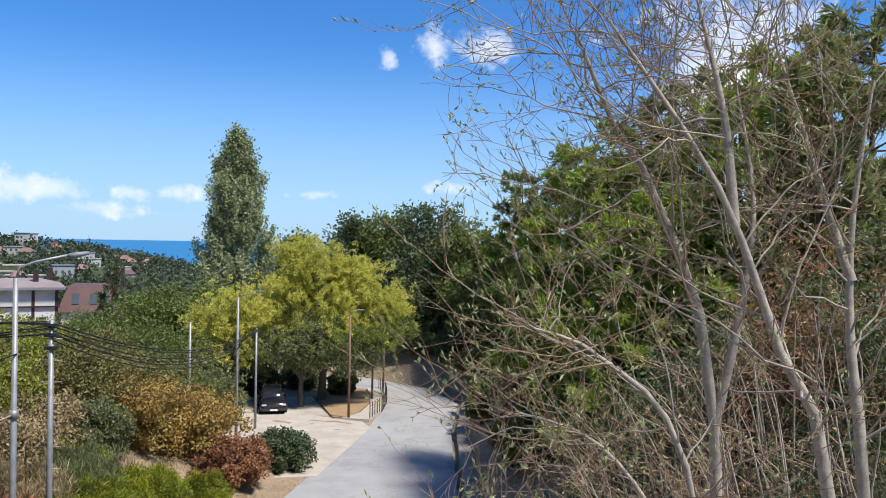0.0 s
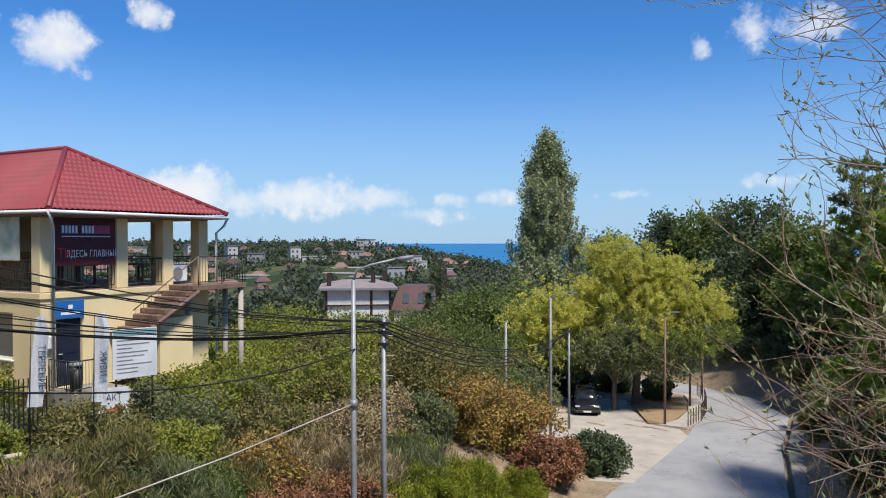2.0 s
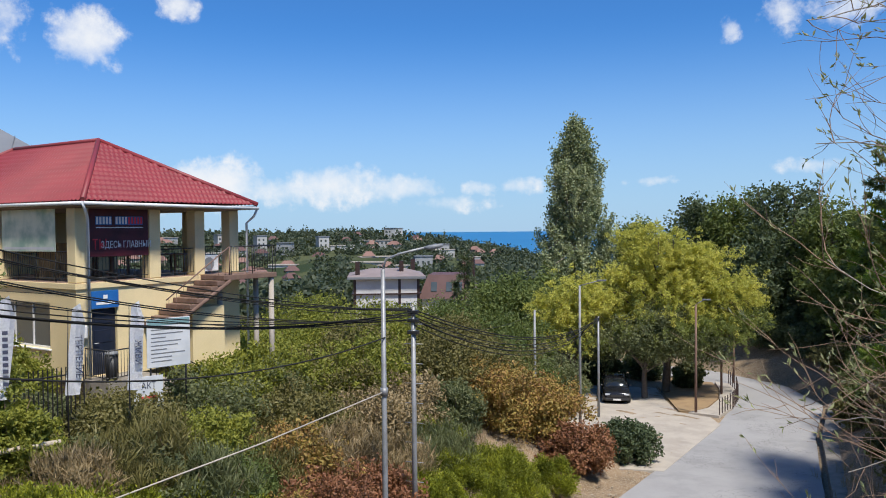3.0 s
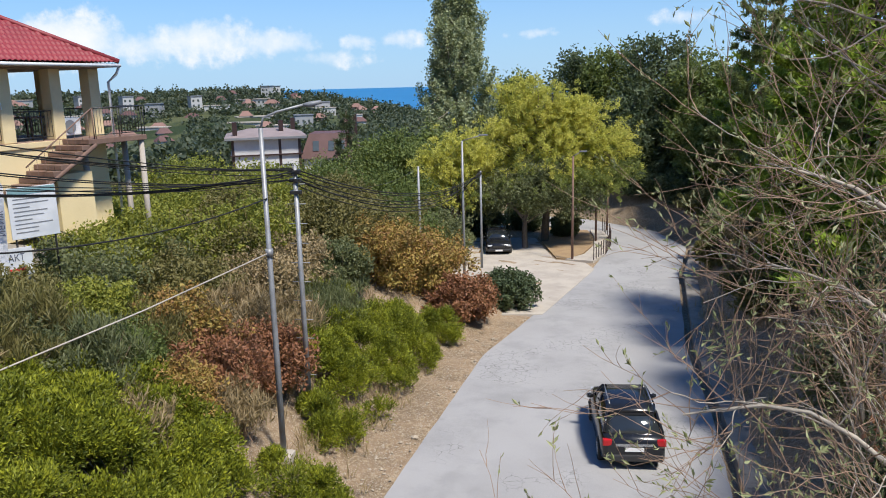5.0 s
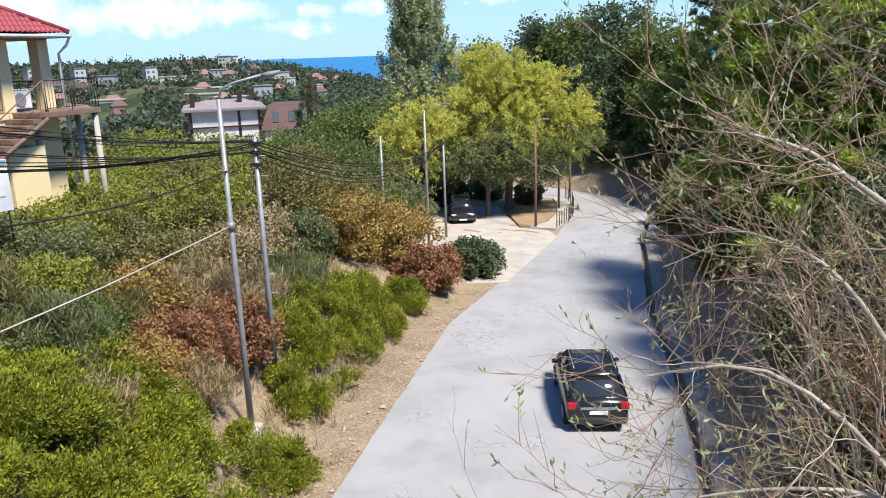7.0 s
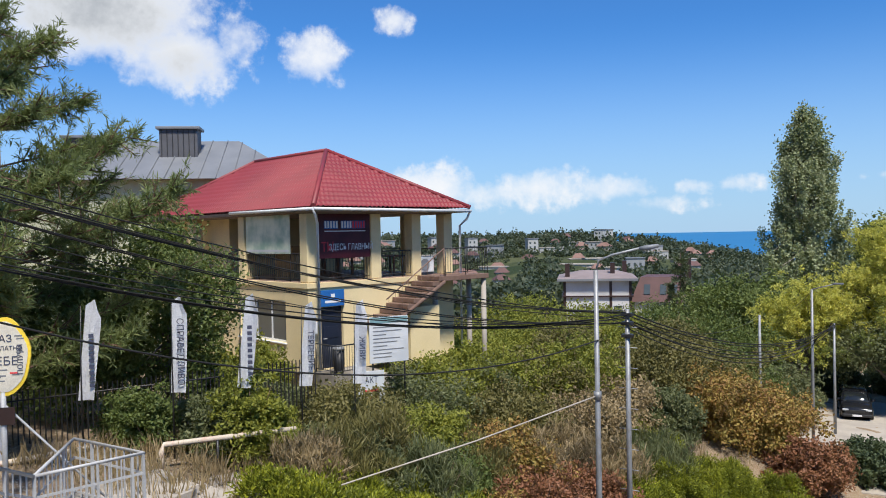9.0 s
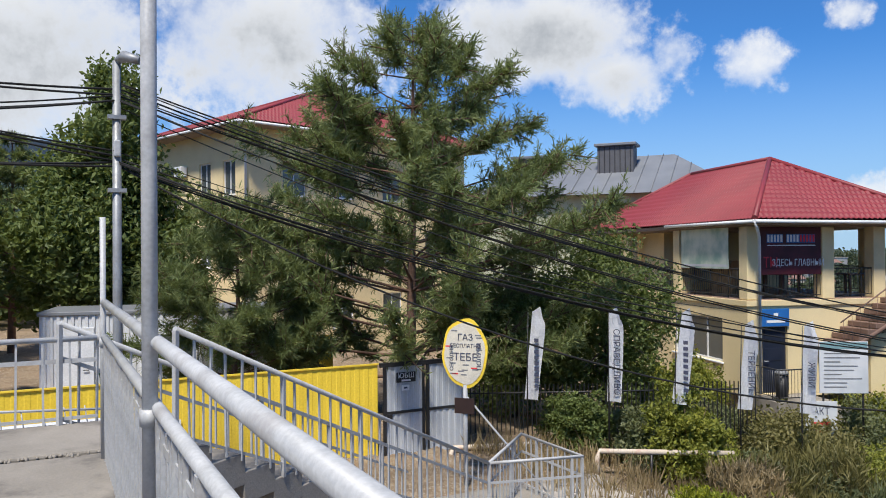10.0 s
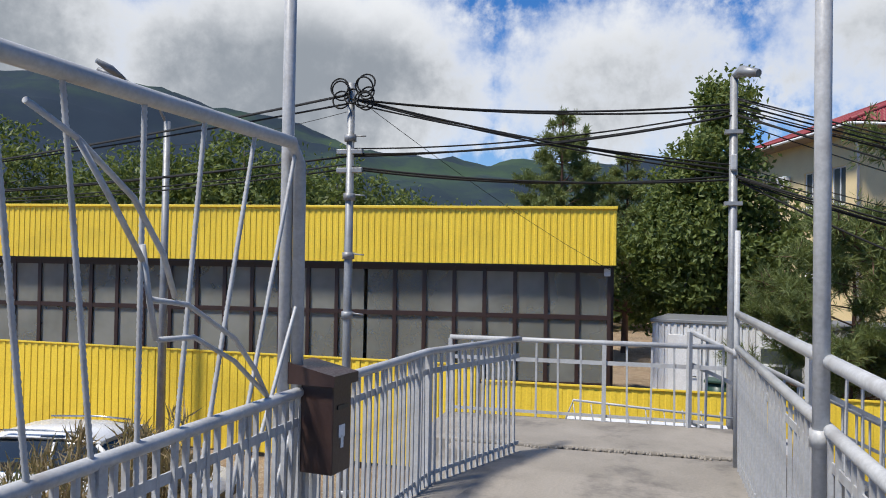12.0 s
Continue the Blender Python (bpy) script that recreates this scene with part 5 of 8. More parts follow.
    part("stair_rail", tube(tube(bmesh.new(), [(x1 + 1.2, 2.6, 2.4), (x1 + 1.2, 5.3, fl + 1.0)], 0.022, 6), [(x1 + 1.2, 5.3, fl), (x1 + 1.2, 5.3, fl + 1.0)], 0.022, 6), M_RUSTY_STEP, ob)
    for i in range(9):
        y = 2.7 + i * 0.3
        z = 1.5 + i * 0.18
        part("stair_rod", bar([(x1 + 1.2, y, z), (x1 + 1.2, y, z + 0.95)], 0.008, 5), M_RUSTY_STEP, ob)
    unit = part("air_conditioner", boxed(x1 - 0.35, x1 - 0.05, 5.15, 5.95, fl + 0.1, fl + 0.68, 0.03), M_WHITE, ob, "white air-conditioning unit")
    part("fan_grille", bar([(x1 - 0.05, 5.48, fl + 0.39), (x1 - 0.02, 5.48, fl + 0.39)], 0.22, 20), M_ROOF_GREY, unit)
    # the entrance steps
    part("porch", boxed(x1 + 0.02, x1 + 1.3, 0.4, 2.2, -0.6, 0.1, 0.02), M_CONCRETE, ob)
    thin_rail(ob, (x1 + 1.25, 0.45, 0.1), (x1 + 1.25, 1.5, 0.1), 0.95, M_BLACK, 0.1)
    thin_rail(ob, (x1 + 0.1, 0.45, 0.1), (x1 + 1.25, 0.45, 0.1), 0.95, M_BLACK, 0.1)
    for i in range(7):
        part("porch_step", boxed(x1 + 0.15, x1 + 1.3, 2.2 + 0.3 * i, 2.52 + 0.3 * i, -0.6, 0.1 - 0.17 * (i + 1), 0.01), M_PALE_CONCRETE, ob)
    part("stair_balustrade", tube(tube(bmesh.new(), [(x1 + 1.3, 2.0, 1.05), (x1 + 1.3, 4.6, -0.3)], 0.022, 6), [(x1 + 1.3, 2.0, 0.55), (x1 + 1.3, 4.6, -0.8)], 0.016, 6), M_BLACK, ob)
    for i in range(16):
        y = 2.1 + i * 0.165
        part("stair_rod", bar([(x1 + 1.3, y, 0.95 - (y - 2.0) * 0.52), (x1 + 1.3, y, -0.1 - (y - 2.0) * 0.52)], 0.009, 5), M_BLACK, ob)
    # things hung on and standing at the house
    m = pose(-17.04, 19.63, 6.0, 0, 0, -15)

    def hung(name, local, turn, label, category, shape, mat):
        o = thing(name, (0, 0, 0), label, category, shape=shape, mat=mat)
        o.matrix_basis = m @ pose(*local, 0, 0, turn)
        return o
    banner = hung("banner", (x1 + 0.012, y0 + 0.46, fl + 0.78), 90, "maroon banner with white and red lettering hung in the veranda", "banner", boxed(0, 2.16, 0, 0.012, 0, 1.5, 0.004), M_MAROON)
    for i in range(15):
        if i == 5:
            continue
        x_ = 0.24 + i * 0.115
        part("letter_outline", boxed(x_ - 0.012, x_ + 0.097, -0.006, 0, 1.0, 1.27), M_BLUE, banner)
        part("letter_bar", boxed(x_ + 0.008, x_ + 0.077, -0.012, -0.006, 1.02, 1.25), M_LETTER if i < 10 else M_RED, banner)
    part("underline", boxed(0.24, 1.96, -0.006, 0, 0.9, 0.93), M_LETTER, banner)
    text_part("ТЫ", 0.46, M_RED, banner, pose(0.36, -0.004, 0.36), stretch=0.75)
    text_part("ЗДЕСЬ ГЛАВНЫЙ", 0.30, M_LETTER, banner, pose(1.34, -0.004, 0.36), stretch=0.72)
    poster = hung("poster", (-4.85, y0 + 0.02, fl + 0.95), 0, "large faded green map poster hung in the veranda", "poster", boxed(0, 3.0, 0, 0.012, 0, 1.45, 0.004), M_POSTER)
    part("map_band", boxed(0.1, 2.9, -0.005, 0, 0.06, 0.14), M_BOARD, poster)
    sign = hung("entrance_sign", (x1 + 0.01, 0.72, 2.22), 90, "blue sign over the entrance door", "sign", boxed(0, 0.95, -0.06, 0, 0, 0.55, 0.01), M_BLUE)
    part("symbol", boxed(0.4, 0.55, -0.066, -0.06, 0.3, 0.42), M_LETTER, sign)
    part("letter_bar", boxed(0.15, 0.8, -0.066, -0.06, 0.12, 0.2), M_LETTER, sign)
    board = hung("information_board", (2.15, 0.5, 0.66), 74, "pale grey information board with rows of small print", "board", boxed(0, 1.3, 0, 0.03, 0, 1.42, 0.006), M_BOARD)
    part("heading_band", boxed(0.02, 1.28, -0.006, 0, 1.22, 1.40), surface("teal_band", (0.20, 0.34, 0.36), rough=0.5, bump=0), board)
    for i in range(9):
        part("line_of_print", boxed(0.12, 0.85 + 0.3 * math.sin(i * 2.3), -0.006, 0, 1.08 - i * 0.115, 1.11 - i * 0.115), M_ROOF_GREY, board)
    for px in (0.12, 1.18):
        part("board_post", bar([(px, 0.06, -1.9), (px, 0.06, 1.35)], 0.03, 8), M_BLACK, board)
    small = hung("notice_board", (2.75, -0.4, -0.45), 70, "small pale board with dark print beside the steps", "board", boxed(0, 0.8, 0, 0.02, 0, 1.05, 0.005), M_BOARD)
    text_part("АКТ", 0.26, M_DARKPRINT, small, pose(0.4, -0.004, 0.78), stretch=0.8)
    for i, w_ in enumerate((0.5, 0.42)):
        part("letter_bar", boxed(0.4 - w_ / 2, 0.4 + w_ / 2, -0.006, 0, 0.42 - i * 0.22, 0.5 - i * 0.22), M_RED, small)
    part("board_post", bar([(0.4, 0.04, -1.2), (0.4, 0.04, 0.9)], 0.025, 8), M_BLACK, small)
    bin_ = thing("litter_bin", (0, 0, 0), "black cylindrical litter bin on the porch", "bin")
    bin_.matrix_basis = m @ pose(x1 + 0.95, 0.75, 0.1)
    part("body", bar([(0, 0, 0), (0, 0, 0.05), (0, 0, 0.75)], [0.15, 0.17, 0.2], 14), M_BLACK, bin_)
    part("lid", bar([(0, 0, 0.78), (0, 0, 0.86), (0, 0, 0.92)], [0.21, 0.19, 0.05], 14), M_ROOF_GREY, bin_)
    for tx, ty in ((-3.0, 3.0), (-4.6, 4.2), (-2.2, 5.0)):
        tb = thing("terrace_table", (0, 0, 0), "brown wooden table on the veranda", "table", "veranda tables")
        tb.matrix_basis = m @ pose(tx, ty, fl)
        part("tabletop", boxed(-0.6, 0.6, -0.4, 0.4, 0.7, 0.75, 0.01), M_RUSTY_STEP, tb)
        for lx in (-0.5, 0.5):
            for ly in (-0.32, 0.32):
                part("leg", boxed(lx - 0.03, lx + 0.03, ly - 0.03, ly + 0.03, 0, 0.7), M_RUSTY_STEP, tb)
    cab = thing("terrace_cabinet", (0, 0, 0), "plain tan cabinet on the veranda", "cabinet")
    cab.matrix_basis = m @ pose(-3.6, 1.35, fl)
    part("body", boxed(-0.6, 0.6, -0.25, 0.25, 0, 1.2, 0.01), surface("tan_board", (0.40, 0.29, 0.17), rough=0.7, bump=0.1), cab)
    part("door", boxed(-0.56, -0.02, -0.27, -0.25, 0.06, 1.14), surface("tan_door", (0.36, 0.26, 0.15), rough=0.7, bump=0.1), cab)
    part("door", boxed(0.02, 0.56, -0.27, -0.25, 0.06, 1.14), bpy.data.materials["tan_door"], cab)


veranda_house()


def tall_house():
    """The three-storey guest house behind the pine. Origin: its nearest corner at the ground."""
    at = heading(76.2, 36.0)
    ob = thing("guest_house", (at.x, at.y, 5.0), "three-storey cream house with a red tiled hip roof behind the pine", "house", turn=18)
    m_top = 11.3
    # local: front face runs along -x (left) facing -y; right face runs along +y facing +x
    front = [(5.8, 6.9, 8.3, 9.9), (8.0, 9.1, 8.3, 9.9), (5.8, 6.9, 5.0, 6.6), (8.0, 9.1, 5.0, 6.6), (2.6, 3.6, 7.5, 9.9), (2.6, 3.6, 4.3, 6.6)]
    part("wall", panel_with_holes(10, m_top, front, 0.3), M_BEIGE, ob).matrix_basis = pose(-10, 0, 0)
    side = [(a, a + 1.3, z, z + 1.6) for a in (1.6, 4.4, 7.6, 10.6) for z in (2.0, 5.2, 8.3)]
    part("wall", panel_with_holes(13.4, m_top, side, 0.3), M_BEIGE, ob).matrix_basis = pose(0, 0.3, 0, 0, 0, 90)
    part("wall", boxed(-10, 0, 13.7, 14.0, 0, m_top), M_BEIGE, ob)
    part("wall", boxed(-10, -9.7, 0.3, 13.7, 0, m_top), M_BEIGE, ob)
    for a, b, c, d in front:
        window_in(ob, pose(-10 + a, 0, c), b - a, d - c, 2, M_WHITE if b - a > 1.05 else M_BROWN, sill=d - c < 2)
    for a, b, c, d in side:
        window_in(ob, pose(0, 0.3, 0, 0, 0, 90) @ pose(a, 0, c), b - a, d - c, 2)
    hip_roof(ob, -10.9, 0.9, -0.9, 14.9, m_top + 0.1, 3.0, 5.0, 5.0, M_ROOF_RED, M_ROOF_RED)
    part("gutter", bar([(-10.9, -0.93, m_top + 0.02), (0.93, -0.93, m_top)], 0.06, 8), M_WHITE, ob)
    part("gutter", bar([(0.93, -0.93, m_top), (0.93, 14.9, m_top + 0.02)], 0.06, 8), M_WHITE, ob)
    part("downpipe", bar([(0.9, -0.9, m_top), (0.4, -0.4, m_top - 0.5), (0.07, -0.07, m_top - 0.9), (0.07, -0.07, 0)], 0.05, 8), M_WHITE, ob)
    for z in (7.35, 4.15):
        bal = part("balcony", boxed(-9.8, -6.0, -1.1, 0, z, z + 0.14, 0.01), M_PALE_CONCRETE, ob)
        thin_rail(bal, (-9.75, -1.05, z + 0.14), (-6.05, -1.05, z + 0.14), 0.95, name="balcony_rail")
        thin_rail(bal, (-6.05, -1.05, z + 0.14), (-6.05, 0, z + 0.14), 0.95, name="balcony_rail")
    unit = part("air_conditioner", boxed(-6.0, -5.3, -0.4, -0.05, 9.4, 9.9, 0.03), M_WHITE, ob)
    part("fan_grille", bar([(-5.6, -0.4, 9.65), (-5.6, -0.43, 9.65)], 0.2, 16), M_ROOF_GREY, unit)
    # lower wing to the left
    part("wing_wall", boxed(-16, -10.05, 3, 12, 0, 10.2), M_BEIGE, ob)
    hip_roof(ob, -16.6, -9.6, 2.4, 12.6, 10.4, 2.0, 3.0, 3.0, M_ROOF_RED, M_ROOF_RED)


tall_house()


def grey_roof_house():
    """The house behind the veranda house, of which roof, gable and chimneys show."""
    at = heading(50.0, 45)
    ob = thing("house", (at.x, at.y, 4.0), "pale green house with a grey standing-seam roof and broad chimneys", "house", turn=40)
    wall = surface("pale_green_render", (0.46, 0.47, 0.33), (0.40, 0.41, 0.29), 0.8, 0.9, bump=0.2)
    part("wall", boxed(-7, 6, -4, 5, 0, 9.6), wall, ob)
    bm = bmesh.new()
    v = [bm.verts.new(p) for p in ((-7.6, -4.6, 9.5), (6.6, -4.6, 9.5), (6.6, 5.6, 9.5), (-7.6, 5.6, 9.5), (-4, 0.5, 11.9), (3, 0.5, 11.9))]
    for f in ((0, 1, 5, 4), (1, 2, 5), (2, 3, 4, 5), (3, 0, 4), (3, 2, 1, 0)):
        bm.faces.new([v[i] for i in f])
    part("roof", bm, M_ROOF_GREY, ob)
    for i in range(18):
        x = -7.2 + i * 0.8
        t = min(1.0, (x + 7.6) / 3.6, (6.6 - x) / 3.6)
        part("roof_seam", bar([(x, -4.6, 9.54), (x, -4.6 + 5.1 * t, 9.54 + 2.4 * t)], 0.025, 5), M_ROOF_GREY, ob)
    for cx, w_, h in ((0.2, 1.9, 12.25), (-4.6, 1.6, 11.8)):
        ch = part("chimney", boxed(cx - w_ / 2, cx + w_ / 2, -1.8, -0.6, 9.8, h, 0.01), surface("dark_cladding", (0.10, 0.10, 0.11), rough=0.6), ob)
        part("chimney_cap", boxed(cx - w_ / 2 - 0.15, cx + w_ / 2 + 0.15, -1.95, -0.45, h, h + 0.14, 0.02), M_ROOF_GREY, ch)
        for i in range(7):
            part("cladding_rib", boxed(cx - w_ / 2 + 0.1 + i * w_ / 7, cx - w_ / 2 + 0.14 + i * w_ / 7, -1.83, -1.8, 10.2, h - 0.02), M_BLACK, ch)


grey_roof_house()


def white_house():
    at = heading(20.6, 92)
    ob = thing("house", (at.x, at.y, -4.9), "white two-storey house with dark corner strips and a flat grey roof", "house", turn=22)
    # local: front face along x facing -y
    wins = [(1.8, 2.9, 5.6, 7.2), (5.4, 6.4, 5.6, 7.2), (1.8, 2.9, 2.6, 4.2), (5.4, 6.4, 2.6, 4.2)]
    part("wall", panel_with_holes(7.4, 10.0, wins, 0.3), M_WHITE_WALL, ob).matrix_basis = pose(-4.4, -3, 0)
    part("wall", panel_with_holes(7.7, 10.0, [(2, 3.2, 5.6, 7.2), (5, 6.2, 5.6, 7.2)], 0.3), M_WHITE_WALL, ob).matrix_basis = pose(3.0, -2.7, 0, 0, 0, 90)
    part("wall", boxed(-4.4, 3.0, 5.0, 5.3, 0, 10.0), M_WHITE_WALL, ob)
    part("wall", boxed(-4.4, -4.1, -2.7, 5.0, 0, 10.0), M_WHITE_WALL, ob)
    for a, b, c, d in wins:
        window_in(ob, pose(-4.4 + a, -3, c), b - a, d - c, 2)
    for a in (2, 5):
        window_in(ob, pose(3.0, -2.7, 5.6, 0, 0, 90) @ pose(a, 0, 0), 1.2, 1.6, 2)
    for x, y in ((-4.42, -3.02), (2.72, -3.02), (0.6, -3.02), (2.72, 5.02)):
        part("corner_strip", boxed(x, x + 0.3, y, y + 0.3, 0, 10.0), M_BROWN, ob)
    part("roof", boxed(-5.1, 3.7, -3.7, 6.0, 9.95, 10.25, 0.05), M_ROOF_GREY, ob)
    part("cornice", boxed(-4.6, 3.2, -3.25, 5.5, 8.2, 8.35), M_BROWN, ob)
    bm = bmesh.new()
    v = [bm.verts.new(p) for p in ((-5.1, -3.7, 10.25), (3.7, -3.7, 10.25), (3.7, 6.0, 10.25), (-5.1, 6.0, 10.25), (-2.5, 1, 11.0), (1.4, 1, 11.0))]
    for f in ((0, 1, 5, 4), (1, 2, 5), (2, 3, 4, 5), (3, 0, 4)):
        bm.faces.new([v[i] for i in f])
    part("roof_slope", bm, surface("weathered_roof", (0.27, 0.22, 0.215), (0.21, 0.17, 0.165), 0.8, 0.7), ob)
    for x, y in ((-4.2, -2.6), (2.4, 4.6), (0.8, -1.0)):
        part("chimney", boxed(x, x + 0.5, y, y + 0.5, 10.2, 11.9), M_BROWN, ob)
    at = heading(16.4, 96)
    ob = thing("house", (at.x, at.y, -4.0), "house with a dark brown mansard roof and skylights", "house", turn=10)
    part("wall", boxed(-3, 3, -3, 4, 0, 6.6), M_WHITE_WALL, ob)
    bm = bmesh.new()
    v = [bm.verts.new(p) for p in ((-3.4, -3.4, 6.4), (3.4, -3.4, 6.4), (3.4, 4.4, 6.4), (-3.4, 4.4, 6.4), (-2.4, -2.2, 9.2), (2.4, -2.2, 9.2), (2.4, 3.2, 9.2), (-2.4, 3.2, 9.2))]
    for f in ((0, 1, 5, 4), (1, 2, 6, 5), (2, 3, 7, 6), (3, 0, 4, 7), (4, 5, 6, 7), (3, 2, 1, 0)):
        bm.faces.new([v[i] for i in f])
    part("roof", bm, M_ROOF_BROWN, ob)
    for x in (-1.6, 0.2, 1.4):
        part("skylight", boxed(-0.35, 0.35, -0.03, 0.05, -0.6, 0.6), M_GLASS, ob).matrix_basis = pose(x, -2.85, 7.8, -23, 0, 0)
    for x in (2.2, 2.9):
        part("chimney", boxed(x - 0.2, x + 0.2, -1.0, -0.5, 7.0, 11.3), M_BROWN, ob)


white_house()


# ---------------------------------------------------------------- pavilion, fences, container, signs
def pavilion():
    a, b = (-19.3, -18.2), (-21.0, -0.6)
    width = (Vector(b) - Vector(a)).length
    ob = thing("pavilion", (0, 0, 0), "long glazed pavilion with dark brown frames and a yellow ribbed fascia", "building")
    ob.matrix_basis = facing(a, b, 7.45)
    part("fascia", corrugated(width + 0.3, 1.45, 0.165, 0.016), M_YELLOW, ob).matrix_basis = pose(-0.15, -0.35, 3.13)
    part("fascia_end", boxed(width + 0.10, width + 0.16, -0.33, 6.0, 3.13, 4.58), M_YELLOW, ob)
    part("fascia_trim", boxed(-0.17, width + 0.17, -0.41, -0.30, 4.55, 4.62, 0.01), M_YELLOW, ob)
    part("roof", boxed(-0.1, width + 0.1, -0.30, 6.0, 4.3, 4.5), M_ROOF_GREY, ob)
    part("ceiling", boxed(0, width, -0.30, 6.0, 3.05, 3.12), M_BROWN, ob)
    part("back_wall", boxed(0, width, 5.8, 6.0, -1.2, 3.05), M_WHITE_WALL, ob)
    part("floor", boxed(-0.1, width + 0.1, -0.2, 6.0, -1.3, -0.02), M_CONCRETE, ob)
    part("end_wall", boxed(0.0, 0.12, 0.1, 5.8, 0, 3.05), M_BROWN, ob)
    k = 22
    step = width / k
    wide = {13}
    for i in range(k + 1):
        if i - 1 in wide:
            continue
        x = i * step
        part("mullion", boxed(x - 0.05, x + 0.05, -0.04, 0.08, 0, 3.05), M_BROWN, ob)
    for z0, z1 in ((-0.02, 0.1), (1.72, 1.84), (2.93, 3.05)):
        part("transom", boxed(0, width, -0.035, 0.075, z0, z1), M_BROWN, ob)
    for i in range(k):
        for z0, z1 in ((0.1, 1.72), (1.84, 2.93)):
            part("pane", boxed(i * step + 0.05, (i + 1) * step - 0.05, 0.015, 0.03, z0, z1), M_KIOSK_GLASS, ob)
    for i0, flip in ((9, 1), (11, -1), (10, 1)):
        x = i0 * step
        part("brace", bar([(x, 0.13, 0.3 if flip > 0 else 2.9), (x + 2 * step, 0.13, 2.9 if flip > 0 else 0.3)], 0.05, 6), M_WHITE, ob)
    for x in (4, 9, 14):
        part("inner_post", boxed(x - 0.1, x + 0.1, 3, 3.2, 0, 3.05), M_GREY_PAINT, ob)
    side = part("side_wall", boxed(width, width + 0.12, 0.1, 6, -0.02, 3.1), M_BROWN, ob)
    part("lamp", boxed(width - 0.14, width + 0.02, -0.2, -0.06, 2.85, 3.05, 0.02), M_WHITE, ob, "small white floodlight")
    for i in range(5):
        part("step", boxed(width + 0.4, width + 1.6, -0.6 + i * 0.3, -0.28 + i * 0.3, -1.2, -0.9 + i * 0.18), M_RUSTY_STEP, ob)


pavilion()


def sheet_fence():
    def run(a, b, z, h, label, rib=0.018, pitch=0.2):
        ob = thing("sheet_fence", (0, 0, 0), label, "fence", "yellow fence runs")
        d = Vector(b) - Vector(a)
        n = max(1, round(d.length / 2.4))
        w_ = d.length / n
        me = None
        for i in range(n):
            if me is None:
                o = part("sheet", corrugated(w_ - 0.01, h, pitch, rib), M_YELLOW, ob)
                me = o.data
            else:
                o = part("sheet", me, None, ob)
            o.matrix_basis = facing(a, b, z) @ pose(i * w_, 0, 0.012 * (i % 2))
            part("fence_post", boxed(-0.03, 0.03, 0.03, 0.09, -0.6, h - 0.05), M_BROWN, ob).matrix_basis = facing(a, b, z) @ pose(i * w_ + 0.04, 0, 0)
        part("top_trim", boxed(0, d.length, -0.035, 0.03, h, h + 0.03), M_YELLOW, ob).matrix_basis = facing(a, b, z)
    run((-16.4, -15.6), (-16.0, -3.0), 6.35, 2.15, "bright yellow ribbed sheet fence in front of the pavilion")
    run((-16.0, -2.9), (-15.95, 6.95), 6.15, 2.05, "bright yellow sheet fence with shallow ribs beside the footbridge stairs", 0.006)
    ob = thing("sheet_fence", (0, 0, 0), "yellow sheet fence behind the white container", "fence", "yellow fence runs")
    part("sheet", corrugated(3.4, 1.7, 0.24, 0.02), M_YELLOW, ob).matrix_basis = facing((-22.4, 4.6), (-21.6, 8.0), 6.6)
    gate = thing("metal_gate", (0, 0, 0), "double gate of grey ribbed sheet in a black frame", "gate")
    gm = facing((-15.97, 7.05), (-16.0, 9.1), 6.1)
    gate.matrix_basis = gm
    for i in (0, 1):
        leaf = part("gate_leaf", corrugated(0.92, 1.95, 0.16, 0.015), surface("pale_sheet" if i == 0 else "pale_sheet_2", (0.50, 0.53, 0.56), (0.44, 0.47, 0.50), 1.5, 0.45, bump=0.05, stain=(0.35, 0.33, 0.3), amount=0.3), gate)
        leaf.matrix_basis = pose(0.06 + i * 1.03, 0, 0.08)
        part("gate_rail", boxed(0, 0.92, -0.03, -0.018, 0.93, 0.99), M_BLACK, leaf)
        part("gate_stile", boxed(-0.03, 0.03, -0.035, 0.03, 0, 1.98), M_BLACK, leaf)
        part("gate_stile", boxed(0.89, 0.95, -0.035, 0.03, 0, 1.98), M_BLACK, leaf)
    part("gate_header", boxed(-0.05, 2.1, -0.04, 0.05, 2.03, 2.12), M_BLACK, gate)
    part("latch", boxed(0.1, 0.22, -0.06, -0.02, 0.9, 1.02, 0.01), M_BLACK, gate)
    plate = thing("name_plate", (0, 0, 0), "black plate with white lettering on the gate", "sign", shape=boxed(0, 0.46, -0.012, 0, 0, 0.22, 0.003), mat=M_BLACK)
    plate.matrix_basis = gm @ pose(0.32, -0.036, 1.68)
    text_part("ЮБШ", 0.15, M_LETTER, plate, pose(0.23, -0.013, 0.14))
    part("number_bar", boxed(0.12, 0.34, -0.015, -0.012, 0.02, 0.06), M_LETTER, plate)
    n2 = thing("notice", (0, 0, 0), "small white notice on the gate", "sign", shape=boxed(0, 0.18, -0.008, 0, 0, 0.12), mat=M_LETTER)
    n2.matrix_basis = gm @ pose(0.45, -0.036, 1.5)
    part("letter_bar", boxed(0.05, 0.13, -0.012, -0.008, 0.04, 0.08), M_DARKPRINT, n2)
    n3 = thing("notice", (0, 0, 0), "small white notice on the yellow fence", "sign", shape=boxed(0, 0.5, -0.008, 0, 0, 0.3), mat=M_LETTER)
    n3.matrix_basis = facing((-16.0, -2.9), (-15.95, 6.95), 6.15) @ pose(5.3, -0.035, 1.0)
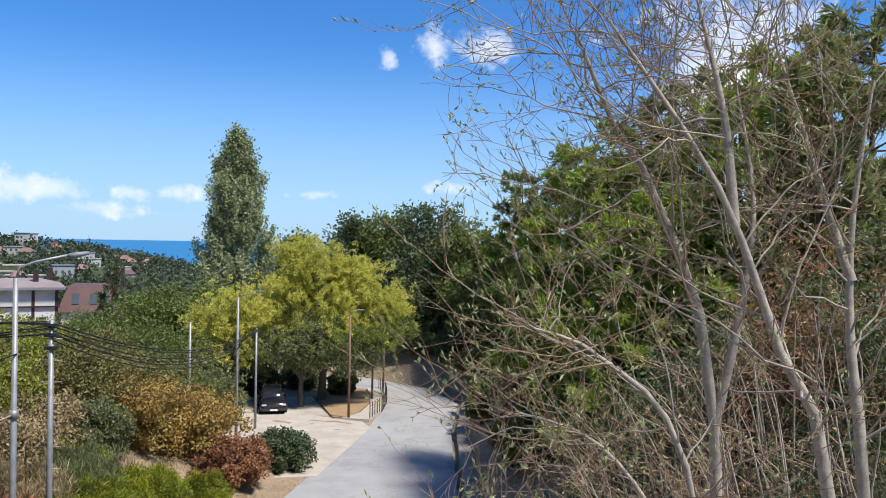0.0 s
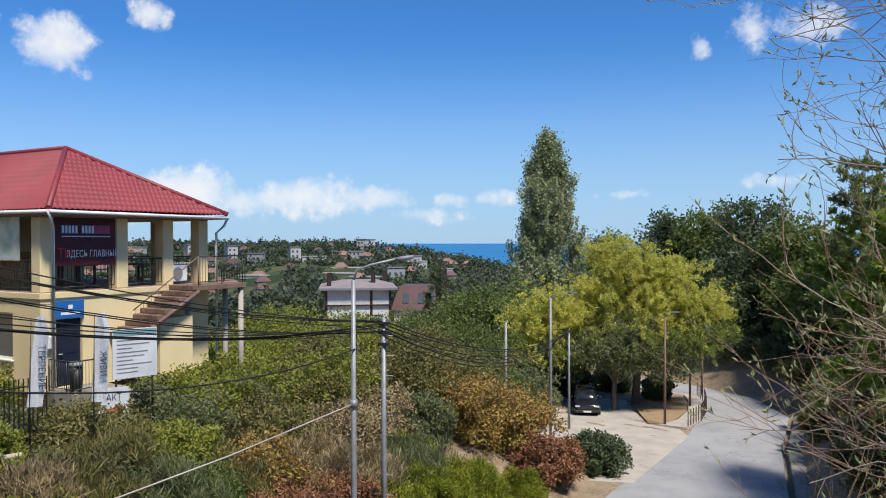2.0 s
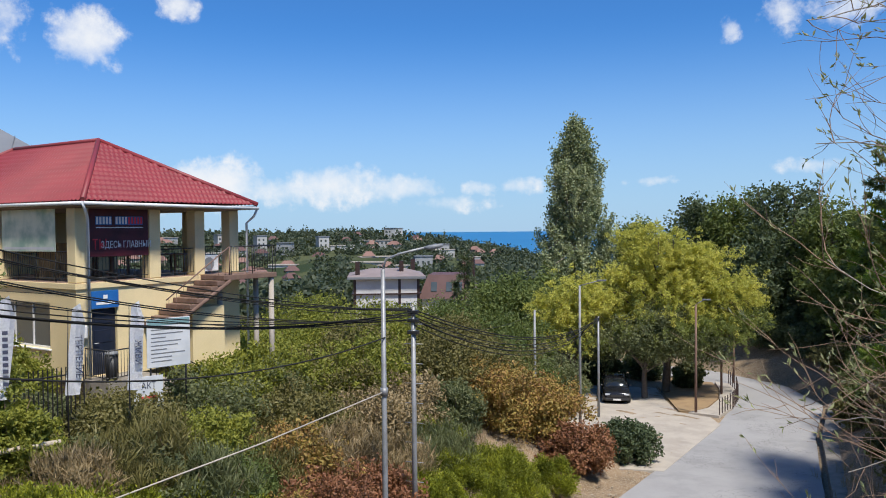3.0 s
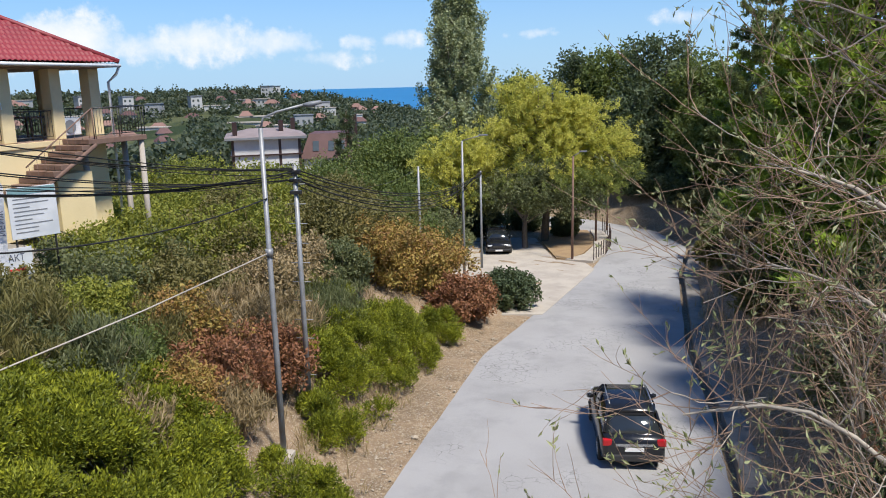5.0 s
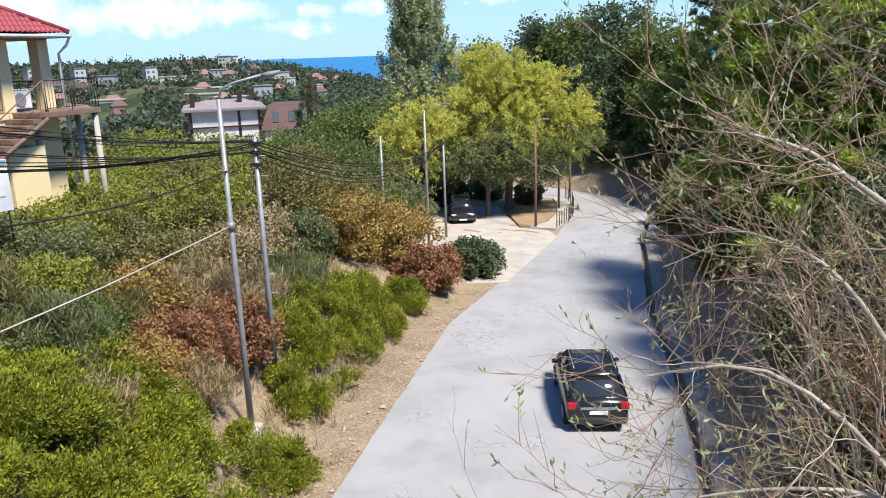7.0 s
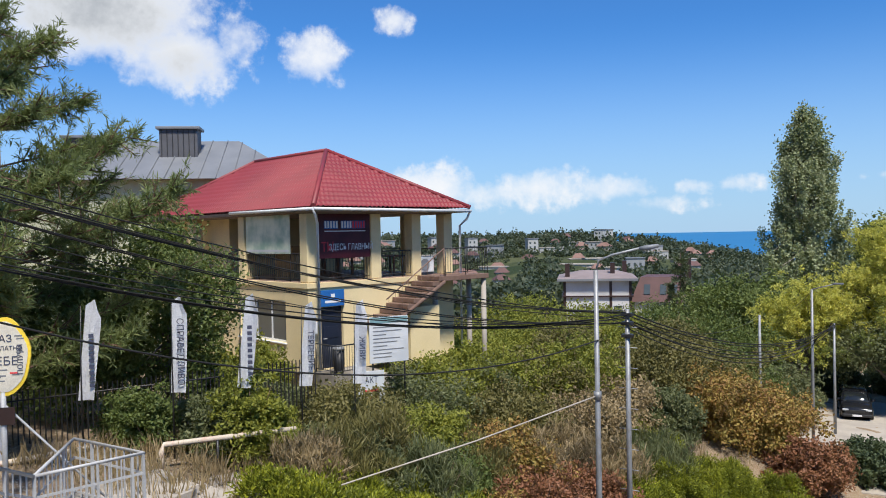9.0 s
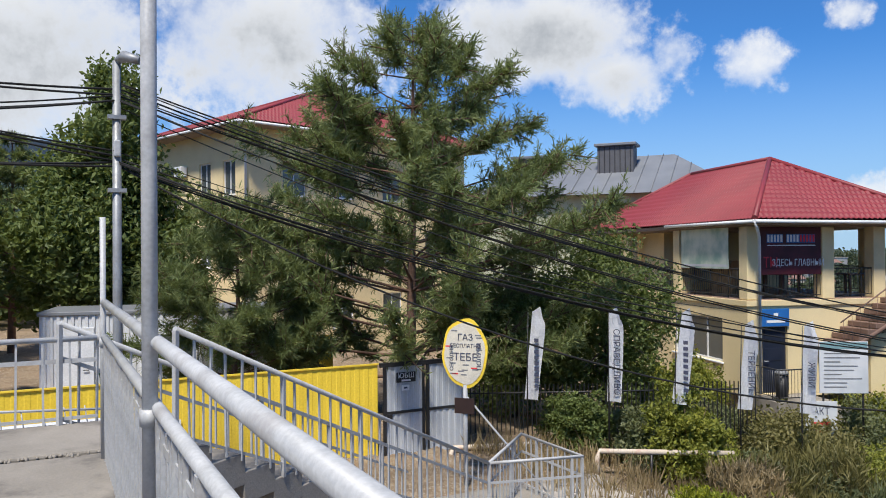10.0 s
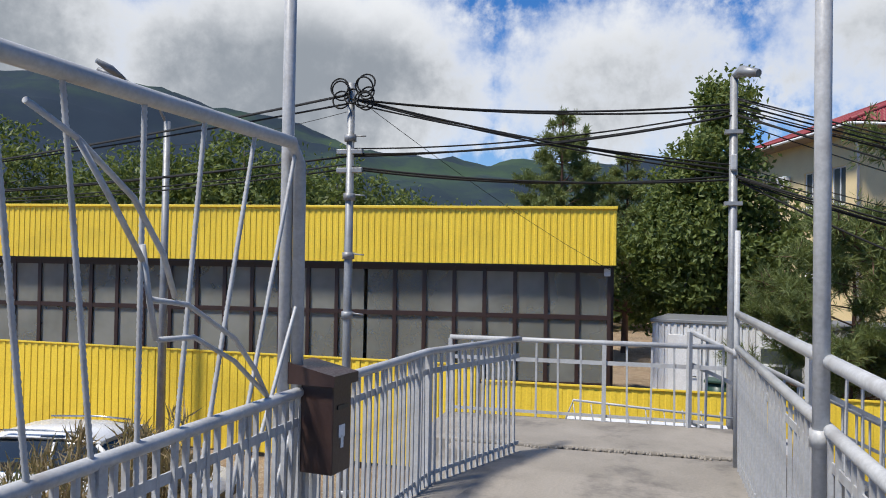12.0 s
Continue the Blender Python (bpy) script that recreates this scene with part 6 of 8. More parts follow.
    part("letter_bar", boxed(0.06, 0.44, -0.012, -0.008, 0.19, 0.24), M_DARKPRINT, n3)
    part("arrow", boxed(0.1, 0.4, -0.012, -0.008, 0.08, 0.11), M_DARKPRINT, n3)


sheet_fence()


def container():
    ob = thing("site_container", (0, 0, 0), "white ribbed cabin container with a white door", "container")
    ob.matrix_basis = facing((-22.0, 0.5), (-21.2, 4.4), 6.7)
    m = surface("container_white", (0.66, 0.67, 0.68), (0.58, 0.59, 0.60), 1.2, 0.5, bump=0.1, stain=(0.34, 0.27, 0.2), stain_scale=1.5, amount=0.3)
    part("front", corrugated(5.6, 2.3, 0.16, 0.03), m, ob).matrix_basis = pose(0, 0, 0.1)
    part("body", boxed(0.02, 5.58, 0.03, 2.4, 0.1, 2.38), m, ob)
    part("roof", boxed(-0.05, 5.65, -0.06, 2.45, 2.4, 2.5, 0.02), M_ROOF_GREY, ob)
    part("sill_beam", boxed(0, 5.6, -0.05, 2.4, -0.1, 0.1), M_ROOF_GREY, ob)
    d = part("door", boxed(0.42, 1.25, -0.06, -0.03, 0.15, 2.1, 0.008), M_WHITE, ob)
    part("door_handle", bar([(1.12, -0.06, 1.05), (1.12, -0.1, 1.05), (1.0, -0.1, 1.05)], 0.012, 6), M_BLACK, d)
    w_ = part("window", boxed(2.6, 3.7, -0.06, -0.03, 0.95, 1.95), M_WHITE, ob)
    part("pane", boxed(2.68, 3.62, -0.07, -0.06, 1.03, 1.87), M_GLASS, w_)
    b = thing("rubbish_bin", (0, 0, 0), "dark green wheeled rubbish bin", "bin")
    b.matrix_basis = facing((-22.0, 0.5), (-21.2, 4.4), 6.72) @ pose(1.75, -0.6, 0)
    green = surface("bin_green", (0.02, 0.06, 0.045), (0.03, 0.075, 0.055), 3, 0.45, bump=0.05)
    part("body", bar([(0, 0, 0.08), (0, 0, 1.0)], [0.30, 0.38], 4), green, b)
    part("lid", boxed(-0.32, 0.32, -0.32, 0.32, 1.0, 1.08, 0.02), green, b)
    for x in (-0.2, 0.2):
        part("wheel", bar([(x, 0.2, 0.09), (x + 0.05, 0.2, 0.09)], 0.09, 12), M_BLACK, b)
    p = thing("window_frame", (0, 0, 0), "white spare window frame leaning on the container", "window frame")
    p.matrix_basis = facing((-22.0, 0.5), (-21.2, 4.4), 6.72) @ pose(2.35, -0.4, 0, -8)
    for q in ((0, 0.06, 0, 1.5), (0.9, 0.96, 0, 1.5), (0, 0.96, 0, 0.06), (0, 0.96, 1.44, 1.5)):
        part("frame_bar", boxed(q[0], q[1], -0.03, 0.03, q[2], q[3]), M_WHITE, p)
    for i in range(9):
        rr = random.Random(40 + i)
        pl = thing("plank", (-20.8 + rr.uniform(-0.2, 0.2), 6.2 + i * 0.14, 6.45), "weathered plank leaning against the yellow fence", "plank", "stacked planks", shape=boxed(-0.08, 0.08, -0.015, 0.015, 0, rr.uniform(1.3, 1.9), 0.004), mat=M_RUSTY_STEP if i % 3 else M_PALE_CONCRETE)
        pl.matrix_basis = pose(-20.6, 6.0 + i * 0.15, 6.4, rr.uniform(-6, 6), rr.uniform(-16, -6), 90 + rr.uniform(-10, 10))


container()


def oval_sign():
    at = heading(60.2, 15.6)
    ob = thing("oval_sign", (at.x, at.y, gz(at.x, at.y) - 0.1), "oval advertising sign with a yellow rim on a steel post", "sign")
    h = 8.66 - (gz(at.x, at.y) - 0.1)
    part("post", bar([(0, 0, 0), (0, 0, h - 0.6)], 0.045, 10), M_GREY_PAINT, ob)
    ring = [(0.46 * math.cos(a) * (1 + 0.03 * math.sin(6 * a)), 0, 0.66 * math.sin(a) * (1 + 0.03 * math.cos(5 * a))) for a in (2 * math.pi * i / 32 for i in range(32))]

    def disc(scale, y0, y1):
        bm = bmesh.new()
        f = [bm.verts.new((x * scale, y0, z * scale)) for x, _, z in ring]
        b = [bm.verts.new((x * scale, y1, z * scale)) for x, _, z in ring]
        bm.faces.new(f)
        bm.faces.new(b[::-1])
        for i in range(32):
            bm.faces.new((f[i], b[i], b[(i + 1) % 32], f[(i + 1) % 32]))
        bmesh.ops.recalc_face_normals(bm, faces=bm.faces[:])
        return bm
    m = pose(0, 0, h, 0, 0, 60.9 - 20)
    rim = part("rim", disc(1.0, -0.02, 0.02), M_YELLOW, ob)
    rim.matrix_basis = m
    face = part("face", disc(0.9, -0.03, -0.021), surface("sign_cream", (0.66, 0.62, 0.52), (0.6, 0.56, 0.46), 6, 0.5, bump=0), ob)
    face.matrix_basis = m
    for body, z, s in (("ГАЗ", 0.30, 0.17), ("БЕСПЛАТНО", 0.14, 0.10), ("ТЕБЕ", -0.08, 0.20)):
        text_part(body, s, M_DARKPRINT, face, pose(0.02, -0.034, z))
    text_part("ПОЛУЧИ", 0.12, M_DARKPRINT, face, pose(0.3, -0.034, -0.05) @ pose(0, 0, 0, 0, -90, 0))
    text_part("СЕГОДНЯ", 0.10, M_DARKPRINT, face, pose(-0.26, -0.034, -0.1) @ pose(0, 0, 0, 0, -90, 0))
    rr = random.Random(4)
    for i in range(26):
        x, z = rr.uniform(-0.36, 0.36), rr.uniform(-0.5, 0.5)
        if (x / 0.38) ** 2 + (z / 0.55) ** 2 < 1 and not (-0.22 < z < 0.4 and abs(x) < 0.24):
            part("letter_bar", boxed(x - 0.06, x + 0.06, -0.033, -0.03, z - 0.012, z + 0.012), M_ROOF_GREY if i % 4 else M_RED, face)
    plate = part("plate", boxed(-0.2, 0.2, -0.06, -0.045, h - 1.15, h - 0.85, 0.005), M_BROWN, ob, "small dark plate with lettering")
    plate.matrix_basis = pose(0, 0, 0, 0, 0, 40)
    part("brace", bar([(0, 0, h - 0.8), (1.1, 1.1, 0.1)], 0.02, 6), M_GREY_PAINT, ob)


oval_sign()


def feather_flags():
    for i, (az, lean, word) in enumerate(((56.0, 0.10, ""), (50.4, 0.03, "СПРАВЕДЛИВО"), (46.0, 0.12, ""), (41.9, 0.10, "ТЕРПЕНИЕ"), (38.2, 0.06, "ЖИВИ"))):
        d = 18.6 if i < 3 else 20.4
        at = heading(az, d)
        z = gz(at.x, at.y)
        top = 10.6 - d * math.tan(radians(3.9 if i < 3 else 4.6))
        ob = thing("feather_flag", (at.x, at.y, z - 0.1), "white feather flag with dark lettering on a black pole", "flag", "feather flags")
        h = top - z
        part("pole", bar([(0, 0, 0), (0, 0, h * 0.6), (lean * 0.5, 0, h)], [0.022, 0.016, 0.008], 8), M_BLACK, ob)
        bm = bmesh.new()
        rows = []
        n = 14
        for j in range(n + 1):
            t = j / n
            zz = h - 2.0 + 2.0 * t
            w_ = 0.32 * (1 - max(0, t - 0.85) / 0.15 * 0.45)
            ox = lean * (2 * t - 0.5)
            rows.append([bm.verts.new((ox + w_ * u - 0.02, 0.05 * math.sin(5 * t + 4 * u + i) * u, zz + (0.12 * u if j == n else 0))) for u in (0, 0.33, 0.66, 1)])
        for r0, r1 in zip(rows, rows[1:]):
            for k in range(3):
                bm.faces.new((r0[k], r0[k + 1], r1[k + 1], r1[k]))
        bmesh.ops.solidify(bm, geom=bm.faces[:], thickness=0.004)
        cloth = part("cloth", bm, M_FLAG, ob)
        face = pose(0, 0, 0, 0, 0, az - 12)
        cloth.matrix_basis = face
        if word:
            text_part(word, 0.2, M_DARKPRINT, cloth, pose(lean + 0.16, -0.07, h - 1.1) @ pose(0, 0, 0, 0, 90, 0), stretch=0.95)
        else:
            for k in range(9):
                part("letter_bar", boxed(lean * 0.8 + 0.10, lean * 0.8 + 0.20, -0.072, -0.066, h - 1.72 + 0.13 * k, h - 1.64 + 0.13 * k), M_DARKPRINT, cloth)


feather_flags()


def garden_rails():
    cream = surface("cream_pipe", (0.58, 0.50, 0.40), (0.5, 0.42, 0.33), 3, 0.6, bump=0.1, stain=(0.4, 0.14, 0.1), stain_scale=2.5, amount=0.6)
    for a0, a1 in ((61.4, 55.0), (51.2, 42.3)):
        p, q = heading(a0, 17.8), heading(a1, 18.4)
        ob = thing("gas_pipe", (0, 0, 0), "cream pipe with flaking red paint above the path", "pipe", "pipes along the path")
        zp, zq = gz(p.x, p.y), gz(q.x, q.y)
        part("pipe", bar([(p.x, p.y, zp - 0.1), (p.x, p.y, 6.15), (p.x - 0.05, p.y + 0.1, 6.28), (q.x, q.y, 6.28)], 0.06, 10), cream, ob)
        for t in (0.4, 0.8):
            c = p.lerp(q, t)
            part("stand", bar([(c.x, c.y, gz(c.x, c.y) - 0.1), (c.x, c.y, 6.24)], 0.03, 6), M_BLACK, ob)
    ob = thing("rod_fence", (0, 0, 0), "dark green metal rod fence under the trees", "fence")
    a, b = heading(61.0, 20.0, 5.6), heading(41.0, 22.0, 5.6)
    n = 70
    part("rail", bar([a + Vector((0, 0, 1.5)), b + Vector((0, 0, 1.5))], 0.02, 5), M_BLACK, ob)
    part("rail", bar([a + Vector((0, 0, 0.4)), b + Vector((0, 0, 0.4))], 0.02, 5), M_BLACK, ob)
    bm = boxed(-0.011, 0.011, -0.011, 0.011, -0.3, 1.7)
    me = bpy.data.meshes.new("rod")
    bm.to_mesh(me)
    bm.free()
    me.materials.append(M_BLACK)
    for i in range(n):
        part("rod", me, None, ob).location = a.lerp(b, i / (n - 1))
    # cracked slabs of the old path
    rr = random.Random(8)
    for i in range(16):
        az, d = rr.uniform(42.5, 55), rr.uniform(15.4, 17.2)
        at = heading(az, d)
        s = thing("concrete_slab", (at.x, at.y, gz(at.x, at.y)), "broken pale concrete slab of the old path", "slab", "path slabs", shape=boxed(-rr.uniform(0.5, 1.0), rr.uniform(0.5, 1.0), -0.35, 0.35, -0.12, 0.05, 0.015), mat=M_PALE_CONCRETE)
        s.matrix_basis = pose(at.x, at.y, gz(at.x, at.y) + 0.03, rr.uniform(-5, 5), rr.uniform(-5, 5), rr.uniform(-30, 60))


garden_rails()


# ---------------------------------------------------------------- stairs down from the footbridge
def bridge_stairs():
    top, foot = Vector((-7.75, 1.1, DECK)), Vector((-11.5, 6.3, 6.35))
    ob = thing("stairs", (0, 0, 0), "concrete stairs leading down from the footbridge", "stairs", kind="structure")
    n = 15
    d = foot - top
    yaw = math.degrees(math.atan2(d.y, d.x))
    run = Vector((d.x, d.y, 0)).length / n
    for i in range(n):
        p = top.lerp(foot, (i + 0.5) / n)
        part("step", boxed(-run / 2 - 0.02, run / 2, -0.72, 0.72, -0.3, 0.0, 0.012), M_CONCRETE, ob).matrix_basis = pose(p.x, p.y, p.z - d.z / n / 2 * 0 - 0.0, 0, 0, yaw)
    part("landing", boxed(-12.6, -10.4, 6.1, 8.4, 5.6, 6.33, 0.02), M_CONCRETE, ob)
    side = Vector((-d.y, d.x, 0)).normalized() * 0.72
    for s, lab in ((-side, "grey railing down the open side of the stairs"), (side, "grey railing down the far side of the stairs")):
        railing(lab, [top + s, foot + s], 0.95, spacing=0.2, flat_at=0.62, posts=1.4)
    railing("grey railing round the stairs' lower landing", [foot - side, (-10.55, 8.25, 6.35), (-12.35, 8.25, 6.35)], 0.95, spacing=0.17, flat_at=0.62, posts=1.4)
    railing("grey slanting railing across the stairs' lower landing", [foot - side, (-12.35, 8.25, 6.35)], 0.95, spacing=0.2, flat_at=0.62, posts=1.4)
    ramp = thing("handcart_ramp", (-12.5, 0.4, 6.0), "low white kerb with a bent grey rail beyond the footbridge", "ramp")
    part("kerb", boxed(-0.6, 0.3, -1.3, 1.1, 1.9, 2.16, 0.01), M_WHITE, ramp)
    part("base", boxed(-0.6, 0.28, -1.28, 1.08, -0.6, 1.9), M_CONCRETE, ramp)
    part("rail", bar([(0.2, -1.3, 2.16), (0.2, -1.15, 2.55), (0.2, 1.1, 2.42)], 0.018, 6), M_GREY_PAINT, ramp)
    for i in range(9):
        part("rod", bar([(0.2, -1.1 + i * 0.26, 2.15), (0.2, -1.15 + i * 0.26, 2.5)], 0.009, 5), M_GREY_PAINT, ramp)


bridge_stairs()


def grille():
    """The twisted-rod grille standing on the railing."""
    ob = thing("railing_grille", (0.212, -1.36, 0), "grey wrought-iron grille of twisted rods and leaf curves", "grille")
    ob.scale = (1.055, 1.0, 1.0)
    part("frame", bar([(-1.2, 0, 11.08), (-2.7, 0, 11.1), (-3.76, 0, 11.12), (-3.85, 0, 11.03), (-3.87, 0, 9.0)], 0.030, 12), M_GREY_PAINT, ob)

    def twisted(a, b):
        a, b = Vector((a[0], 0, a[1])), Vector((b[0], 0, b[1]))
        n = int((b - a).length / 0.011)
        pts = [a.lerp(b, i / n) for i in range(n + 1)]
        return bar(pts, [0.0088 + 0.0022 * (i % 2) for i in range(n + 1)], 6)
    for a, b in (((-2.10, 11.05), (-2.38, 9.0)), ((-2.34, 11.08), (-2.62, 9.0)), ((-2.70, 11.08), (-2.70, 9.0)), ((-3.05, 11.09), (-2.80, 9.0)), ((-3.42, 11.09), (-2.87, 9.0)), ((-3.80, 11.08), (-3.07, 9.0)), ((-3.85, 10.37), (-3.05, 9.0)), ((-3.85, 9.82), (-3.30, 9.0)), ((-1.75, 11.06), (-2.15, 9.0))):
        part("twisted_rod", twisted(a, b), M_GREY_PAINT, ob)
    for line in (((-2.2, 10.98), (-2.39, 10.91), (-2.64, 10.76), (-2.80, 10.58), (-2.87, 10.43)), ((-2.39, 10.91), (-2.55, 10.73), (-2.69, 10.56)), ((-2.73, 10.43), (-2.95, 10.4), (-3.27, 10.25), (-3.44, 10.1), (-3.55, 9.97)), ((-2.78, 10.29), (-2.99, 10.28), (-3.27, 10.16), (-3.55, 9.97)), ((-2.69, 10.61), (-2.73, 10.43), (-2.77, 10.29))):
        part("leaf_curve", bar([(x, 0.012, z) for x, z in line], 0.010, 8), M_GREY_PAINT, ob)
    box_ = thing("letter_box", (-3.93, -1.25, DECK + 0.56), "dark brown metal box with a sloping lid fixed to the railing", "letter box", turn=82)
    box_.scale = (0.8, 0.8, 0.84)
    part("body", boxed(-0.13, 0.13, -0.11, 0.11, 0.0, 0.52, 0.008), M_BROWN, box_)
    bm = bmesh.new()
    v = [bm.verts.new(p) for p in ((-0.16, -0.15, 0.50), (0.16, -0.15, 0.50), (0.16, 0.14, 0.50), (-0.16, 0.14, 0.50), (-0.16, -0.15, 0.62), (0.16, -0.15, 0.56), (0.16, 0.14, 0.56), (-0.16, 0.14, 0.62))]
    for f in ((3, 2, 1, 0), (4, 5, 6, 7), (0, 1, 5, 4), (1, 2, 6, 5), (2, 3, 7, 6), (3, 0, 4, 7)):
        bm.faces.new([v[i] for i in f])
    part("lid", bm, M_BROWN, box_)
    part("slot", boxed(0.131, 0.136, -0.06, 0.06, 0.36, 0.385), M_BLACK, box_)
    part("sticker", boxed(0.131, 0.134, -0.04, 0.03, 0.2, 0.27), M_LETTER, box_, "torn white sticker")
    part("sticker", boxed(0.131, 0.134, -0.015, 0.015, 0.14, 0.21), M_LETTER, box_)
    part("bracket", boxed(-0.2, -0.13, -0.05, 0.05, 0.2, 0.3), M_BLACK, box_)
    # a strip of broken mortar across the deck's joint
    rr = random.Random(3)
    for i in range(70):
        x, y = -7.17 + rr.gauss(0, 0.03), rr.uniform(-0.75, 0.95)
        s = thing("mortar_lump", (x, y, DECK + 0.005), "lump of broken mortar in the deck joint", "rubble", "deck rubble", shape=bar([(0, 0, -0.01), (0, 0, 0.0), (0, 0, rr.uniform(0.008, 0.02))], [0.012, rr.uniform(0.008, 0.02), 0.006], 6), mat=M_CONCRETE)


grille()


# ---------------------------------------------------------------- poles and wires
def utility_poles():
    ob = thing("street_lamp", (-7.4, 19.2, gz(-7.4, 19.2) - 0.3), "tall grey steel lamp post with a long bent arm", "street lamp")
    z = gz(-7.4, 19.2) - 0.3
    part("post", bar([(0, 0, 0), (0, 0, 4.5 - z), (0, 0, 9.6 - z)], [0.085, 0.075, 0.055], 12), M_POLE, ob)
    arm = part("arm", bar([(0, 0, 9.55 - z), (0.08, 0.02, 9.85 - z), (0.4, 0.1, 9.98 - z), (1.1, 0.25, 10.15 - z)], 0.03, 8), M_POLE, ob)
    part("lantern", bar([(1.05, 0.24, 10.13 - z), (1.2, 0.27, 10.14 - z), (1.5, 0.33, 10.20 - z)], [0.04, 0.07, 0.045], 8), M_ROOF_GREY, arm)
    part("clamp", bar([(0, 0, 6.35 - z), (0, 0, 6.55 - z)], 0.10, 10), M_POLE, ob)
    part("foot", boxed(-0.25, 0.25, -0.25, 0.25, 0, 0.5, 0.03), M_PALE_CONCRETE, ob)
    zb = gz(-7.6, 22.1) - 0.3
    ob = thing("utility_pole", (-7.6, 22.1, zb), "grey steel utility pole with climbing pegs and a bundle of wires", "utility pole")
    part("post", bar([(0, 0, 0), (0, 0, 8.35 - zb)], [0.085, 0.065], 12), M_POLE, ob)
    for i in range(11):
        h = 1.6 + i * 0.58
        part("peg", bar([(-0.28, 0.0, h), (0.28, 0.0, h)], 0.013, 6), M_POLE, ob)
    for h in (7.6, 7.95, 8.2):
        part("insulator", boxed(-0.16, 0.16, -0.1, 0.1, h - zb - 0.05, h - zb + 0.05, 0.01), M_BLACK, ob)
    for az, d, top, arm_, lab in ((7.1, 46, 7.3, 1.1, "slim grey lamp post among the bushes"), (5.8, 50, 5.1, 0, "slim grey pole among the bushes"), (10.3, 44, 6.1, 0, "slim wooden pole carrying wires"), (-0.82, 52.5, 5.7, 0.5, "thin rusty lamp post on the island"), (-2.5, 60, 4.0, 0, "thin dark pole by the road"), (-3.3, 66, 3.0, 0, "thin dark pole by the road")):
        at = heading(az, d)
        z = gz(at.x, at.y) - 0.35
        ob = thing("street_lamp" if arm_ else "utility_pole", (at.x, at.y, z), lab, "pole")
        part("post", bar([(0, 0, 0), (0, 0, top - z)], [0.09, 0.06], 8), M_POLE if az > 0 else M_RUSTY_STEP, ob)
        if arm_:
            part("arm", bar([(0, 0, top - z), (arm_, 0, top - z + 0.3)], 0.03, 6), M_POLE, ob)
            part("lantern", boxed(arm_ - 0.1, arm_ + 0.4, -0.08, 0.08, top - z + 0.27, top - z + 0.36, 0.02), M_ROOF_GREY, ob)
    for az, d, top, lab in ((109.6, 13.0, 13.45, "grey steel utility pole with coils of black cable"), (83.2, 13.2, 13.5, "grey utility pole beside the stairs")):
        at = heading(az, d)
        z = gz(at.x, at.y) - 0.4
        ob = thing("utility_pole", (at.x, at.y, z), lab, "utility pole")
        part("post", bar([(0, 0, 0), (0, 0, top - z)], [0.08, 0.06], 12), M_POLE, ob)
        if az > 100:
            for i in range(7):
                h = 1.2 + i * 0.95
                part("peg", bar([(0.0, 0.04, h), (0.05, 0.28, h - 0.02)], 0.012, 6), M_POLE, ob)
                part("peg_clamp", bar([(0, 0, h - 0.09), (0, 0, h + 0.02)], 0.098, 10), M_POLE, ob)
            rr = random.Random(6)
            for i in range(9):
                c = Vector((0.1, rr.choice([-0.14, 0.0, 0.28]) + rr.uniform(-0.05, 0.05), top - z + rr.uniform(-0.35, -0.02)))
                r0 = rr.uniform(0.09, 0.17)
                tilt = rr.uniform(-0.5, 0.5)
                part("cable_coil", bar([c + Vector((r0 * math.cos(a) * tilt, r0 * math.sin(a), r0 * math.cos(a))) for a in (2 * math.pi * k / 20 for k in range(21))], 0.014, 6), M_CABLE, ob)
            for h in (12.0, 12.3):
                part("bracket", boxed(-0.05, 0.05, -0.22, 0.22, h - z, h - z + 0.08, 0.01), M_POLE, ob)
        else:
            part("bracket", boxed(-0.05, 0.08, -0.13, 0.13, top - z - 0.88, top - z - 0.82), M_POLE, ob)
            part("bracket", boxed(-0.05, 0.08, -0.13, 0.13, top - z - 1.98, top - z - 1.92), M_POLE, ob)
            part("junction", boxed(0.02, 0.10, -0.05, 0.05, top - z - 1.45, top - z - 1.2, 0.02), M_GREY_PAINT, ob)
            part("lantern", bar([(0, 0, top - z), (0.15, 0.1, top - z + 0.05), (0.4, 0.3, top - z - 0.05)], [0.05, 0.09, 0.06], 8), M_POLE, ob)
    at = heading(122.6, 18.5)
    z = gz(at.x, at.y) - 0.4
    ob = thing("street_lamp", (at.x, at.y, z), "grey street lamp with curved arms beside the pavilion", "street lamp")
    part("post", bar([(0, 0, 0), (0, 0, 13.6 - z)], [0.10, 0.07], 10), M_POLE, ob)
    for dy, dx in ((-0.75, 0.5), (-0.45, 0.9)):
        part("arm", bar([(0, 0, 13.5 - z), (dx * 0.2, dy * 0.25, 13.95 - z), (dx, dy, 14.35 - z)], 0.03, 8), M_POLE, ob)
        part("lantern", bar([(dx, dy, 14.35 - z), (dx * 1.3, dy * 1.3, 14.5 - z), (dx * 1.6, dy * 1.6, 14.62 - z)], [0.04, 0.09, 0.05], 8), M_ROOF_GREY, ob)


utility_poles()


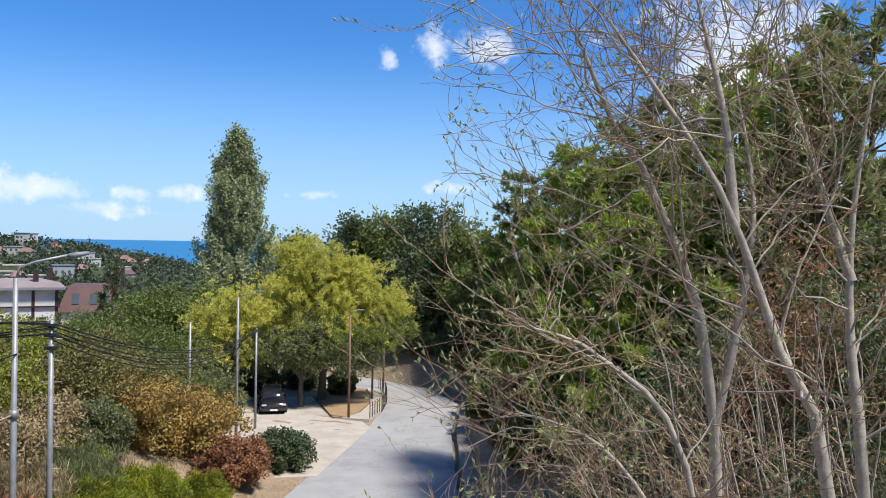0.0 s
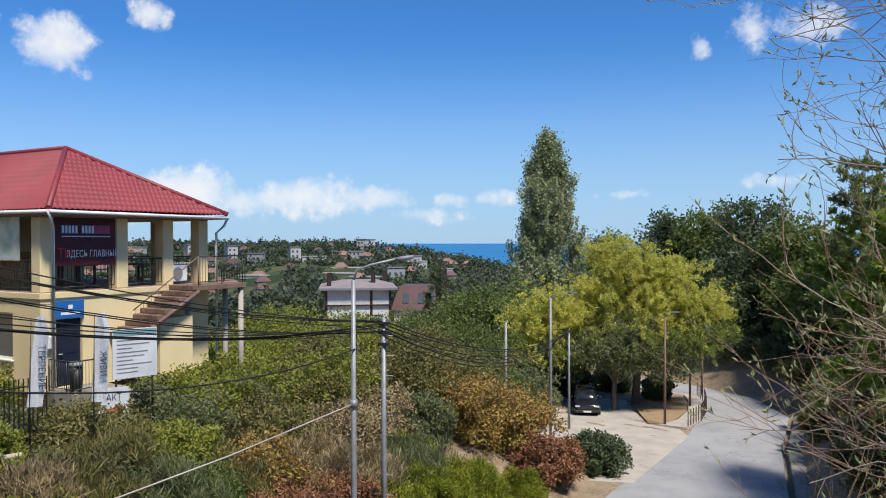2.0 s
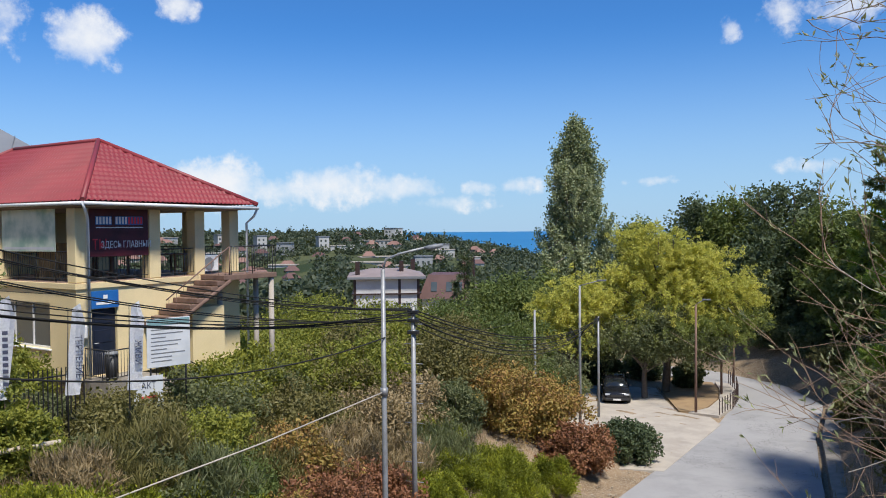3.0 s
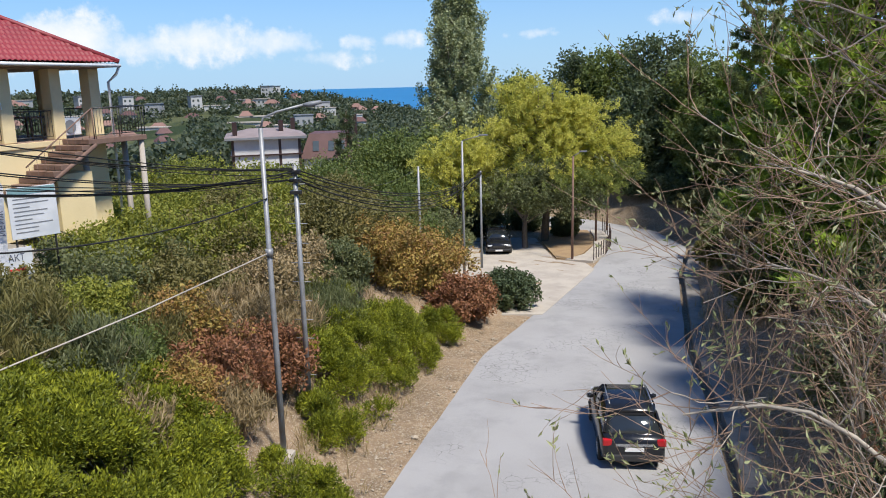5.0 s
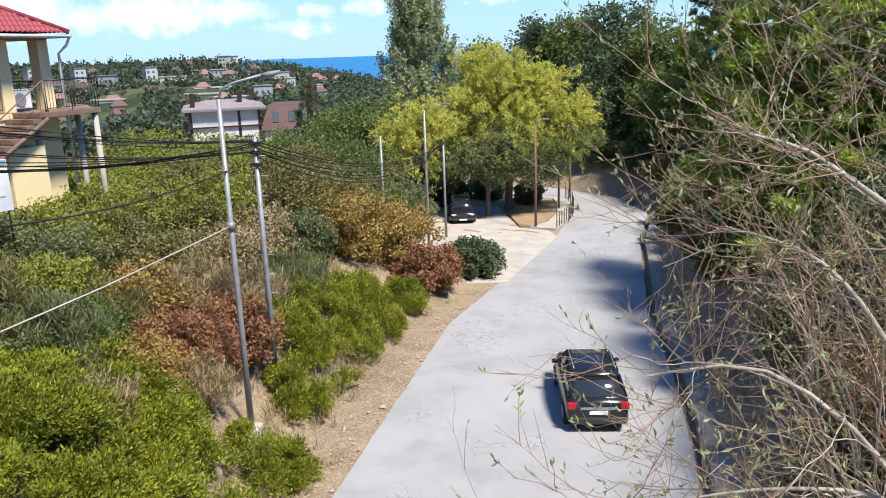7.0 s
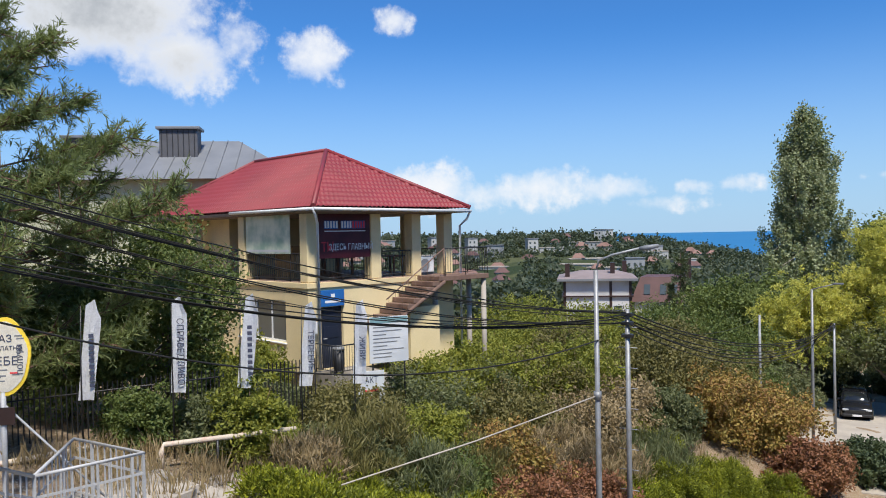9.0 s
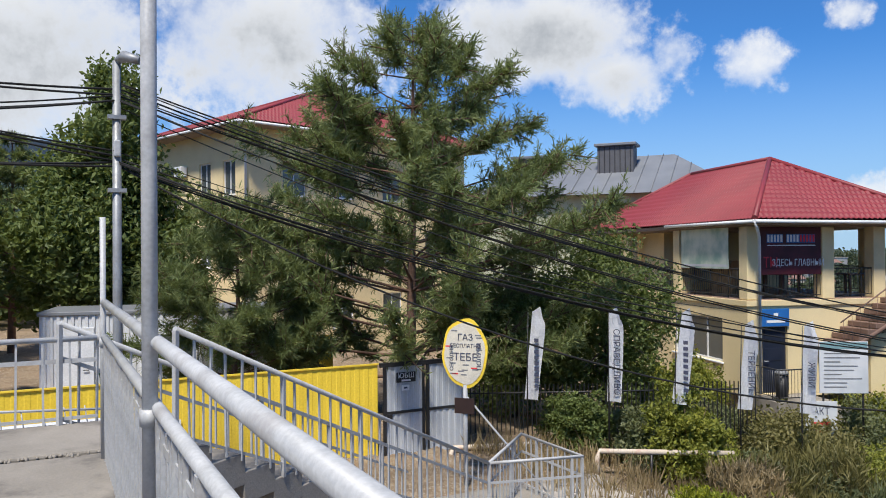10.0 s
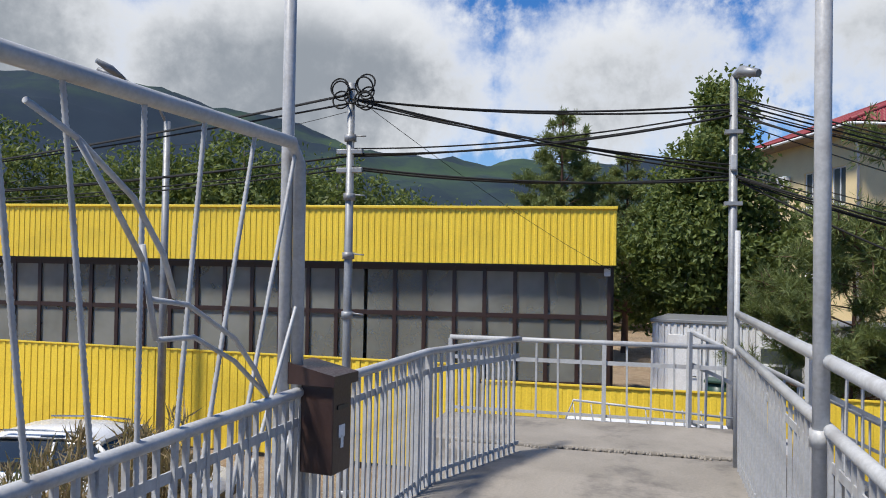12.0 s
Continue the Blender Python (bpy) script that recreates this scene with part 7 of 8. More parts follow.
def wire(a, b, sag, r=0.018, label="black overhead cable", bundle=1, seed=0):
    ob = thing("overhead_wire", (0, 0, 0), label + " hung between poles", "wire", "overhead wires")
    rr = random.Random(seed)
    a, b = Vector(a), Vector(b)
    for _ in range(bundle):
        da, db = Vector((rr.uniform(-0.06, 0.06), rr.uniform(-0.06, 0.06), rr.uniform(-0.1, 0.1))), Vector((rr.uniform(-0.06, 0.06), rr.uniform(-0.06, 0.06), rr.uniform(-0.1, 0.1)))
        s = sag * rr.uniform(0.85, 1.15)
        pts = [(a + da).lerp(b + db, t) - Vector((0, 0, 4 * s * t * (1 - t))) for t in (i / 24 for i in range(25))]
        part("cable", bar(pts, r * rr.uniform(0.7, 1.1), 5), M_CABLE, ob)


def wires():
    C, D, L = heading(109.6, 13.0), heading(83.2, 13.2), Vector((-20, -30, 0))
    B, A = Vector((-7.6, 22.1, 0)), Vector((-7.4, 19.2, 0))

    def at(p, z):
        return (p.x, p.y, z)
    wire(at(C, 13.15), at(D, 13.1), 0.15, bundle=2, seed=1)
    wire(at(C, 13.2), at(D, 12.1), 0.1, bundle=3, seed=2)
    wire(at(C, 12.3), at(D, 13.0), 0.15, bundle=3, seed=3)
    wire(at(C, 12.1), at(D, 12.0), 0.15, bundle=2, seed=4)
    wire(at(C, 13.2), heading(88, 24, 9.6), 0.3, 0.006, seed=5)
    for z, s, k in ((13.2, 0.3, 3), (12.3, 0.4, 3), (12.1, 0.5, 2)):
        wire(at(C, z), at(L, 12.6 + 0.3 * s), s, bundle=k, seed=int(z * 10))
    wire(at(C, 13.1), heading(128, 30, 14.6), 0.3, 0.007, seed=8)
    wire(at(D, 13.1), at(B, 8.2), 0.75, 0.015, bundle=5, seed=11)
    wire(at(D, 12.9), at(B, 8.0), 1.05, 0.013, bundle=3, seed=12)
    wire(at(D, 12.0), at(B, 8.15), 0.95, 0.015, bundle=5, seed=13)
    wire(at(D, 11.9), at(A, 7.9), 1.5, 0.018, bundle=1, seed=14)
    wire(at(D, 12.1), (-17.5, 20.2, 8.8), 0.4, 0.008, seed=15)
    e = heading(5.8, 50)
    f = heading(10.3, 44)
    for k, s in enumerate((0.9, 1.15, 1.4)):
        wire(at(B, 8.2 - 0.15 * k), (e.x, e.y, 5.0), s, 0.02, bundle=2, seed=20 + k)
    wire(at(A, 8.4), (f.x, f.y, 6.0), 0.8, 0.010, seed=25)
    g = heading(7.1, 46)
    wire((f.x, f.y, 6.0), (g.x, g.y, 7.2), 0.4, 0.010, seed=26)
    h = heading(-0.82, 52.5)
    wire((e.x, e.y, 5.0), (h.x, h.y, 5.6), 0.6, 0.010, seed=27)
    ob = thing("guy_rope", (0, 0, 0), "pale guy rope from the lamp post to the bank", "rope")
    part("rope", bar([(-7.4, 19.2, 6.45), (-9.0, 15.8, 5.9), (-10.4, 12.0, 5.6)], 0.018, 6), M_PALE_CONCRETE, ob)


wires()


# ---------------------------------------------------------------- cars
M_CARBLACK = surface("black_car_paint", (0.012, 0.013, 0.016), (0.016, 0.017, 0.02), 1.0, 0.18, bump=0.0)
M_CARWHITE = surface("white_car_paint", (0.70, 0.71, 0.72), (0.66, 0.67, 0.68), 1.0, 0.2, bump=0.0)
M_TYRE = surface("tyre_rubber", (0.02, 0.02, 0.02), (0.03, 0.03, 0.03), 6, 0.85, bump=0.2)
M_RIM = surface("alloy_rim", (0.45, 0.46, 0.47), (0.38, 0.39, 0.40), 4, 0.3, 0.8, bump=0.0)
M_TAIL = surface("tail_light", (0.45, 0.012, 0.015), (0.35, 0.01, 0.012), 4, 0.15, bump=0.0)
M_HEAD = surface("head_light", (0.55, 0.57, 0.6), (0.42, 0.44, 0.47), 4, 0.1, bump=0.0)
M_CARGLASS = glass("car_glass", (0.015, 0.018, 0.02), 0.03)


def car(x, y, z, turn, paint, label, scale=1.0):
    """A compact off-roader. It faces local -y; origin on the road under its middle."""
    ob = thing("car", (x, y, z), label, "car", turn=turn)
    ob.scale = (scale,) * 3

    def loft(sections, smooth=True):
        """sections: (y, half width below, half width above, z below, z above)"""
        bm = bmesh.new()
        rings = []
        for yy, wb, wt, zb, zt in sections:
            r = 0.10
            pr = [(-wb, zb + r), (-wb + r, zb), (wb - r, zb), (wb, zb + r), (wb * 0.5 + wt * 0.5 + 0.015, (zb + zt) / 2), (wt, zt - r * 0.8), (wt - r, zt), (-wt + r, zt), (-wt, zt - r * 0.8), (-(wb * 0.5 + wt * 0.5 + 0.015), (zb + zt) / 2)]
            rings.append([bm.verts.new((px, yy, pz)) for px, pz in pr])
        for r0, r1 in zip(rings, rings[1:]):
            for k in range(10):
                f = bm.faces.new((r0[k], r0[(k + 1) % 10], r1[(k + 1) % 10], r1[k]))
                f.smooth = smooth
        bm.faces.new(rings[0])
        bm.faces.new(rings[-1][::-1])
        bmesh.ops.recalc_face_normals(bm, faces=bm.faces[:])
        return bm
    part("body", loft([(-2.22, 0.70, 0.66, 0.38, 0.72), (-2.12, 0.84, 0.78, 0.30, 0.86), (-1.7, 0.90, 0.84, 0.24, 0.98), (-0.95, 0.91, 0.87, 0.24, 1.06), (0.0, 0.91, 0.88, 0.24, 1.08), (1.2, 0.91, 0.88, 0.24, 1.10), (1.9, 0.89, 0.86, 0.28, 1.10), (2.12, 0.84, 0.80, 0.34, 1.02), (2.2, 0.74, 0.70, 0.42, 0.9)]), paint, ob)
    part("cabin_glass", loft([(-1.05, 0.78, 0.60, 1.02, 1.12), (-0.35, 0.83, 0.66, 1.02, 1.58), (0.3, 0.84, 0.68, 1.02, 1.64), (1.3, 0.83, 0.67, 1.02, 1.60), (1.95, 0.79, 0.64, 1.02, 1.16)]), M_CARGLASS, ob, "dark tinted windows")
    part("roof", loft([(-0.42, 0.66, 0.60, 1.50, 1.60), (0.2, 0.70, 0.62, 1.53, 1.68), (1.2, 0.70, 0.62, 1.52, 1.66), (1.55, 0.66, 0.58, 1.46, 1.60)]), paint, ob)
    for s in (-1, 1):
        part("pillar", bar([(s * 0.80, -1.0, 1.06), (s * 0.675, -0.38, 1.54)], 0.035, 6), paint, ob)
        part("pillar", bar([(s * 0.845, 0.35, 1.06), (s * 0.70, 0.33, 1.56)], 0.035, 6), paint, ob)
        part("pillar", bar([(s * 0.81, 1.9, 1.08), (s * 0.675, 1.42, 1.54)], 0.045, 6), paint, ob)
        part("roof_rail", bar([(s * 0.60, -0.2, 1.69), (s * 0.61, 0.4, 1.72), (s * 0.60, 1.3, 1.69)], 0.018, 6), M_RIM, ob)
        part("mirror", bar([(s * 0.86, -0.72, 1.08), (s * 0.98, -0.74, 1.10), (s * 1.06, -0.72, 1.10)], [0.04, 0.09, 0.06], 8), paint, ob)
        part("tail_light", boxed(s * 0.74 - 0.13, s * 0.74 + 0.13, 2.06, 2.20, 0.80, 1.00, 0.03), M_TAIL, ob)
        part("head_light", boxed(s * 0.64 - 0.17, s * 0.64 + 0.17, -2.22, -2.06, 0.68, 0.80, 0.03), M_HEAD, ob)
        for wy in (-1.36, 1.36):
            tyre = part("wheel", bar([(s * 0.72, wy, 0.34), (s * 0.74, wy, 0.34), (s * 0.92, wy, 0.34), (s * 0.94, wy, 0.34)], [0.30, 0.345, 0.345, 0.30], 22), M_TYRE, ob)
            part("rim", bar([(s * 0.92, wy, 0.34), (s * 0.948, wy, 0.34)], [0.22, 0.20], 16), M_RIM, tyre)
    part("rear_bumper", boxed(-0.8, 0.8, 2.08, 2.25, 0.36, 0.56, 0.05), M_BLACK, ob)
    part("front_bumper", boxed(-0.8, 0.8, -2.26, -2.1, 0.32, 0.5, 0.05), M_BLACK, ob)
    part("grille", boxed(-0.42, 0.42, -2.24, -2.18, 0.58, 0.74, 0.02), M_BLACK, ob)
    part("number_plate", boxed(-0.26, 0.26, 2.20, 2.225, 0.66, 0.77), M_LETTER, ob, "blank white number plate")
    part("number_plate", boxed(-0.26, 0.26, -2.275, -2.255, 0.36, 0.47), M_LETTER, ob, "blank white number plate")
    part("rear_panel", boxed(-0.5, 0.5, 2.16, 2.205, 0.80, 0.88, 0.01), M_RIM, ob)
    return ob


car(1.9, 23.4, float(road_z(23.4)) + 0.06, 183, M_CARBLACK, "black off-road car with red tail lights driving along the road")
car(-4.6, 56.6, float(road_z(56.6)) + 0.02, 8, M_CARBLACK, "black off-road car parked in the shade of the willow")
car(-11.7, -8.5, gz(-11.7, -8.5) + 0.02, 186, M_CARWHITE, "white car parked in front of the yellow fence")


# ---------------------------------------------------------------- bend, island and road edges
def shifted(line, dx):
    return [(x + dx, y) for x, y in line[:6]]


strip("drain", shifted(ROAD_RIGHT, 0.32), shifted(ROAD_RIGHT, 1.15), 0.14, M_CONCRETE, "weathered concrete drain kerb along the bank side of the road", "kerb", thick=0.5)
sheet("parking_bay", [(-0.9, 38.2), (2.1, 49.6), (1.6, 51.7), (-0.4, 52.8), (-1.2, 57), (-2.0, 62), (-9.2, 62), (-9.3, 56), (-8.2, 47.4), (-3.4, 44), (-2.9, 40.5), (-3.0, 38.0)], 0.05, M_PALE_CONCRETE, "dusty pale parking bay beside the road", "pavement")
sheet("island_path", [(0.3, 52.4), (2.1, 51.8), (3.0, 54.5), (3.5, 58), (3.7, 62), (3.4, 65.0), (2.4, 65.6), (2.6, 62), (2.4, 58), (1.6, 54.4)], 0.16, M_PALE_CONCRETE, "raised pale pavement round the traffic island", "pavement")
sheet("traffic_island", [(-0.3, 52.9), (0.4, 52.7), (1.5, 54.6), (2.3, 58), (2.5, 62), (2.2, 65.4), (-1.2, 66.5), (-1.8, 62), (-1.0, 57)], 0.14, surface("island_soil", (0.32, 0.22, 0.12), (0.24, 0.16, 0.09), 1.5, 0.95, bump=0.6, fine=20), "bare brown soil of the traffic island", "ground")


def island_posts():
    ob = thing("post_fence", (0, 0, 0), "row of thin dark posts along the island's pavement", "fence")
    line = [Vector((2.15, 52.1)), Vector((3.1, 55)), Vector((3.65, 58.5)), Vector((3.75, 62)), Vector((3.3, 66))]
    me = bpy.data.meshes.new("post")
    bm = boxed(-0.03, 0.03, -0.03, 0.03, -0.2, 1.0, 0.006)
    bm.to_mesh(me)
    bm.free()
    me.materials.append(M_BROWN)
    pts = []
    for a, b in zip(line, line[1:]):
        for i in range(5):
            p = a.lerp(b, i / 5)
            pts.append(p)
            part("post", me, None, ob).location = (p.x, p.y, float(road_z(p.y)) + 0.16)
    part("chain_rail", bar([(p.x, p.y, float(road_z(p.y)) + 0.95) for p in pts], 0.012, 5), M_BROWN, ob)


island_posts()


def verge_stones():
    rng = np.random.default_rng(9)
    verts, faces = [], []
    shape = np.array([(1, 0, 0), (-1, 0, 0), (0, 1, 0), (0, -1, 0), (0, 0, 0.7), (0, 0, -0.5)], float)
    tri = np.array([(0, 2, 4), (2, 1, 4), (1, 3, 4), (3, 0, 4), (2, 0, 5), (1, 2, 5), (3, 1, 5), (0, 3, 5)])
    n = 1400
    y = rng.uniform(8, 45, n)
    right = np.interp(y, [p[1] for p in ROAD_LEFT[:6]], [p[0] for p in ROAD_LEFT[:6]])
    x = right - 0.1 - np.abs(rng.normal(size=n)) * 0.9
    z = ground_z(x, y)
    s = np.exp(rng.normal(size=n) * 0.6 - 3.9)
    for i in range(n):
        a = rng.uniform(0, 6.28)
        rot = np.array([[math.cos(a), -math.sin(a), 0], [math.sin(a), math.cos(a), 0], [0, 0, 1]])
        verts.append(shape * rng.uniform(0.6, 1.3, (6, 3)) * s[i] @ rot + (x[i], y[i], z[i] + s[i] * 0.2))
        faces.append(tri + 6 * i)
    me = fast_mesh("stones", np.concatenate(verts), np.concatenate(faces), surface("verge_stone", (0.40, 0.34, 0.26), (0.30, 0.25, 0.19), 3.0, 0.9))
    tagged(new("verge_stones", me), "pale stones scattered over the dirt verge", "stones", kind="stuff")


verge_stones()


def dry_grass():
    rng = np.random.default_rng(10)
    pts = []
    for n, (x0, x1, y0, y1) in ((5200, (-16, -6.8, 14, 34)), (3600, (-15.5, -10.5, 8.8, 16)), (900, (-7.2, -5.2, 10, 36)), (2600, (5.5, 12, 8, 40))):
        c = np.stack([rng.uniform(x0, x1, n // 12), rng.uniform(y0, y1, n // 12)], -1)
        p = np.repeat(c, 12, 0) + rng.normal(size=(n // 12 * 12, 2)) * 0.09
        pts.append(p)
    p = np.concatenate(pts)
    xyz = np.column_stack([p, ground_z(p[:, 0], p[:, 1]) - 0.02])
    way = np.tile((0, 0, 1.3), (len(xyz), 1))
    me = leaves_mesh("dry_grass", xyz, 0.55, L_DRY, rng, 22.0, way=way, bend=0.1)
    tagged(new("dry_grass", me), "straw-coloured dry grass on the bank", "grass", kind="stuff")


dry_grass()


# ---------------------------------------------------------------- bare willows beside the footbridge
def bare_tree(trunks, seed, label, reach=1.0, side=-1.0, per=6):
    """A nearly leafless tree: pale trunks, limbs, switches and few small leaves. trunks: lines of points, bottom first."""
    rng = np.random.default_rng(seed)
    base = np.asarray(trunks[0][0], float)
    ob = thing("bare_tree", tuple(base), label, "tree")
    thick, limbs, shoots, tips, ways = [], [], [], [], []

    def along(line, t):
        i = t * (len(line) - 1)
        k = min(int(i), len(line) - 2)
        return line[k] + (line[k + 1] - line[k]) * (i - k), line[k + 1] - line[k]

    def grow(s, d, length, n, curl, lift):
        d = d / np.linalg.norm(d)
        line = [s]
        for _ in range(n):
            d = d + rng.normal(size=3) * curl + np.array((0, 0, lift))
            d /= np.linalg.norm(d)
            line.append(line[-1] + d * length / n)
        return np.array(line)
    for line, r0 in trunks_lines(trunks):
        r0 = r0 * 0.75
        line = line - base
        t = np.linspace(0, 1, len(line))
        thick.append((line, r0 * (1 - 0.8 * t)))
        n = 15
        for k in range(n):
            u = 0.3 + 0.7 * (k + rng.uniform(0, 1)) / n
            s, d = along(line, min(u, 0.999))
            a = rng.uniform(0, 6.28)
            out = np.array((math.cos(a) + side * 0.7, math.sin(a) * 0.8 - 0.1, rng.uniform(-0.25, 0.5)))
            le = rng.uniform(1.6, 3.6) * reach * (1.15 - 0.55 * u)
            limb = grow(s, out + d / np.linalg.norm(d) * 0.5, le, 8, 0.20, 0.02)
            r1 = r0 * 0.30 * (1.1 - 0.6 * u)
            limbs.append((limb, np.linspace(r1 * 0.75, 0.005, 9)))
            for q in range(per):
                v = 0.2 + 0.8 * (q + rng.uniform(0, 1)) / per
                s2, d2 = along(limb, min(v, 0.999))
                sub = grow(s2, d2 / np.linalg.norm(d2) * 0.8 + rng.normal(size=3) * 0.7, rng.uniform(0.6, 1.5), 6, 0.16, 0.07)
                shoots.append((sub, np.linspace(0.0065, 0.0022, 7)))
                for w_ in range(4):
                    s3, d3 = along(sub, rng.uniform(0.15, 0.95))
                    tw = grow(s3, d3 / np.linalg.norm(d3) + rng.normal(size=3) * 0.55, rng.uniform(0.2, 0.7), 4, 0.13, 0.05)
                    shoots.append((tw, np.linspace(0.004, 0.0015, 5)))
                    if rng.uniform() < 0.7:
                        for _ in range(int(rng.integers(2, 7))):
                            p, dd = along(tw, rng.uniform(0.45, 0.999))
                            tips.append(p)
                            ways.append(dd / np.linalg.norm(dd) * 0.7 + np.array((0, 0, 0.25)))
    part("trunk", tubes_mesh("trunk", thick, M_PALE_BARK, 10), None, ob)
    part("branchwork", tubes_mesh("branchwork", limbs, M_PALE_BARK, 6), None, ob)
    part("twigwork", tubes_mesh("twigwork", shoots, M_TWIG, 3), None, ob, "thin reddish-brown shoots")
    part("leaves", leaves_mesh("leaves", np.array(tips), 0.075, L_SILVER, rng, 3.2, way=np.array(ways)), None, ob, "sparse silvery green leaves")
    return ob


def trunks_lines(trunks):
    """Rounds each trunk's line into twelve points."""
    out = []
    for *pts, r in trunks:
        pts = [Vector(p) for p in pts]
        line = []
        k = len(pts) - 1
        for i in range(13):
            t = i / 12 * k
            j = min(int(t), k - 1)
            a, b = pts[j], pts[j + 1]
            p0, p3 = pts[max(0, j - 1)], pts[min(k, j + 2)]
            u = t - j
            line.append(0.5 * ((2 * a) + (b - p0) * u + (2 * p0 - 5 * a + 4 * b - p3) * u * u + (3 * a - p0 - 3 * b + p3) * u ** 3))
        out.append((np.array([tuple(p) for p in line]), r))
    return out


def up_at(az, el, d):
    return tuple(heading(az, d, 10.6 + d * math.tan(radians(el))))


def bank_root(az, d):
    p = heading(az, d)
    return (p.x, p.y, gz(p.x, p.y) - 0.2)


bare_tree([(bank_root(-28, 10.4), up_at(-26.8, -12, 10.2), up_at(-22.7, 3, 9.8), up_at(-19.6, 8.5, 9.6), up_at(-17.0, 14.5, 9.4), 0.115),
           (up_at(-26.8, -12, 10.2), up_at(-28.2, -5, 10.2), up_at(-29, 3, 10.6), up_at(-27.5, 12, 10.8), 0.09)], 401, "slender pale-barked willow, nearly bare, beside the footbridge")
bare_tree([(bank_root(-36, 9.8), up_at(-34, -16, 9.6), up_at(-30.8, -6.8, 9.4), up_at(-26.7, 4.2, 9.2), up_at(-19.2, 15.5, 9.0), 0.12),
           (up_at(-27.8, 1.5, 9.3), up_at(-27.0, 9, 9.3), up_at(-25, 17, 9.4), 0.09)], 402, "leaning pale-barked willow, nearly bare, beside the footbridge")
bare_tree([(bank_root(-37.5, 11.2), up_at(-36, -15.5, 11), up_at(-35, -5.7, 11), up_at(-35, 2.2, 11), up_at(-36, 10.8, 11), 0.125),
           (up_at(-35, -2, 11), up_at(-32.5, 6, 11), up_at(-30, 14, 11), 0.09)], 403, "pale-barked willow with upright stems, nearly bare")
bare_tree([(bank_root(-31, 8.4), up_at(-29, -34, 8.0), up_at(-24, -26, 7.6), up_at(-16, -21, 7.4), up_at(-8, -22, 7.2), 0.06),
           (up_at(-29, -36, 8.0), up_at(-25, -15, 8.0), up_at(-19, -8, 7.8), up_at(-14, -6, 7.6), 0.06),
           (up_at(-30, -33, 8.2), up_at(-25, -28, 7.8), up_at(-18, -28, 7.4), up_at(-9, -30, 7.0), 0.05),
           (up_at(-29, -30, 8.2), up_at(-24, -20, 8.2), up_at(-19, -14, 8.2), up_at(-13, -12, 8.4), 0.055),
           (up_at(-30, -38, 8.2), up_at(-24, -36, 7.4), up_at(-15, -37, 6.7), up_at(-2, -36, 6.0), 0.04)], 404, "arching willow branches with sparse leaves reaching over the road", 0.5, -0.2, 4)

def twig_thicket(x, y, r, h, label, seed, stems=110, leaf=0.095, mat=None):
    """A leafless tangle: many arching stems from the ground, each with forks and twigs, and a few dead leaves."""
    rng = np.random.default_rng(seed)
    ob = thing("thicket", (x, y, gz(x, y) - 0.1), label, "thicket")
    lines, thin, tips, ways = [], [], [], []
    for _ in range(stems):
        a, q = rng.uniform(0, 6.28), rng.uniform(0.1, 1) ** 0.6
        s0 = np.array((math.cos(a) * r * 0.35, math.sin(a) * r * 0.35, 0)) * rng.uniform(0, 1)
        e = np.array((math.cos(a) * r * q * 1.25, math.sin(a) * r * q * 1.25, h * rng.uniform(0.12, 0.95) * (1 - 0.3 * q)))
        v = np.linspace(0, 1, 8)[:, None]
        line = s0 + (e - s0) * v + np.array((0, 0, h * 0.14)) * np.sin(v * 3.1) + np.cumsum(rng.normal(size=(8, 3)) * 0.07, 0) * v
        lines.append((line, np.linspace(0.03, 0.007, 8)))
        for _ in range(5):
            k = int(rng.integers(2, 8))
            dd = (line[k] - line[k - 1]) / (np.linalg.norm(line[k] - line[k - 1]) + 1e-6) + rng.normal(size=3) * 0.75
            le = rng.uniform(0.5, 1.5)
            w_ = np.linspace(0, 1, 5)[:, None]
            sub = line[k] + dd * le * w_ * 0.7 + rng.normal(size=(5, 3)) * 0.05 * w_ + np.array((0, 0, 0.12 * le)) * w_ ** 2
            thin.append((sub, np.linspace(0.009, 0.003, 5)))
            for _ in range(2):
                m_ = int(rng.integers(1, 5))
                d3 = dd * 0.5 + rng.normal(size=3) * 0.6
                tw = np.stack([sub[m_], sub[m_] + d3 * 0.2, sub[m_] + d3 * 0.42 + np.array((0, 0, 0.03))])
                thin.append((tw, np.array((0.004, 0.003, 0.0015))))
                n = int(rng.integers(1, 5))
                tips.append(sub[m_] + d3 * rng.uniform(0.1, 0.45, (n, 1)))
                ways.append(np.tile(d3 * 0.6, (n, 1)) + rng.normal(size=(n, 3)) * 0.4)
    for piece in (part("branchwork", tubes_mesh("branchwork", lines, M_PALE_BARK, 4), None, ob), part("twigwork", tubes_mesh("twigwork", thin, M_TWIG, 3), None, ob),
                  part("leaves", leaves_mesh("leaves", np.concatenate(tips), leaf, mat or L_TAN, rng, 2.4, way=np.concatenate(ways)), None, ob, "dry tan leaves")):
        tagged(piece, kind="stuff")
    return ob


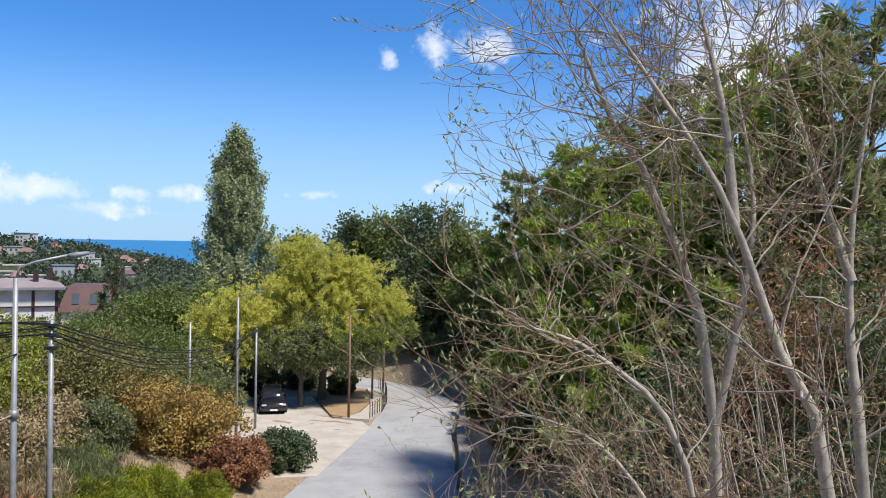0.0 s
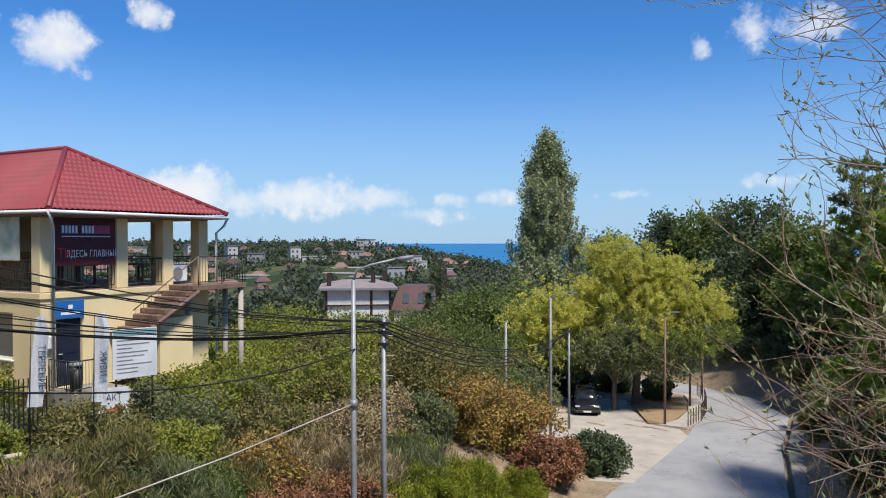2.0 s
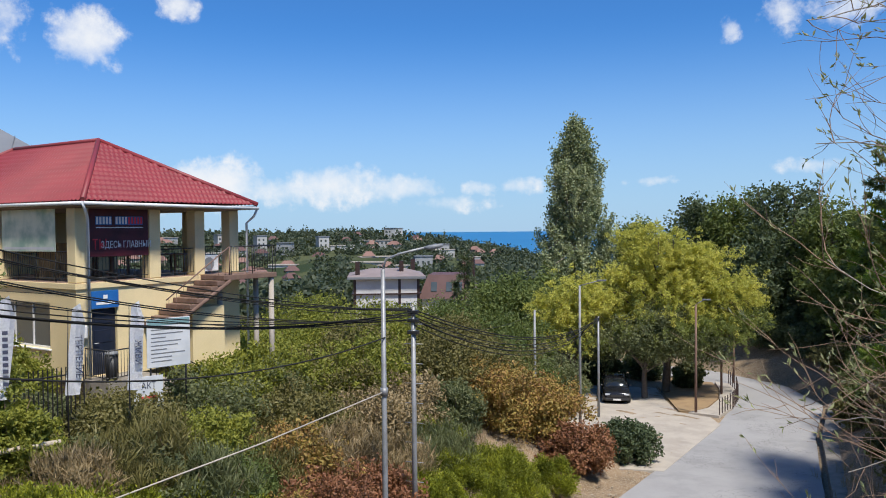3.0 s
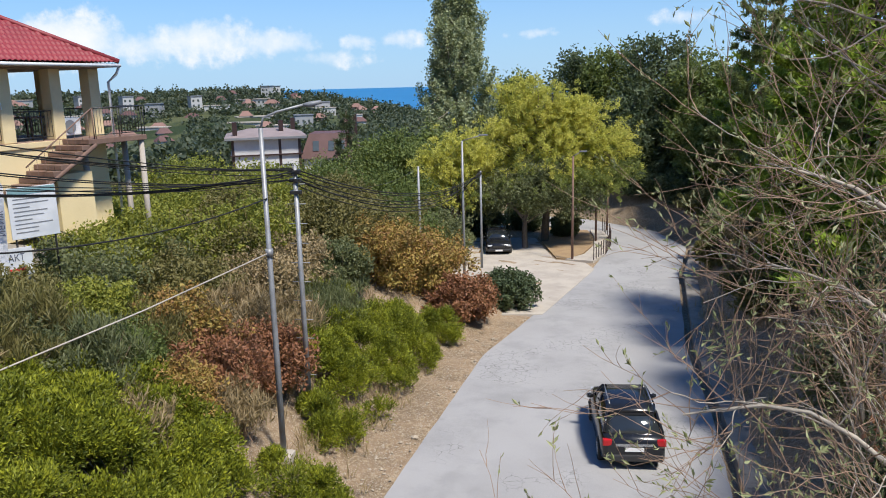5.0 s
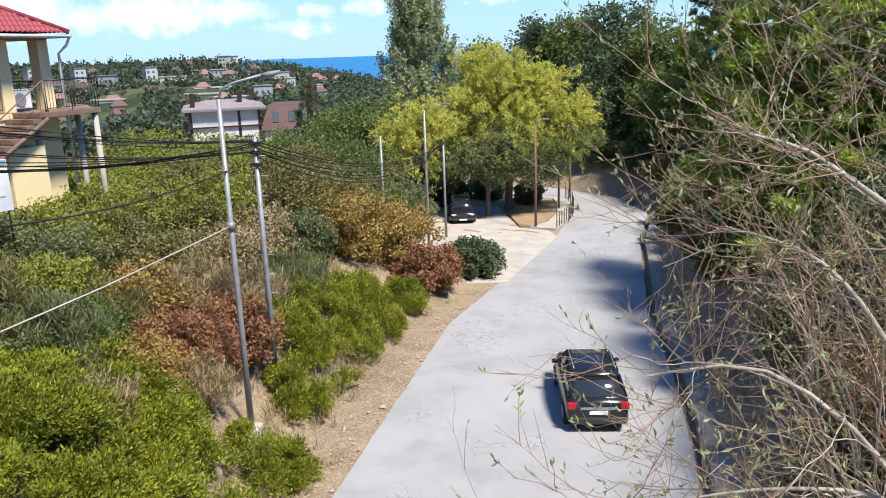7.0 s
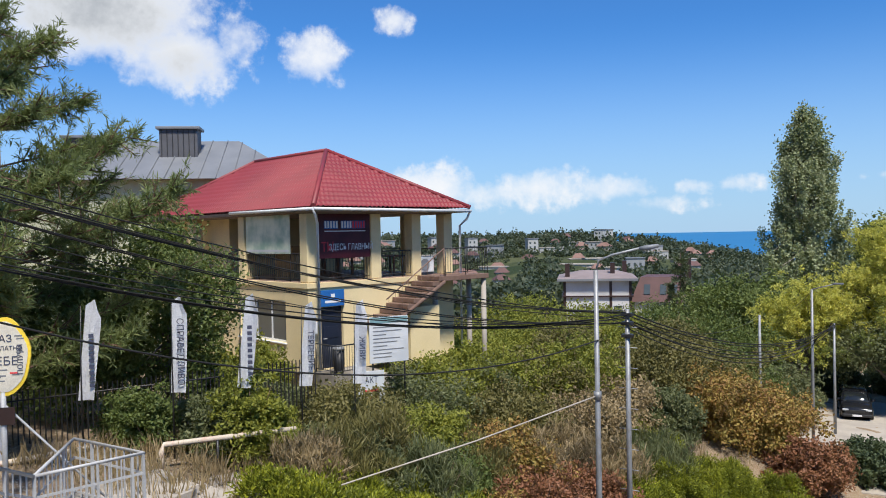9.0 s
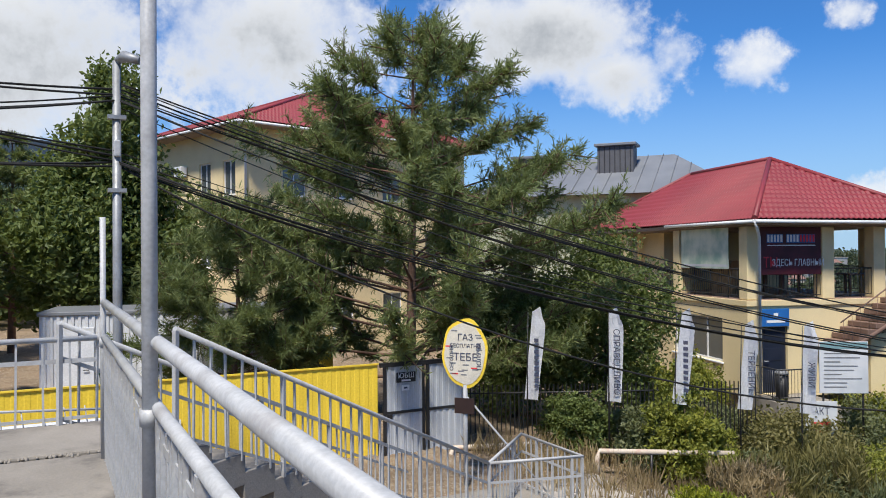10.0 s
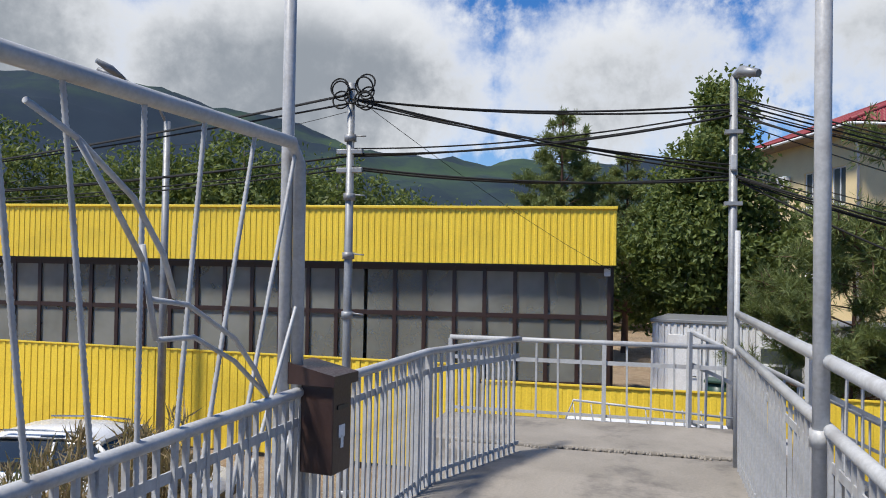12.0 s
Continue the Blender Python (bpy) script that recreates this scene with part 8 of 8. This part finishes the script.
# the brown tangle behind the bare trees
for i, (az, d, r, h, st) in enumerate([(-26, 14, 2.4, 7.4, 150), (-30, 13, 2.5, 8.0, 150), (-35, 13, 2.7, 8.6, 160), (-22.5, 18, 2.4, 6.8, 130), (-27, 18, 2.8, 8.8, 150), (-32, 17, 2.8, 9.4, 150), (-38, 15, 2.8, 9.2, 150), (-20.5, 23, 2.0, 5.0, 100), (-18.5, 27, 1.8, 4.2, 90), (-24, 12, 1.9, 4.4, 110)]):
    at = heading(az, d)
    twig_thicket(at.x, at.y, r, h, "tangled tan thicket with dead leaves on the bank beside the footbridge", 430 + i, int(st * 0.36), mat=L_SILVER if i in (0, 1, 3, 9) else L_TAN)
for i, (az, d, r, h, mat) in enumerate([(-25, 21, 2.6, 6.5, L_DARK), (-29, 20, 2.8, 7.5, L_DARK), (-33.5, 20, 3.0, 8.0, L_RED), (-37.5, 19, 3.0, 8.5, L_DARK), (-22, 24, 2.2, 5.0, L_DARK), (-20, 30, 2.2, 4.5, L_DARK), (-24, 16, 1.8, 3.2, L_DARK), (-30, 15.5, 2.2, 4.4, L_RED), (-36, 16, 2.4, 5.0, L_DARK)]):
    at = heading(az, d)
    bush(at.x, at.y, r, h, mat, "dark undergrowth behind the bare thicket on the bank", 445 + i, leaf=0.13, count=200, per=60, shell=0.2, stems=30, name="undergrowth")


# ---------------------------------------------------------------- the town across the valley
def far_town():
    walls = [surface("far_wall_white", (0.44, 0.44, 0.43), scale=0.2, bump=0), surface("far_wall_cream", (0.38, 0.35, 0.30), scale=0.2, bump=0), surface("far_wall_grey", (0.30, 0.31, 0.32), scale=0.2, bump=0), surface("far_wall_pink", (0.36, 0.26, 0.22), scale=0.2, bump=0)]
    roofs = [M_ROOF_GREY, M_ROOF_BROWN, surface("far_roof_tile", (0.22, 0.125, 0.10), scale=0.2, bump=0), M_PALE_CONCRETE]
    kinds = []
    for i, (w_, d, h, flat, wall, roof, lab) in enumerate([
            (26, 9, 8, True, 0, 3, "long pale apartment block across the valley"), (14, 9, 6, False, 1, 2, "cream house with an orange tiled roof across the valley"), (17, 10, 13, True, 2, 0, "grey apartment block across the valley"),
            (12, 9, 6, False, 0, 1, "white house with a brown roof across the valley"), (38, 11, 6, True, 0, 3, "long low white building across the valley"), (11, 9, 7, False, 3, 2, "pink house with an orange roof across the valley"), (12, 12, 17, True, 0, 0, "white tower block across the valley")]):
        w_, d, h = w_ * 0.58, d * 0.6, h * 0.62
        ob = thing("far_house", (0, 0, -600), lab, "house", "houses across the valley")
        part("wall", boxed(-w_ / 2, w_ / 2, -d / 2, d / 2, -4, h), walls[wall], ob)
        if flat:
            part("roof", boxed(-w_ / 2 - 0.4, w_ / 2 + 0.4, -d / 2 - 0.4, d / 2 + 0.4, h, h + 0.5), roofs[roof], ob)
        else:
            bm = bmesh.new()
            v = [bm.verts.new(p) for p in ((-w_ / 2 - 0.6, -d / 2 - 0.6, h), (w_ / 2 + 0.6, -d / 2 - 0.6, h), (w_ / 2 + 0.6, d / 2 + 0.6, h), (-w_ / 2 - 0.6, d / 2 + 0.6, h), (-w_ / 4, 0, h + 2.6), (w_ / 4, 0, h + 2.6))]
            for f in ((0, 1, 5, 4), (1, 2, 5), (2, 3, 4, 5), (3, 0, 4), (3, 2, 1, 0)):
                bm.faces.new([v[j] for j in f])
            part("roof", bm, roofs[roof], ob)
        for z in np.arange(1.2, h - 1.2, 3.0):
            for x in np.arange(-w_ / 2 + 1.5, w_ / 2 - 1.4, 3.0):
                part("window", boxed(x - 0.6, x + 0.6, -d / 2 - 0.06, -d / 2 + 0.02, z, z + 1.5), M_GLASS, ob)
        kinds.append(ob)
    rr = random.Random(21)
    used = set()
    spots = []
    for az0, az1, r0, r1, n in ((13, 60, 560, 650, 34), (14, 60, 430, 560, 62), (18, 58, 300, 430, 34)):
        for _ in range(n):
            spots.append((rr.uniform(az0, az1), rr.uniform(r0, r1)))
    for k, (az, d) in enumerate(spots):
        p = heading(az, d)
        z = gz(p.x, p.y)
        i = rr.choice([0, 0, 1, 1, 2, 3, 3, 4, 5, 5, 6]) if d > 420 else rr.choice([1, 3, 5, 0, 3])
        m = pose(p.x, p.y, z - 0.5, 0, 0, az + rr.uniform(-35, 35))
        if i not in used:
            used.add(i)
            kinds[i].matrix_basis = m
        else:
            copy_thing(kinds[i], m)
    for i in range(7):
        if i not in used:
            p = heading(30 + i, 500)
            kinds[i].matrix_basis = pose(p.x, p.y, gz(p.x, p.y) - 0.5, 0, 0, 30)
    return spots


def far_woods(spots):
    rng = np.random.default_rng(22)
    n = 6400
    az = rng.uniform(2, 64, n)
    r = rng.uniform(300, 705, n)
    keep = np.ones(n, bool)
    for a, d in spots:
        keep &= ~((np.abs(az - a) * np.pi / 180 * d < 11) & (r > d - 22) & (r < d + 6))
    az, r = az[keep], r[keep]
    x, y = -np.sin(np.radians(az)) * r, np.cos(np.radians(az)) * r
    z = ground_z(x, y)
    size = rng.uniform(0.55, 1.3, len(x))
    per = 42
    u = rng.normal(size=(len(x), per, 3))
    u /= np.linalg.norm(u, axis=2)[:, :, None]
    u = u * rng.uniform(0.45, 1.0, (len(x), per, 1)) * np.array((3.0, 3.0, 3.6))
    tall = rng.uniform(0, 1, len(x)) < 0.12
    u[tall] *= np.array((0.4, 0.4, 1.7))
    p = u * size[:, None, None] + np.stack([x, y, z + 3.2 * size], -1)[:, None]
    # the muted bluish leaf tones carry the distance haze in their colour
    me = leaves_mesh("woods", p.reshape(-1, 3), 2.0, leafage("hazed_foliage", [(0.036, 0.055, 0.040), (0.062, 0.082, 0.052), (0.10, 0.115, 0.065)], patch=0.02), rng, 1.3)
    tagged(new("far_woods", me), "dark green woods covering the hillside across the valley", "woods", kind="stuff")
    # the wood on the near side of the valley
    n = 1700
    az, r = rng.uniform(4, 52, n), rng.uniform(105, 300, n)
    x, y = -np.sin(np.radians(az)) * r, np.cos(np.radians(az)) * r
    z = ground_z(x, y)
    u = rng.normal(size=(n, 70, 3))
    u /= np.linalg.norm(u, axis=2)[:, :, None]
    p = u * np.array((2.2, 2.2, 2.6)) * rng.uniform(0.35, 1, (n, 70, 1)) * rng.uniform(0.6, 1.3, (n, 1, 1)) + np.stack([x, y, z + 2.2], -1)[:, None]
    me = leaves_mesh("valley_woods", p.reshape(-1, 3), 1.0, bpy.data.materials["hazed_foliage"], rng, 1.4)
    tagged(new("valley_woods", me), "dark green trees filling the valley below the houses", "woods", kind="stuff")
    # wooded slope beyond the pavilion
    n = 1500
    az, r = rng.uniform(66, 150, n), rng.uniform(52, 130, n)
    x, y = -np.sin(np.radians(az)) * r, np.cos(np.radians(az)) * r
    z = ground_z(x, y)
    u = rng.normal(size=(n, 40, 3))
    u /= np.linalg.norm(u, axis=2)[:, :, None]
    p = u * np.array((2.6, 2.6, 3.0)) * rng.uniform(0.4, 1, (n, 40, 1)) + np.stack([x, y, z + 3.0], -1)[:, None]
    me = leaves_mesh("slope_woods", p.reshape(-1, 3), 1.0, L_GREEN, rng, 1.3)
    tagged(new("slope_woods", me), "green trees on the slope behind the pavilion", "woods", kind="stuff")


far_woods(far_town())


# low growth that hides the ground beyond the bend
for i, (az, d, r, h, mat) in enumerate([(-6, 74, 2.6, 3.4, L_DARK), (-3, 79, 2.6, 3.2, L_DARK), (0, 81, 2.6, 3.0, L_GREEN), (3, 82, 2.8, 3.6, L_DARK), (6, 78, 2.8, 3.4, L_GREEN), (9, 74, 2.8, 3.6, L_GREEN), (-8.5, 70, 2.4, 3.2, L_DARK), (8.2, 64, 2.2, 3.4, L_GREYGREEN), (5.6, 64, 2.0, 2.6, L_DARK), (2.6, 67, 1.8, 2.4, L_DARK), (10.5, 60, 2.4, 4.0, L_GREYGREEN), (11.5, 52, 2.4, 4.2, L_OLIVE), (8.6, 52, 1.8, 3.4, L_GREYGREEN)]):
    at = heading(az, d)
    bush(at.x, at.y, r, h, mat, "dense undergrowth below the trees at the road's bend", 520 + i, leaf=0.26, count=150, per=60)
for i, (az, d, h) in enumerate([(128.5, 12.2, 2.7), (131.5, 11.8, 2.9), (122.5, 12.8, 2.5), (134.5, 11.8, 2.9)]):
    at = heading(az, d)
    bush(at.x, at.y, 0.9, h, L_GREYGREEN if i % 2 else L_DRY, "wispy broom shrub growing below the footbridge", 560 + i, leaf=0.36, count=90, per=46, up=2.2, long=14.0, shell=0.15, stems=60, name="broom_shrub")
